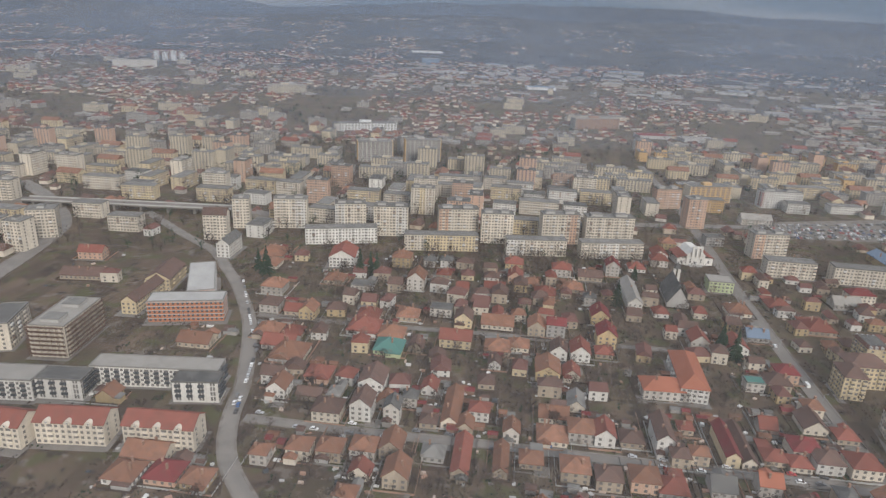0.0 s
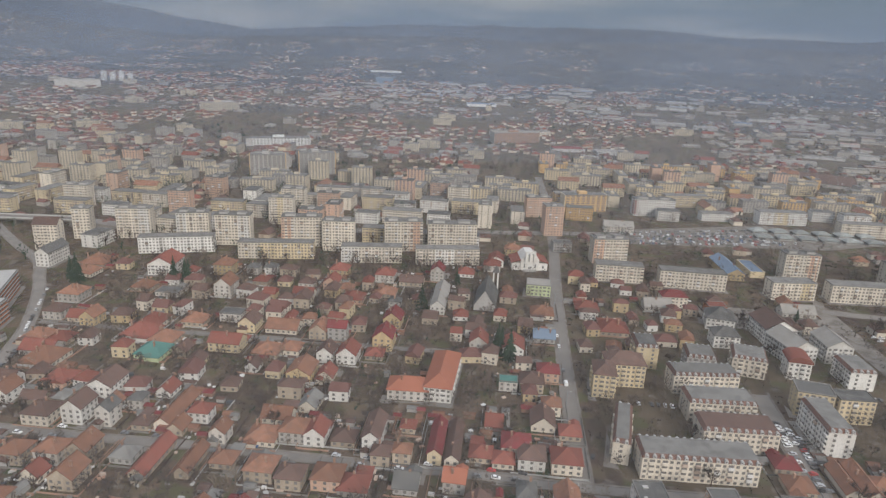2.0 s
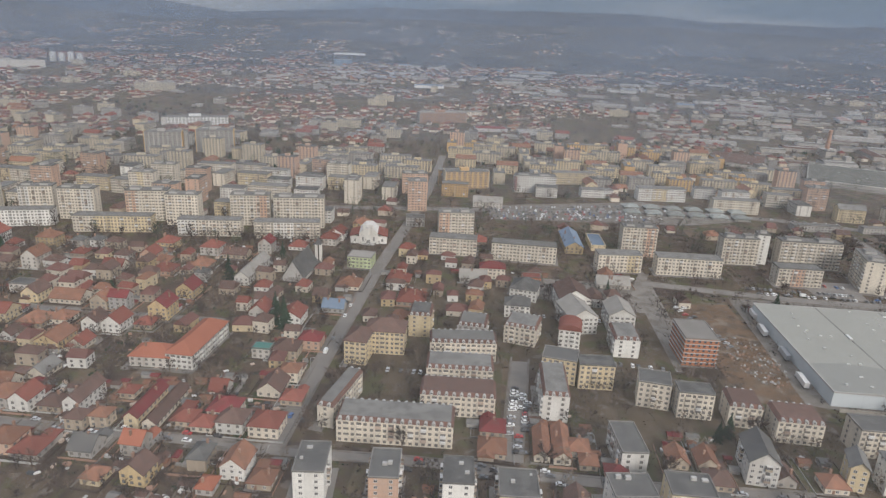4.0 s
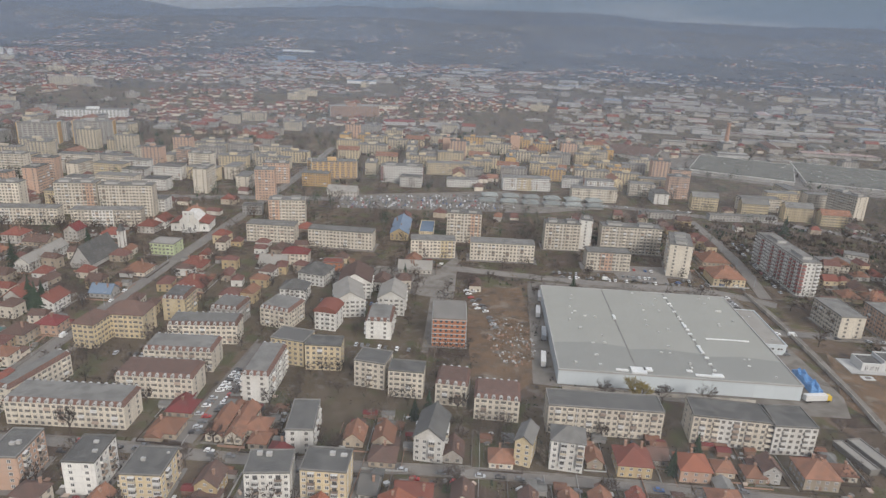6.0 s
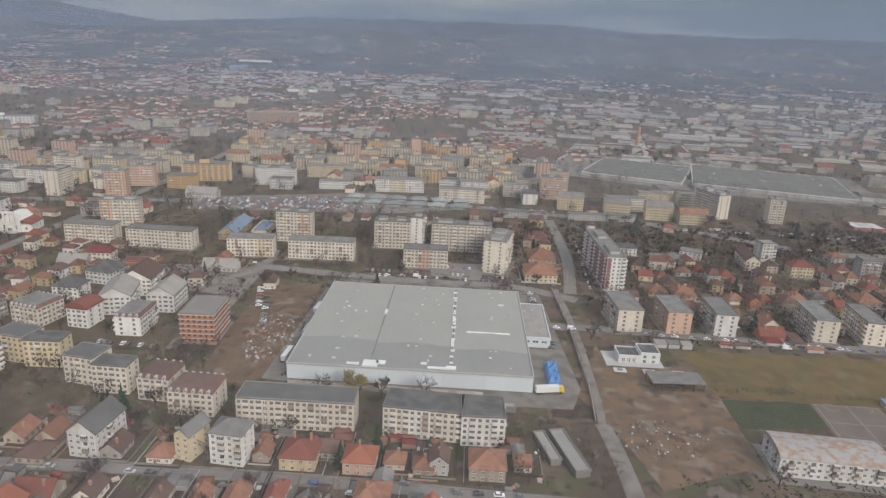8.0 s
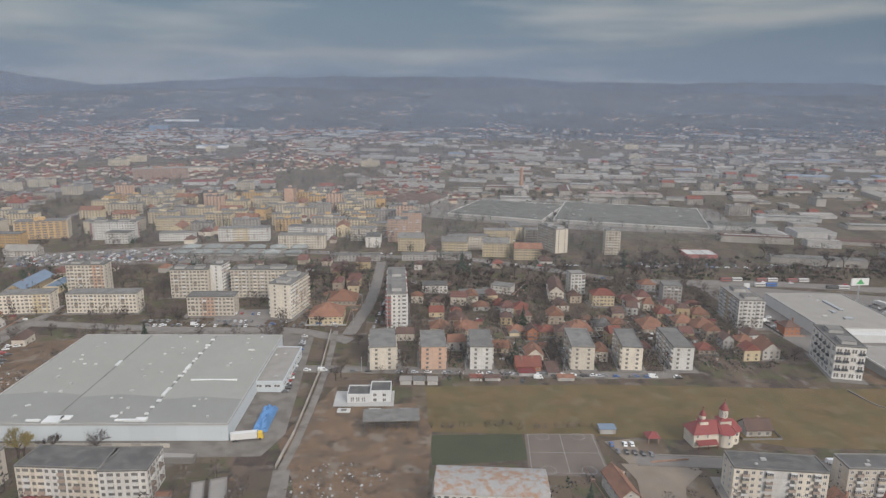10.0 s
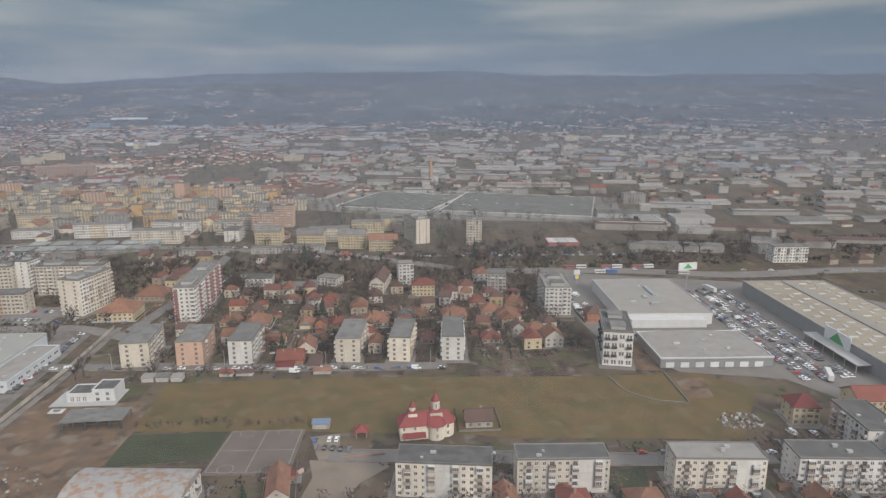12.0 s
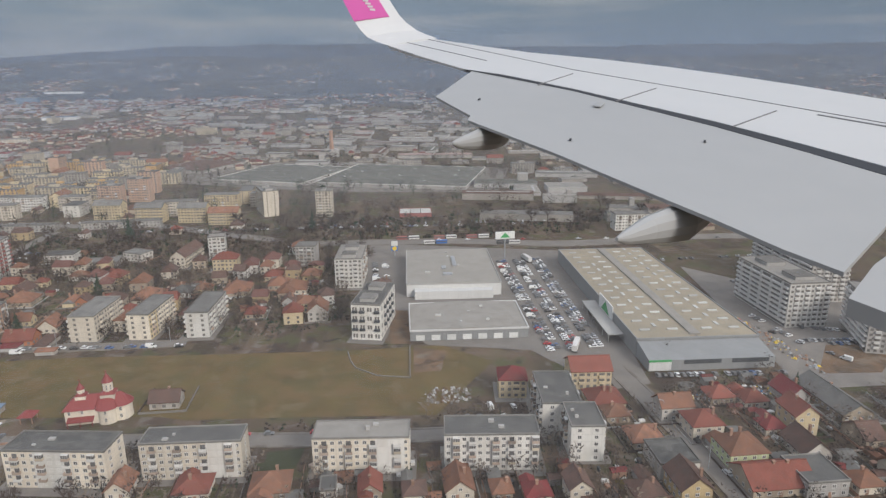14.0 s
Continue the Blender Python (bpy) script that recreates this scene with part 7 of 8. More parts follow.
def park_line(x0, y0, x1, y1, step, ang, fill=0.8):
    n = int(math.hypot(x1 - x0, y1 - y0) / step)
    for i in range(n + 1):
        if car_rnd.random() < fill:
            park(x0 + (x1 - x0) * i / max(n, 1), y0 + (y1 - y0) * i / max(n, 1), ang)


for off in (0.0, 7.6):
    park_line(604.6 + off, 252, 594.6 + 0.85 * off, 160, 1.6, -6.5, 0.66)
park_line(560.2, 203.6, 591.9, 198.7, 2.0, 86, 0.9)
park_line(552.7, 265.3, 549.8, 225.9, 2.2, 0, 0.6)
park_line(556.5, 257.7, 554.7, 233.0, 2.2, 0, 0.6)
park_line(322.1, 270.6, 339.1, 267.2, 2.2, 88, 0.7)
park_line(322.0, 259.9, 337.7, 257.5, 2.2, 88, 0.7)
park_line(179.0, 140.6, 184.3, 170.7, 2.3, 5, 0.75)
park_line(358.6, 218.1, 358.2, 189.5, 2.4, 0, 0.8)
park_line(393.8, 250.9, 402.1, 310.6, 4.2, 80, 0.8)
park_line(390.5, 250.9, 397.5, 310.7, 4.2, 80, 0.7)
park_line(662.1, 171.2, 678.2, 123.9, 4.5, 115, 0.6)
park_line(677.9, 146.9, 694.1, 144.7, 2.1, 90, 0.8)
park(439.7, 191.2, -6, True)
park(478.0, 187.8, -6, True)
park_line(447.6, 147.5, 453.0, 147.0, 1.6, 80, 0.9)
park_line(562.0, 127.9, 570.4, 126.3, 2.2, 92, 0.9)
park_line(565.5, 132.2, 574.0, 130.6, 2.2, 92, 0.8)
park_line(-59.1, 160.6, -64.5, 200.9, 3.2, 95, 0.6)
park_line(-67.3, 205.3, -87.5, 257.8, 3.2, 108, 0.7)
park_line(-52.2, 160.6, 39.4, 150.4, 9, -8, 0.5)
park_line(44.7, 149.5, 102.2, 143.6, 8, -8, 0.6)
park_line(133.0, 134.2, 335.1, 113.6, 9, -6.5, 0.45)
park_line(122.8, 139.6, 325.4, 119.1, 15, -6.5, 0.5)
park_line(117.8, 144.6, 125.3, 229.6, 9, 85, 0.5)
park_line(489.9, 134.3, 557.4, 123.8, 5, -5, 0.5)
park_line(363.7, 205.5, 486.3, 186.3, 5, -5, 0.6)
park_line(493.8, 312.1, 733.7, 266.0, 13, -8, 0.5)
park_line(301.9, 391.9, 406.7, 373.4, 6, -10, 0.6)
for j in range(2):
    park_line(198, 372 + 7 * j, 290, 378 + 7 * j, 2.8, 85, 0.3)
park_line(278.6, 258.2, 371.1, 252.2, 6, -6, 0.6)
park_line(254.4, 238.7, 257.4, 221.3, 3, 20, 0.7)
park_line(610.1, 126.0, 608.1, 89.4, 6, 92, 0.6)


LOT = Geo()


def crowd(x0, y0, x1, y1, step, ang, fill):
    """Rows of further parked cars, packed close in the lots and lanes."""
    n = max(1, int(math.hypot(x1 - x0, y1 - y0) / step))
    for i in range(n + 1):
        if car_rnd.random() > fill:
            continue
        m = pose(x0 + (x1 - x0) * i / n, y0 + (y1 - y0) * i / n, 0.2, 0, 0, ang + car_rnd.uniform(-4, 4)) @ Matrix.Scale(0.8, 4)
        k, l, w = car_rnd.choice((0, 0, 0, 0, 0, 1, 1, 1, 1, 2, 2, 2, 3, 3, 3, 3, 3, 3, 4, 5)), 1.5, 0.62
        def ring(a, b, ww, z):
            return [tuple(m @ Vector(p)) for p in ((a, -ww, z), (b, -ww, z), (b, ww, z), (a, ww, z))]
        LOT.hull(ring(-l, l, w, 0.16), ring(-l * 0.98, l * 0.96, w, 0.55), k)
        LOT.hull(ring(-l * 0.85, l * 0.5, w * 0.96, 0.551), ring(-l * 0.62, l * 0.15, w * 0.82, 0.96), 7)
        LOT.hull(ring(-l * 0.62, l * 0.15, w * 0.83, 0.961), ring(-l * 0.58, l * 0.12, w * 0.8, 1.03), k)


for off in (2.5, 10.1, 15.4, 17.9):
    crowd(604.6 + off, 252, 594.6 + 0.85 * off, 160, 1.6, 173.5, 0.66)
crowd(617, 138.6, 651, 133.2, 1.7, 80, 0.85)
crowd(669.5, 172, 669.8, 150, 2.4, 10, 0.7)
crowd(672.5, 150.5, 688, 147.5, 1.9, 90, 0.8)
crowd(676, 186, 676, 160, 2.6, 10, 0.55)
crowd(683, 206, 712, 202, 2.2, 85, 0.6)
crowd(660, 150, 664, 182, 3.0, 95, 0.5)
for j in range(6):
    crowd(190, 361 + 4.6 * j, 283, 369 + 6.4 * j, 1.9, 85, 0.62)
crowd(560.2, 206.4, 591.9, 201.5, 1.7, 86, 0.8)
crowd(180.5, 140.6, 185.5, 168, 1.9, 5, 0.6)
crowd(176.6, 141, 182.0, 172, 1.9, 5, 0.6)
crowd(257, 241, 262, 205, 2.6, 20, 0.6)
crowd(300, 256.5, 372, 248.5, 2.4, 84, 0.6)
crowd(292, 263, 352, 256, 2.4, 84, 0.5)
crowd(205, 366, 300, 374, 2.4, 85, 0.6)
crowd(205, 378, 290, 386, 2.4, 85, 0.5)
crowd(387, 246, 398, 312, 3.2, 80, 0.6)
crowd(404, 199.5, 486, 187, 3.4, -6, 0.5)
crowd(150, 135.5, 335, 116.2, 4.5, -6, 0.4)
crowd(-50, 155.5, 100, 141, 5.0, -6, 0.4)
crowd(-61, 165, -66, 205, 4.0, 95, 0.5)
crowd(360.5, 240, 358.5, 190, 1.9, 0, 0.8)
crowd(440, 345, 640, 318, 2.6, -8, 0.5)
crowd(520, 340, 660, 322, 2.3, 82, 0.5)
crowd(448, 144, 456, 141.5, 1.8, 80, 0.8)
crowd(678, 160, 700, 150, 1.9, 90, 0.6)
crowd(664, 240, 720, 236, 2.6, 90, 0.4)
crowd(215, 190, 232, 187, 1.9, 84, 0.6)
crowd(143, 181, 176, 177.5, 2.0, 84, 0.5)
crowd(195, 226, 228, 222, 2.0, 84, 0.5)
tagged(part("parked_cars", LOT, PAINTS + [glass]), "many parked cars in lots and along lanes", "cars", kind="stuff")


def lorry(x, y, ang, cab, box, seed=0):
    ob = thing("lorry", "white box lorry parked beside the hall", "lorry", x, y, 0.2, ang, "lorries")
    ob.scale = (0.85, 0.85, 0.85)
    g = Geo()
    g.box(-5.2, 2.8, -0.9, 0.9, 0.7, 2.75)
    part("trailer", g, box, ob)
    g = Geo()
    g.hull([(3.0, -0.85, 0.4), (4.7, -0.85, 0.4), (4.7, 0.85, 0.4), (3.0, 0.85, 0.4)], [(3.0, -0.82, 2.5), (4.4, -0.82, 2.3), (4.4, 0.82, 2.3), (3.0, 0.82, 2.5)])
    part("cab", g, cab, ob)
    for sx in (-4.3, -3.3, 3.6):
        for s in (-1, 1):
            g = Geo()
            g.tube((sx, s * 0.55, 0.38), (sx, s * 0.88, 0.38), 0.38, 0.38, 10)
            part("wheel", g, tyre, ob)


lorry(351.5, 160.8, 5, yellow_paint, frame_white)
lorry(274.5, 181.5, 80, frame_white, frame_white)
lorry(278.1, 199.8, 80, frame_white, steel)
lorry(279.4, 218.3, 80, frame_white, frame_white)
lorry(282.9, 233.5, 80, red_metal, frame_white)
lorry(602.7, 160.8, 60, frame_white, frame_white)
lorry(617.1, 251.7, 95, frame_white, frame_white)


def bus(x, y, ang, stripe):
    ob = thing("bus", "long articulated city bus in red and white", "bus", x, y, 0.2, ang, "buses")
    ob.scale = (0.85, 0.85, 0.85)
    for k, (x0, x1, m) in enumerate(((-6.5, -0.4, stripe), (0.4, 6.5, frame_white))):
        g = Geo()
        g.box(x0, x1, -0.9, 0.9, 0.3, 2.1)
        part("body", g, m, ob)
        g = Geo()
        g.box(x0 + 0.2, x1 - 0.2, -0.93, 0.93, 1.1, 1.75)
        part("window_band", g, glass, ob)
    g = Geo()
    g.box(-0.4, 0.4, -0.8, 0.8, 0.4, 2.0)
    part("bellows", g, char_panel, ob)


bus(572.1, 298.8, -4, red_panel)
bus(590.3, 296.5, -4, red_panel)
bus(606.2, 294.3, -4, red_panel)
bus(583.8, 287.8, 176, blue_sign)
bus(617.6, 280.2, -10, char_panel)

# ---- trees and scrub ----
def bare_tree(seed, height, material):
    rnd = random.Random(seed)
    trunk, crown = Geo(), Geo()
    trunk.tube((0, 0, 0), (0, 0, height * 0.35), 0.16, 0.11, 6)

    def grow(p, d, ln, r, depth):
        q = p + d * ln
        if depth < 2:
            (trunk if depth == 0 else crown).tube(p, q, r, r * 0.6, 4 if depth == 0 else 3)
        else:
            crown.sliver(p, q, max(r, 0.035))
        if depth < 4:
            for _ in range(4 if depth < 3 else 2):
                dd = (d + Vector((rnd.uniform(-1, 1), rnd.uniform(-1, 1), rnd.uniform(-0.35, 0.75))) * 0.75).normalized()
                grow(p.lerp(q, rnd.uniform(0.4, 1.0)), dd, ln * rnd.uniform(0.6, 0.82), max(r * 0.6, 0.022), depth + 1)

    for k in range(4):
        a = k * 1.57 + rnd.uniform(-0.4, 0.4)
        grow(Vector((0, 0, height * rnd.uniform(0.22, 0.36))), Vector((math.cos(a) * 0.6, math.sin(a) * 0.6, 0.8)).normalized(), height * 0.26, 0.08, 0)
    ob = thing("tree", "bare leafless winter tree with fine twiggy crown", "tree", 0, 0, -60, 0, "bare trees")
    part("trunk", trunk, bark, ob)
    part("crown", crown, material, ob)
    return ob


def fir_tree(seed, height):
    rnd = random.Random(seed)
    ob = thing("fir_tree", "dark green narrow conifer in a garden", "tree", 0, 0, -60, 0, "conifers")
    g = Geo()
    g.tube((0, 0, 0), (0, 0, height * 0.95), 0.14, 0.03, 6)
    part("trunk", g, bark, ob)
    g = Geo()
    for k in range(150):
        t = rnd.random()
        z, r, a = height * (0.1 + 0.88 * t), (1 - t) * height * 0.24 + 0.06, rnd.uniform(0, 6.28)
        c, s = math.cos(a), math.sin(a)
        w = 0.12 + 0.25 * (1 - t)
        g.hull([(-s * w, c * w, z + 0.1), (s * w, -c * w, z + 0.1), (0, 0, z + 0.35)], [(c * r - s * w * 0.5, s * r + c * w * 0.5, z - r * 0.35), (c * r + s * w * 0.5, s * r - c * w * 0.5, z - r * 0.35), (c * r * 1.1, s * r * 1.1, z - r * 0.25)])
    part("crown", g, fir, ob)
    return ob


TREES = [bare_tree(1, 6.0, bark), bare_tree(2, 4.6, bark), bare_tree(3, 5.2, bark), bare_tree(4, 4.2, ochre_twigs), fir_tree(5, 6.5), fir_tree(6, 5.0)]
PLANTED = set()


def plant(i, x, y, s=1.0, rnd=random.Random(77)):
    m = pose(x, y, 0, 0, 0, rnd.uniform(0, 360))
    ob = TREES[i]
    if i in PLANTED:
        ob = copy_thing(ob, m)
    else:
        PLANTED.add(i)
        ob.matrix_basis = m
    ob.scale = (s * 1.5, s * 1.5, s * 1.5)


for i, x, y, s in ((3, 295.8, 158.0, 1.5), (3, 297.6, 157.2, 1.3), (0, 287.3, 158.5, 0.8), (1, 303.8, 157.4, 1.0), (0, 315.1, 155.6, 0.95), (4, 303.3, 132.8, 0.8), (4, 237.7, 150.7, 0.8), (4, 234.0, 148.4, 0.7), (4, 72.2, 251.9, 1.2), (4, 101.0, 212.2, 1.3), (5, 102.6, 216.7, 1.2), (4, 104.9, 208.7, 1.2), (5, -34.4, 272.9, 1.5), (4, -38.8, 271.5, 1.3), (4, -31.0, 268.3, 1.3), (4, -80.4, 268.7, 1.4), (5, -84.9, 272.1, 1.4), (4, 544.6, 110.1, 0.5), (4, 493.6, 215.4, 1.0), (4, 435.1, 205.2, 0.9)):
    plant(i, x, y, s)
trnd = random.Random(5)
n = 0
while n < 130:
    x, y = trnd.uniform(-60, 680), trnd.uniform(95, 330)
    if 395 < x < 590 and 128 < y < 190 or not free(x, y, 1.0):
        continue
    plant(trnd.choice((0, 0, 1, 1, 2, 2, 2, 4 if trnd.random() < 0.4 else 1)), x, y, trnd.uniform(0.45, 0.9))
    n += 1
n = 0
while n < 60:
    x, y = trnd.uniform(135, 400), trnd.uniform(105, 270)
    if free(x, y, 0.8):
        plant(trnd.choice((0, 1, 2, 2, 0, 5 if trnd.random() < 0.4 else 1)), x, y, trnd.uniform(0.5, 0.95))
        n += 1
n = 0
while n < 90:
    x, y = trnd.uniform(340, 740), trnd.uniform(305, 350)
    if free(x, y, 1.5):
        plant(trnd.choice((0, 1, 2, 2, 1, 4 if trnd.random() < 0.25 else 0)), x, y, trnd.uniform(0.8, 1.3))
    n += 1

# ---- garden houses that fill the plots ----
hrnd = random.Random(11)
REST = []


def infill(x0, x1, y0, y1, ang, dx, dy, fill, big=False):
    c, s = math.cos(radians(ang)), math.sin(radians(ang))
    for j in range(int((y1 - y0) / dy)):
        for i in range(int((x1 - x0) / dx)):
            u, v = (i + hrnd.uniform(0.2, 0.8)) * dx, (j + hrnd.uniform(0.2, 0.8)) * dy
            x, y = x0 + u * c - v * s, y0 + u * s + v * c
            w, d = hrnd.uniform(3.8, 6.5), hrnd.uniform(4.0, 8.5)
            if hrnd.random() > fill or not free(x, y, max(w, d) * 0.55):
                continue
            st = hrnd.choice(("hip", "hip", "gD", "gD", "gW"))
            wl_, rf_ = hrnd.choice("cccwwyg"), hrnd.choice("OORBVBBKDBG")
            if y > 178:
                REST.append((x, y, w, d))
                claim(x, y, ang, w, d)
                continue
            building(st, wl_, rf_, hrnd.choice((1, 1, 1, 2)), round(x, 1), round(y, 1), ang + hrnd.choice((0, 0, 0, 90)) + hrnd.uniform(-3, 3), round(w, 1), round(d, 1), house=True, near=False)


infill(-60, 125, 129, 306, -7.5, 9.0, 10.0, 0.55)
infill(-174, -67, 159, 333, -6, 16, 18, 0.4)
infill(130, 179, 207, 297, -7.5, 9, 10, 0.7)
infill(138, 356, 97, 139, -7, 8.5, 9, 0.7)
infill(394, 548, 208, 285, -5, 9.5, 9.5, 0.58)
infill(361, 400, 263, 361, -5, 10, 10, 0.5)
infill(456, 700, 81, 111, -5, 9, 9, 0.7)
infill(608, 702, 85, 128, -5, 8.5, 8.5, 0.72)
infill(153, 290, 232, 300, -6, 12, 12, 0.4)

# ---- garden walls and sheds ----
yrnd = random.Random(3)
walls, sheds, yards, clutter = Geo(), Geo(), Geo(), Geo()
for x, y, ang, w, d in YARDS:
    m = pose(x, y, 0, 0, 0, ang)
    a, b, back, h = w / 2 + yrnd.uniform(0.8, 2.5), d / 2 + yrnd.uniform(0.8, 2.0), d / 2 + yrnd.uniform(3, 9), yrnd.uniform(0.35, 0.7)
    for _ in range(2):
        px, py, u, v = yrnd.uniform(-a, a) * 0.8, yrnd.choice((-1, 1)) * d / 2 + yrnd.uniform(-1, 3), yrnd.uniform(1.0, 2.6), yrnd.uniform(1.2, 3.4)
        q = m @ Vector((px, py, 0))
        if free(q.x, q.y, 0.2):
            yards.turned(m, px - u, px + u, py - v, py + v, 0.005, 0.02 + 0.05 * yrnd.random(), yrnd.randrange(5))
    k = yrnd.randrange(4)
    walls.turned(m, -a, a, -b - 0.08, -b, 0, h, k)
    walls.turned(m, -a - 0.08, -a, -b, back, 0, h, yrnd.randrange(4))
    walls.turned(m, a, a + 0.08, -b, back, 0, h, yrnd.randrange(4))
    for _ in range(7):
        px, py = yrnd.uniform(-1.1, 1.1) * w, yrnd.choice((-1, 1, 1)) * (d / 2 + yrnd.uniform(0.6, 9))
        q = m @ Vector((px, py, 0))
        if free(q.x, q.y, 0.4):
            u, v = yrnd.uniform(0.25, 0.9), yrnd.uniform(0.2, 0.7)
            clutter.turned(m @ pose(px, py, 0, 0, 0, yrnd.choice((0, 0, 90, 40))), -u, u, -v, v, 0, yrnd.uniform(0.2, 0.8), yrnd.randrange(7))
    for _ in range(yrnd.choice((1, 2, 3, 4))):
        sx, sy = yrnd.uniform(-0.9, 0.9) * w, d / 2 + yrnd.uniform(1.5, 8)
        p = m @ Vector((sx, sy, 0))
        if free(p.x, p.y, 1.0):
            u, v, hh, q = yrnd.uniform(0.8, 1.8), yrnd.uniform(0.7, 1.4), yrnd.uniform(1.1, 1.6), yrnd.randrange(4)
            sheds.turned(m, sx - u, sx + u, sy - v, sy + v, 0, hh, 4 + q % 2)
            base = [(-u - 0.2, -v - 0.2), (u + 0.2, -v - 0.2), (u + 0.2, v + 0.2), (-u - 0.2, v + 0.2)]
            sheds.hull([tuple(m @ Vector((sx + i, sy + j, hh + 0.01))) for i, j in base], [tuple(m @ Vector((sx + i, sy + j * 0.05, hh + 0.5))) for i, j in base], q)
yard_mats = [ROOFS["B"][1], ROOFS["O"][1], ROOFS["G"][1], ROOFS["K"][1], WALLS["g"][1], chimney_mat]
tagged(part("garden_walls", walls, [conc, slab_grey, chimney_mat, bark]), "low walls and board fences round the gardens", "garden walls", kind="stuff")
tagged(part("garden_beds", yards, [conc, dirt, turf, asph, grass]), "small paved yards, grass plots and dug beds", "garden beds", kind="stuff")
tagged(part("garden_clutter", clutter, [conc, chimney_mat, slab_grey, bark, char_panel, rail_rust, frame_white]), "woodpiles, water butts and odds and ends in the gardens", "garden clutter", kind="stuff")
tagged(part("garden_sheds", sheds, yard_mats), "small sheds and lean-tos behind the houses", "sheds", kind="stuff")

# ---- the wider town ----
PROTO = {}
brnd = random.Random(31)


def block_row(x, y, ang, key):
    """Blocks of one build repeat through the town: the first is built, the rest are copies."""
    st, wl_, rf_, fl, w, d = key
    if key in PROTO:
        copy_thing(PROTO[key], pose(x, y, 0, 0, 0, ang))
        claim(x, y, ang, w, d)
    else:
        PROTO[key] = building(st, wl_, rf_, fl, x, y, ang, w, d, near=False, group="blocks across the town", seed=len(PROTO))


BLOCKS = [("flat", "c", "G", 5, 24, 8), ("flat", "c", "G", 5, 16, 8), ("flat", "w", "G", 5, 18, 8), ("flat", "y", "G", 5, 20, 8), ("flat", "c", "G", 9, 15, 8), ("flat", "p", "D", 9, 13, 8), ("flat", "c", "L", 10, 12, 9), ("flat", "w", "D", 4, 14, 9),
          ("flat", "g", "G", 9, 14, 8), ("gW", "y", "O", 4, 16, 8), ("flat", "o", "G", 5, 17, 8), ("gW", "w", "R", 3, 14, 8), ("flat", "w", "L", 1, 19, 10), ("flat", "g", "G", 1, 15, 9)]


# far walls: render colours dulled, so distance haze is put into the colour
haze_dulled = mat("haze_dulled_render", (0.33, 0.305, 0.275), var=0.3, size=8)
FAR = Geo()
haze_cream = mat("haze_dulled_cream_render", (0.46, 0.40, 0.305), var=0.3, size=8)
FAR_WALLS = [haze_cream, haze_dulled, WALLS["y"][1], WALLS["p"][1], haze_dulled, WALLS["o"][1]]
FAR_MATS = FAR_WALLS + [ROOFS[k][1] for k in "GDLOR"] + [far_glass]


def far_block(x, y, ang, key):
    """A block in the far town: body, roof slab and bands of windows."""
    st, wl_, rf_, fl, w, d = key
    m = pose(x, y, rise(x, y), 0, 0, ang)
    h, hw, hd = fl * SH + 0.3, w / 2, d / 2
    FAR.turned(m, -hw, hw, -hd, hd, 0, h, "cwypgo".index(wl_))
    k = len(FAR_WALLS) + "GDLOR".index(rf_)
    if st == "gW":
        base = [(-hw - 0.4, -hd - 0.4), (hw + 0.4, -hd - 0.4), (hw + 0.4, hd + 0.4), (-hw - 0.4, hd + 0.4)]
        FAR.hull([tuple(m @ Vector((u, v, h))) for u, v in base], [tuple(m @ Vector((u * 0.97, v * 0.03, h + d * 0.33))) for u, v in base], k)
    else:
        FAR.turned(m, -hw - 0.1, hw + 0.1, -hd - 0.1, hd + 0.1, h, h + 0.3, k)
        FAR.turned(m, -hw * 0.3, hw * 0.2, -hd * 0.3, hd * 0.3, h + 0.3, h + 1.6, "cwypgo".index(wl_))
    for f in range(fl):
        n = int(w / 2.2)
        for i in range(n):
            cx = -hw + w * (i + 0.5) / n
            FAR.pane(m, cx - 0.6, cx + 0.6, -hd - 0.05, -hd, f * SH + 0.7, f * SH + 1.7, len(FAR_MATS) - 1)
    claim(x, y, ang, w, d)


def far_slab(label, x, y, ang, w, d, fl, wall_mat, end_mat, roof_mat, rows=far_glass):
    """A tall or long block standing out of the far town: body, end walls, roof, a strip of glass to each storey."""
    ob = thing("slab_block", label, "apartment block", x, y, rise(x, y) - 0.2, ang)
    claim(x, y, ang, w + 6, d + 6)
    h, hw, hd = fl * SH + 0.3, w / 2, d / 2
    g = Geo()
    g.box(-hw, hw, -hd, hd, 0, h)
    part("wall", g, wall_mat, ob)
    for sx in (-1, 1):
        g = Geo()
        a, b = sorted((sx * hw, sx * (hw + 0.5)))
        g.box(a, b, -hd - 0.2, hd + 0.2, 0, h + 0.5)
        part("end_wall", g, end_mat, ob)
    g = Geo()
    g.box(-hw + 0.02, hw - 0.02, -hd - 0.3, hd + 0.3, h + 0.01, h + 0.4)
    part("roof", g, roof_mat, ob)
    g = Geo()
    g.box(-hw * 0.3, hw * 0.1, -hd * 0.5, hd * 0.5, h + 0.4, h + 2.2)
    part("lift_house", g, wall_mat, ob)
    n = max(3, int(w / 3.4))
    for f in range(fl):
        g = Geo()
        for i in range(n):
            cx = -hw + w * (i + 0.5) / n
            g.box(cx - w / n * 0.34, cx + w / n * 0.34, -hd - 0.06, -hd + 0.05, f * SH + 0.65, f * SH + 1.5)
        part("window_row", g, rows, ob)


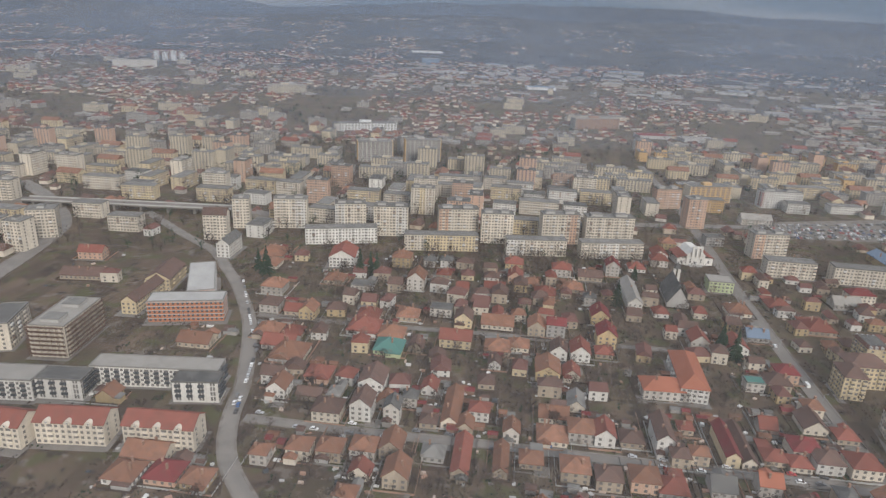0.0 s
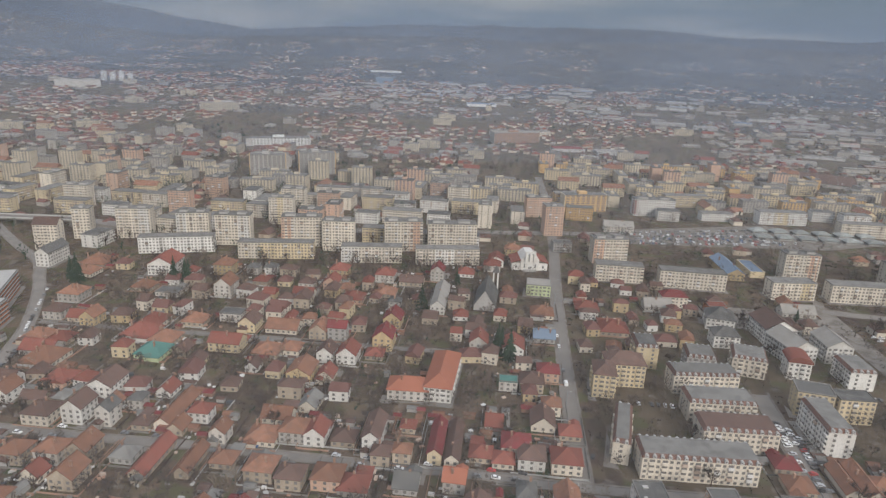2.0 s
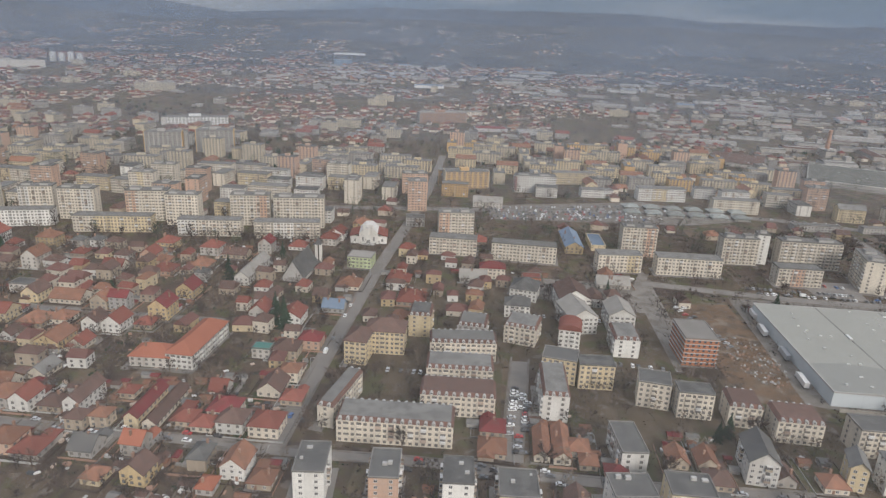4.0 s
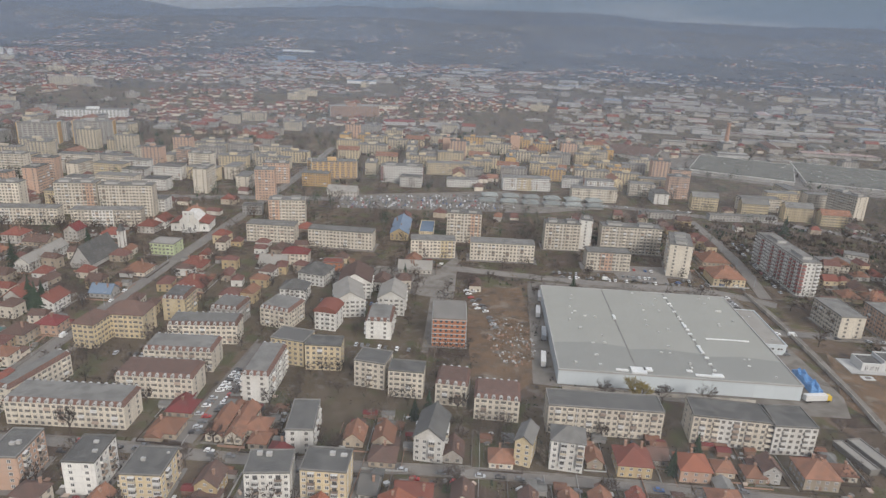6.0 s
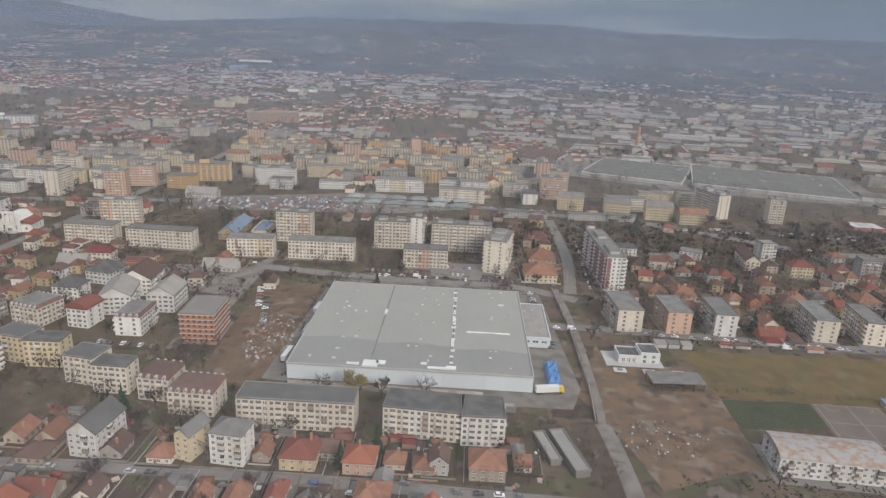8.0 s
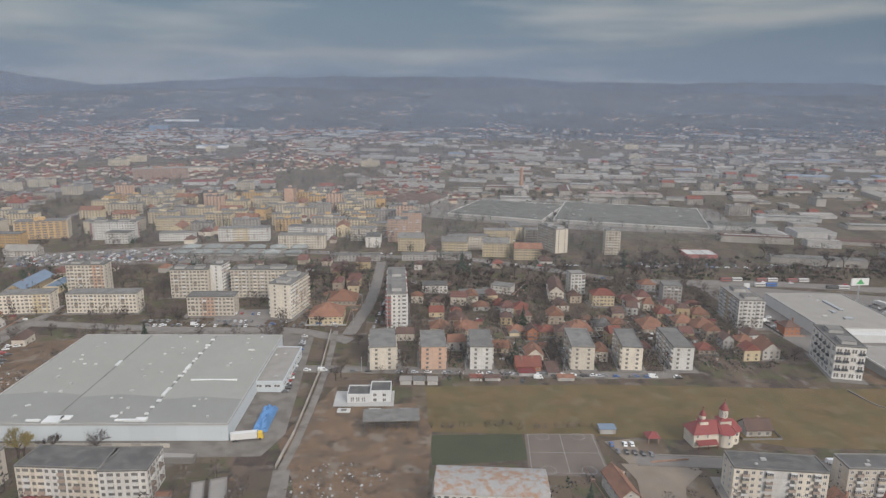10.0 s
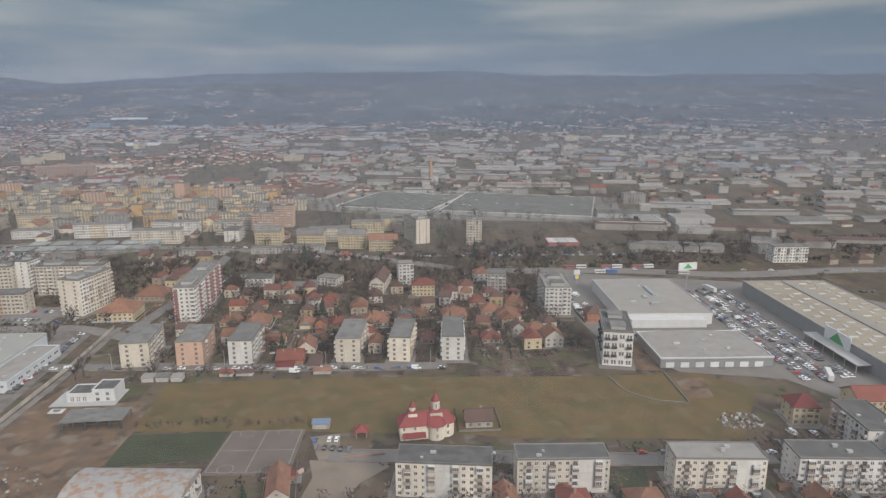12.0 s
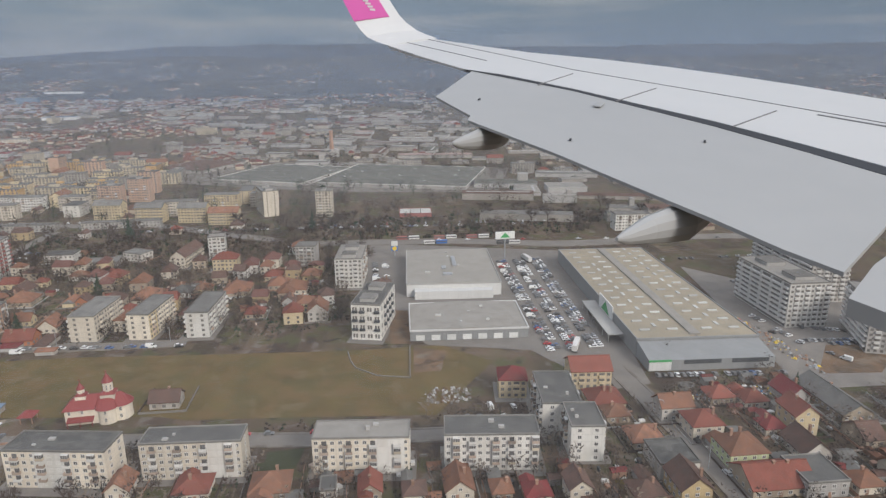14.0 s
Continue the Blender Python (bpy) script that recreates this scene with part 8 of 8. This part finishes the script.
far_slab("long grey slab block with orange end walls", -63.5, 527, 13.5, 28, 9, 10, WALLS["g"][1], WALLS["o"][1], ROOFS["G"][1])
far_slab("long grey slab block with red-orange end walls", -25, 536, 13.5, 29, 9, 11, WALLS["g"][1], WALLS["o"][1], ROOFS["G"][1])
far_slab("long dark office block with white floor bands", -89, 678, 18, 58, 13, 5, line_white, slab_grey, ROOFS["G"][1])
far_slab("long brown brick slab block with flat roof", 163, 756, 18, 56, 12, 7, chimney_mat, haze_dulled, ROOFS["L"][1])
far_slab("long pale slab block with flat roof", -238, 935, 20, 52, 11, 7, haze_cream, haze_dulled, ROOFS["L"][1])
for k in range(4):
    far_slab("tall white tower block below the hills", -592 + 15 * k, 1318 + 5 * k, 20, 9, 9, 11 - k % 2 * 2, line_white, haze_dulled, ROOFS["L"][1])
far_slab("orange-fronted block with stacked balconies", 178, 441, 10, 30, 9, 7, WALLS["o"][1], haze_cream, ROOFS["G"][1])

WORKS = Geo()
WORKS_MATS = [haze_dulled, aged_sheet, WALLS["g"][1], ROOFS["L"][1], ROOFS["G"][1], factory_roof, pink_sheet, ROOFS["B"][1], ROOFS["U"][1]]


def works(x0, x1, y0, y1, count, seed):
    """Long low industrial halls behind the factory, with roof ridges and rows of roof lights."""
    rnd = random.Random(seed)
    for _ in range(count):
        x, y = rnd.uniform(x0, x1), y0 + (y1 - y0) * rnd.random()
        w, d, h = rnd.uniform(16, 52), rnd.uniform(9, 20), rnd.uniform(2.2, 4.6)
        ang = -14 + rnd.uniform(-7, 7) + (90 if rnd.random() < 0.15 else 0)
        if not free(x, y, max(w, d) * 0.45):
            continue
        m = pose(x, y, rise(x, y) - 0.3, 0, 0, ang)
        wall_k, roof_k = rnd.choice((0, 0, 1, 2)), rnd.choice((3, 3, 4, 4, 5, 5, 6, 7, 7, 4, 8) if rnd.random() < 0.5 else (3, 4, 5, 7))
        WORKS.turned(m, -w / 2, w / 2, -d / 2, d / 2, 0, h, wall_k)
        bays = max(1, int(w / 14))
        for b in range(bays):
            a0, a1 = -w / 2 + w / bays * b, -w / 2 + w / bays * (b + 1) - 0.1
            base = [(a0, -d / 2 - 0.3), (a1, -d / 2 - 0.3), (a1, d / 2 + 0.3), (a0, d / 2 + 0.3)]
            WORKS.hull([tuple(m @ Vector((u, v, h))) for u, v in base], [tuple(m @ Vector((u, v * 0.05, h + d * 0.09))) for u, v in base], roof_k)
        if rnd.random() < 0.5:
            WORKS.turned(m, -w * 0.45, w * 0.45, -d * 0.28, -d * 0.2, h + 0.2, h + d * 0.06 + 0.3, 1)
        if rnd.random() < 0.25:
            WORKS.turned(m, w * 0.2, w * 0.36, -d * 0.2, d * 0.2, h, h + rnd.uniform(3, 7), rnd.choice((0, 2)))
        claim(x, y, ang, w + 3, d + 5)


works(405, 1150, 575, 1000, 190, 51)
works(-150, 420, 1050, 1550, 90, 52)
works(620, 1050, 300, 520, 60, 53)
works(300, 1300, 1000, 1500, 60, 54)
tagged(part("factory_halls", WORKS, WORKS_MATS), "long low industrial halls with grey and pale roofs", "factory halls", kind="stuff")


def district(x0, x1, y0, y1, dx, dy, fill, picks, ang=-5, wob=4):
    j = 0
    y = y0
    while y < y1:
        x = x0 + brnd.uniform(0, dx)
        while x < x1:
            key = BLOCKS[brnd.choice(picks)]
            a = ang + brnd.uniform(-wob, wob) + (90 if brnd.random() < 0.22 else 0)
            px, py = x, y + (x - x0) * math.tan(radians(ang)) * 0.5 + brnd.uniform(-0.25, 0.25) * dy
            if brnd.random() < fill and free(px, py, max(key[4], key[5]) * 0.5):
                (block_row if py < 450 else far_block)(round(px, 1), round(py, 1), a, key)
            x += dx * brnd.uniform(0.8, 1.3)
        y += dy


district(-386, 154, 333, 554, 22, 15, 0.85, (0, 0, 1, 1, 2, 3, 3, 0, 1, 4, 5, 7, 9))
district(164, 431, 412, 607, 24, 17, 0.85, (0, 1, 2, 3, 3, 5, 7, 10, 9, 0))
district(410, 502, 358, 440, 22, 16, 0.8, (3, 0, 9, 1))
district(-597, 419, 571, 776, 34, 26, 0.6, (0, 1, 2, 7, 11, 9, 12, 13))
district(407, 1123, 552, 909, 25, 17, 0.4, (13, 12, 13, 7, 12, 13, 11))
district(632, 1028, 275, 515, 40, 28, 0.5, (7, 12, 13, 11, 2))
district(-294, -196, 268, 329, 26, 20, 0.7, (4, 6, 0, 1))
district(-834, 1277, 829, 1300, 60, 45, 0.4, (0, 2, 13, 12, 7, 12, 13))


tagged(part("town_blocks", FAR, FAR_MATS), "pale apartment blocks and halls across the far town", "apartment blocks", kind="stuff")


def far_houses(name, x0, x1, y0, y1, count, seed, mats_w, mats_r, given=(), bunch=-0.12):
    """Small houses by the hundred, too far to tell their parts."""
    rnd, g = random.Random(seed), Geo()
    nw = len(mats_w)
    for k in range(count):
        x, y = rnd.uniform(x0, x1), y0 + (y1 - y0) * rnd.random() ** 1.25
        cl = noise.noise((x / 120, y / 170, 9.0))
        if given:
            x, y = given[k][:2]
        elif cl < bunch or not free(x, y, 4):
            continue
        w, d, h, a = rnd.uniform(2.2, 3.9) if given else rnd.uniform(2.0, 4.2), rnd.uniform(2.0, 3.2) if given else rnd.uniform(2.0, 3.4), rnd.uniform(2.0, 4.6) if given else rnd.uniform(1.5, 3.2), radians(-6 + rnd.choice((0, 90)) + rnd.uniform(-9, 9))
        z = rise(x, y) - 0.2
        ca, sa = math.cos(a), math.sin(a)
        def at(u, v, q):
            return (x + u * ca - v * sa, y + u * sa + v * ca, z + q)
        mw, mr = rnd.randrange(nw), nw + rnd.randrange(len(mats_r))
        base = [(-w, -d), (w, -d), (w, d), (-w, d)]
        g.shell([at(u, v, 0) for u, v in base], [at(u, v, h) for u, v in base], mw)
        if given:
            m = pose(x, y, z, 0, 0, math.degrees(a))
            for turn, half, off in ((0, w, d), (90, d, w), (-90, d, w), (180, w, d)):
                mm = m @ pose(0, 0, 0, 0, 0, turn)
                for f in range(2 if h > 3 else 1):
                    for cx in ((-0.5, 0.5) if half > 2.2 else (0,)):
                        g.pane(mm, cx * half - 0.4, cx * half + 0.4, -off - 0.04, -off, 0.6 + 1.5 * f, 1.4 + 1.5 * f, nw + len(mats_r))
        k = 0.3 if rnd.random() < 0.5 else 0.95
        g.shell([at(u * 1.1, v * 1.12, h + 0.02) for u, v in base], [at(u * k, v * 0.04, h + d * 0.75) for u, v in base], mr)
    tagged(part(name, g, mats_w + mats_r + [glass]), "crowded far-off houses with red and brown roofs", "houses", kind="stuff")


# less saturated red-brown for the roofs of the crowded houses
muted_tiles = mat("muted_red_brown_tiles", (0.15, 0.078, 0.066), var=0.3, size=9, fine=2.0)
fw = [haze_dulled, WORN["w"], WORN["c"], WALLS["c"][1], WORN["c"]]
fr = [ROOFS["R"][1], muted_tiles, ROOFS["B"][1], muted_tiles, ROOFS["B"][1], muted_tiles, ROOFS["O"][1]]
far_houses("garden_houses", 0, 0, 0, 0, len(REST), 9, [WORN["c"], WALLS["w"][1], WORN["y"], WALLS["c"][1], WALLS["y"][1]], fr, REST)
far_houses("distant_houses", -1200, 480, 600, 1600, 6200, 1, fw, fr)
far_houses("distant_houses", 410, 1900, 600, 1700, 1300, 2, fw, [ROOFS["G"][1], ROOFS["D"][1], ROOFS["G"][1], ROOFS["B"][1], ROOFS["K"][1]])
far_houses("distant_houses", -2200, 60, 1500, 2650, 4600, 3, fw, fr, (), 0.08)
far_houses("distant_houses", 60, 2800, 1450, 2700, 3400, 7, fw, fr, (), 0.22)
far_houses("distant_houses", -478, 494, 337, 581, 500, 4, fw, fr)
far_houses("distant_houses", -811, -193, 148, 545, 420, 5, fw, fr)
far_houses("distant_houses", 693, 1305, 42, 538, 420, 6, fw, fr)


def scrub(name, label, x0, x1, y0, y1, count, seed, size, materials, clump=0.0, scale=35.0, hedge=0.0):
    """Low leafless bushes: small bundles of twigs set over the ground."""
    rnd, g = random.Random(seed), Geo()
    for _ in range(count):
        x, y = rnd.uniform(x0, x1), rnd.uniform(y0, y1)
        if noise.noise((x / scale, y / scale, 2.0)) < clump or not free(x, y, 0.5):
            continue
        z, s, mi = rise(x, y), size * rnd.uniform(0.6, 1.5), rnd.randrange(len(materials))
        dx, dy = rnd.choice(((0.994, -0.105), (0.105, 0.994), (0.105, 0.994)))
        for k in range(4):
            a, r = rnd.uniform(0, 6.28), s * rnd.uniform(0.5, 1.0)
            along = hedge * (k - 1.5) * s
            cx, cy, h = x + 0.6 * r * math.cos(a) + along * dx, y + 0.6 * r * math.sin(a) + along * dy, s * (rnd.uniform(0.35, 0.75) if hedge else rnd.uniform(0.6, 1.3))
            b = rnd.uniform(0.4, 0.65) * s if hedge else rnd.uniform(0.3, 0.5) * s
            ring = [(cx + b * math.cos(a + 2.1 * q), cy + b * math.sin(a + 2.1 * q), z) for q in range(3)]
            g.shell(ring, [(cx + 0.4 * (p[0] - cx) + 0.3 * r * math.cos(a), cy + 0.4 * (p[1] - cy) + 0.3 * r * math.sin(a), z + h) for p in ring], mi)
            for _ in range(2):
                e = rnd.uniform(0, 6.28)
                g.sliver((cx, cy, z), (cx + 0.8 * s * math.cos(e), cy + 0.8 * s * math.sin(e), z + h * rnd.uniform(1.1, 1.8)), 0.09 * s, mi)
    tagged(part(name, g, materials), label, "bushes", kind="stuff")


def grove(name, label, x0, x1, y0, y1, count, seed, tall, materials, clump=-0.2, scale=25.0, keep=0.9, twigs=34):
    """Bare trees by the hundred: a short trunk, a few limbs and a haze of fine twigs."""
    rnd, g = random.Random(seed), Geo()
    for _ in range(count):
        x, y = rnd.uniform(x0, x1), rnd.uniform(y0, y1)
        if noise.noise((x / scale, y / scale, 6.0)) < clump or keep >= 0 and not free(x, y, keep):
            continue
        z, h, mi = rise(x, y), tall * rnd.uniform(0.55, 1.25), rnd.randrange(len(materials))
        r = h * rnd.uniform(0.28, 0.42)
        g.sliver((x, y, z), (x, y, z + h * 0.8), 0.035 * h, mi)
        for k in range(5):
            a = rnd.uniform(0, 6.28)
            g.sliver((x, y, z + h * 0.25), (x + r * 0.8 * math.cos(a), y + r * 0.8 * math.sin(a), z + h * rnd.uniform(0.6, 0.9)), 0.02 * h, mi)
        for k in range(twigs):
            a, q, v = rnd.uniform(0, 6.28), math.sqrt(rnd.random()), rnd.uniform(0.3, 1.0)
            e = r * q * math.sqrt(max(0.05, 1 - ((v - 0.6) / 0.45) ** 2))
            px, py, pz = x + e * math.cos(a), y + e * math.sin(a), z + h * v
            g.sliver((px, py, pz), (px + 0.22 * h * rnd.uniform(-0.6, 1) * math.cos(a), py + 0.22 * h * rnd.uniform(-0.6, 1) * math.sin(a), pz + 0.2 * h * rnd.uniform(-0.2, 1)), 0.03 * h + 0.015, mi)
    tagged(part(name, g, materials), label, "trees", kind="stuff")


dark_twigs = mat("dark_wet_twigs", (0.042, 0.034, 0.03), var=0.3)
pale_twigs = mat("pale_dry_twigs", (0.17, 0.138, 0.108), var=0.3)
scrub("garden_scrub", "dark leafless bushes and hedges between the gardens", -120, 133, 100, 315, 7600, 1, 0.5, [bark, bark, bark, fir, dark_twigs, pale_twigs], -0.3, 18.0, 1.1)
scrub("garden_scrub", "dark leafless bushes between houses and blocks", 132, 365, 97, 352, 6500, 2, 0.5, [bark, bark, fir, dark_twigs, pale_twigs], -0.12, 20.0, 1.1)
scrub("garden_scrub", "dark leafless bushes between the houses", 364, 714, 75, 136, 4500, 3, 0.45, [bark, bark, fir, dark_twigs, pale_twigs], -0.15, 18.0, 1.1)
scrub("garden_scrub", "dark leafless bushes between cottages and blocks", 388, 554, 191, 307, 5200, 4, 0.55, [bark, bark, fir, dark_twigs, pale_twigs], -0.2, 18.0, 1.1)
scrub("roadside_thicket", "dense dark thicket along the railway and road", 310, 817, 296, 348, 3600, 5, 0.9, [bark, pale_twigs, bark, bark, fir], -0.2)
scrub("roadside_thicket", "dark trees and bushes across the far town", -1100, 1900, 420, 1900, 12500, 6, 2.0, [bark, bark, fir], 0.02, 75.0)
TWIGS = [bark, dark_twigs, bark, pale_twigs]
grove("garden_trees", "bare fruit trees and shrubs in the gardens", -62, 128, 118, 312, 2300, 11, 4.2, TWIGS)
grove("garden_trees", "bare trees between the apartment blocks", 130, 366, 112, 300, 1500, 12, 5.0, TWIGS, -0.1)
grove("garden_trees", "bare trees round the cottages and blocks", 388, 552, 190, 306, 1800, 13, 4.6, TWIGS)
grove("hedge_row", "thin bare hedge row between pitch and meadow", 400, 424, 160.2, 162.2, 42, 21, 1.8, TWIGS, -2, 25.0, -1, 20)
grove("hedge_row", "thin bare hedge row between court and meadow", 424, 446, 157.2, 159.0, 34, 22, 1.8, TWIGS, -2, 25.0, -1, 20)
grove("garden_trees", "bare trees in the gardens near the road", 450, 715, 78, 138, 1300, 14, 4.4, TWIGS)
grove("street_trees", "brown leafless trees crowding between the blocks", -420, 700, 290, 620, 5200, 15, 7.0, [bark, bark, dark_twigs, fir], -0.15, 40.0, 1.0, 24)
grove("town_trees", "dark leafless trees across the far town", -1000, 1500, 620, 1500, 7200, 16, 7.0, [bark, dark_twigs, bark], -0.15, 70.0, 1.0, 14)

# ---- the aircraft wing, as it stands at the end of the flight ----
white_paint = mat("white_aircraft_paint", (0.52, 0.515, 0.51), rough=0.35, var=0.05, size=2, fine=0.3, jit=0.03, spec=0.5)
# wing paint in a darker copy: the flap's shade is put into the colour
grey_shade_tone = mat("shade_toned_aircraft_paint", (0.34, 0.338, 0.334), rough=0.4, var=0.06, size=1.2, fine=0.3, jit=0.03, spec=0.5)
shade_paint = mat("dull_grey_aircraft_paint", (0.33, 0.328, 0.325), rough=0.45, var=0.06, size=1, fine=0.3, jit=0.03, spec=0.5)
magenta = mat("magenta_aircraft_paint", (0.46, 0.055, 0.25), rough=0.35, var=0.05, jit=0.0, spec=0.5)
gap_dark = mat("dark_slot_shade_and_marks", (0.055, 0.058, 0.065), var=0.1)
seam = mat("panel_sealant", (0.16, 0.16, 0.165), var=0.1)
wing = thing("aircraft_wing", "white swept airliner wing with lowered flap and magenta winglet", "aircraft wing", 530.0, -6.1, 79.72)
LEADING = [(1.589, 8.387), (2.035, 7.69), (2.454, 7.127), (3.013, 6.645), (3.531, 6.047), (3.929, 5.434), (4.158, 4.996), (4.407, 4.428), (4.95, 3.2), (5.5, 2.0)]
TRAILING = [(0.881, 7.643), (1.124, 6.676), (1.36, 5.93), (1.639, 5.608), (2.006, 4.912), (2.253, 4.309), (2.489, 3.763), (2.679, 3.154), (2.84, 2.55), (3.0, 1.7)]
GAP = [(1.429, 5.868), (1.978, 4.843), (2.416, 3.648), (2.585, 3.038), (2.72, 2.45)]
FLAP = [(0.875, 4.705), (0.981, 4.083), (0.937, 3.96), (0.978, 3.836), (1.213, 3.184), (1.386, 2.597), (1.505, 2.212), (1.585, 1.908), (1.661, 1.716)]


def lift_z(y):
    return -0.9 + 0.155 * y


def skin(points, up):
    return [(x, y, lift_z(y) + up) for x, y in points]


def plate(name, points, thick, material, parent, label="", up=0.0):
    """A thin wing panel cut to an outline."""
    g = Geo()
    g.hull(skin(points, up - thick), skin(points, up))
    return part(name, g, material, parent, label)


def strip(name, a, b, width, material, parent, up=0.004):
    """A narrow band on the skin between two points."""
    a, b = Vector((a[0], a[1], 0)), Vector((b[0], b[1], 0))
    n = (b - a).normalized().cross(Vector((0, 0, 1))) * width / 2
    pts = [(p.x, p.y) for p in (a - n, b - n, b + n, a + n)]
    return plate(name, pts, 0.006, material, parent, "", up)


g = Geo()
rings = []
for (lx, ly), (tx, ty) in zip(LEADING, TRAILING):
    ring = []
    for c, top, low in ((0.0, 0.0, 0.02), (0.3, 0.0, 0.12), (0.7, 0.0, 0.2), (0.93, -0.004, 0.16), (0.985, -0.03, 0.11)):
        ring.append((tx + (lx - tx) * c, ty + (ly - ty) * c, top, low))
    up = [(x, y, lift_z(y) + t) for x, y, t, w in ring]
    down = [(x, y, lift_z(y) - w) for x, y, t, w in ring]
    rings.append(up + [(lx, ly, lift_z(ly) - 0.06)] + down[::-1])
g.loft(rings)
part("wing_skin", g, white_paint, wing)
# dark plate laid in the slot, painting the shade between wing and flap
plate("flap_gap", [TRAILING[2]] + TRAILING[3:9] + GAP[::-1], 0.02, gap_dark, wing, "dark plate painted as shade in the slot ahead of the flap", -0.003)
plate("flap", FLAP + [(2.11, 2.028)] + GAP[::-1], 0.016, grey_shade_tone, wing, "lowered trailing edge flap, its shade painted in grey", -0.006)
plate("inboard_flap", [(1.58, 1.60), (1.86, 1.80), (2.5, 2.15), (2.9, 1.4), (1.9, 0.9)], 0.06, grey_shade_tone, wing, "inner lowered flap", -0.03)
strip("spar_seam", (1.444, 8.262), (2.369, 5.821), 0.009, seam, wing)
strip("spar_seam", (2.369, 5.821), (3.035, 4.625), 0.009, seam, wing)
strip("spar_seam", (3.035, 4.625), (3.75, 3.29), 0.009, seam, wing)
strip("aileron_seam", (1.114, 7.967), (1.706, 6.42), 0.012, seam, wing)
for a, b in (((1.775, 5.077), (2.281, 5.603)), ((2.125, 4.398), (2.685, 4.864)), ((2.512, 3.594), (3.112, 3.99))):
    strip("spoiler_seam", a, b, 0.009, seam, wing)
for x, y in ((1.39, 3.405), (2.138, 3.287), (1.16, 4.55)):
    strip("drain_mark", (x - 0.01, y - 0.01), (x + 0.01, y + 0.02), 0.012, gap_dark, wing)
strip("hinge_cover", (1.90, 4.22), (1.98, 4.33), 0.05, shade_paint, wing, 0.01)
for k in range(6):
    x, y = 0.95 + 0.05 * k, 7.36 - 0.2 * k
    strip("static_wick", (x, y), (x - 0.10, y - 0.05), 0.012, seam, wing, -0.01)
strip("walk_marking", (3.32, 3.85), (3.62, 3.32), 0.03, seam, wing)
for path in (((1.2, 4.17, 0.10), (1.10, 3.99, 0.085), (0.92, 3.77, 0.055), (0.80, 3.62, 0.028), (0.752, 3.55, 0.008)), ((1.75, 2.68, 0.10), (1.54, 2.48, 0.088), (1.30, 2.34, 0.058), (1.14, 2.21, 0.028), (1.075, 2.15, 0.008))):
    g = Geo()
    ax = Vector((path[0][0] - path[-1][0], path[0][1] - path[-1][1], 0)).normalized()
    sx, sy = -ax.y, ax.x
    rings = []
    for x, y, r in path:
        z = lift_z(y) - 0.03 - 1.05 * r
        rings.append([(x + sx * r * 0.8 * math.cos(a), y + sy * r * 0.8 * math.cos(a), z + r * math.sin(a)) for a in [2 * math.pi * i / 12 for i in range(12)]])
    g.loft(rings)
    part("flap_track_fairing", g, grey_shade_tone, wing, "pale grey canoe fairing under the flap")
BEND = [((0.881, 7.643, 0.285), (1.589, 8.387, 0.40)), ((0.76, 7.74, 0.33), (1.45, 8.44, 0.45)), ((0.663, 7.85, 0.387), (1.345, 8.5, 0.50)), ((0.59, 7.9, 0.47), (1.23, 8.55, 0.59)), ((0.535, 7.95, 0.559), (1.149, 8.6, 0.679))]
TOP = [((0.429, 8.2, 0.817), (1.036, 8.75, 0.886)), ((0.02, 9.2, 1.9), (0.58, 9.35, 1.75))]


def blade(sec, t):
    a, b = Vector(sec[0]), Vector(sec[1])
    m = a.lerp(b, 0.6)
    return [a, m + Vector((-t * 0.6, -t * 0.5, t * 0.6)), b, m + Vector((t * 0.6, t * 0.5, -t * 0.6))]


def band(sec, c0, c1):
    """A part of a winglet section, between two shares of its chord, set a little proud."""
    a, b = Vector(sec[0]), Vector(sec[1])
    out = Vector((-0.012, -0.03, 0.008))
    return [a.lerp(b, c0) + out, a.lerp(b, c1) + out, a.lerp(b, c1) - out, a.lerp(b, c0) - out]


g = Geo()
g.loft([blade(q, 0.02) for q in BEND + TOP])
winglet = part("winglet", g, white_paint, wing, "white upswept winglet")
g = Geo()
g.loft([band(q, 0.0, 0.76) for q in [BEND[-1]] + TOP])
part("winglet_paint", g, magenta, winglet, "magenta painted winglet face")
lo, hi = [Vector(p) for p in BEND[-1]], [Vector(p) for p in TOP[0]]
for k in range(4):
    q = 0.42 + 0.16 * k
    p = lo[0].lerp(lo[1], 0.52).lerp(hi[0].lerp(hi[1], 0.45), q) + Vector((-0.012, -0.045, 0.008))
    g = Geo()
    g.turned(pose(p.x, p.y, p.z, 0, 0, 42), -0.045, 0.045, -0.004, 0.004, -0.012, 0.012)
    part("lettering_bar", g, white_paint, winglet)
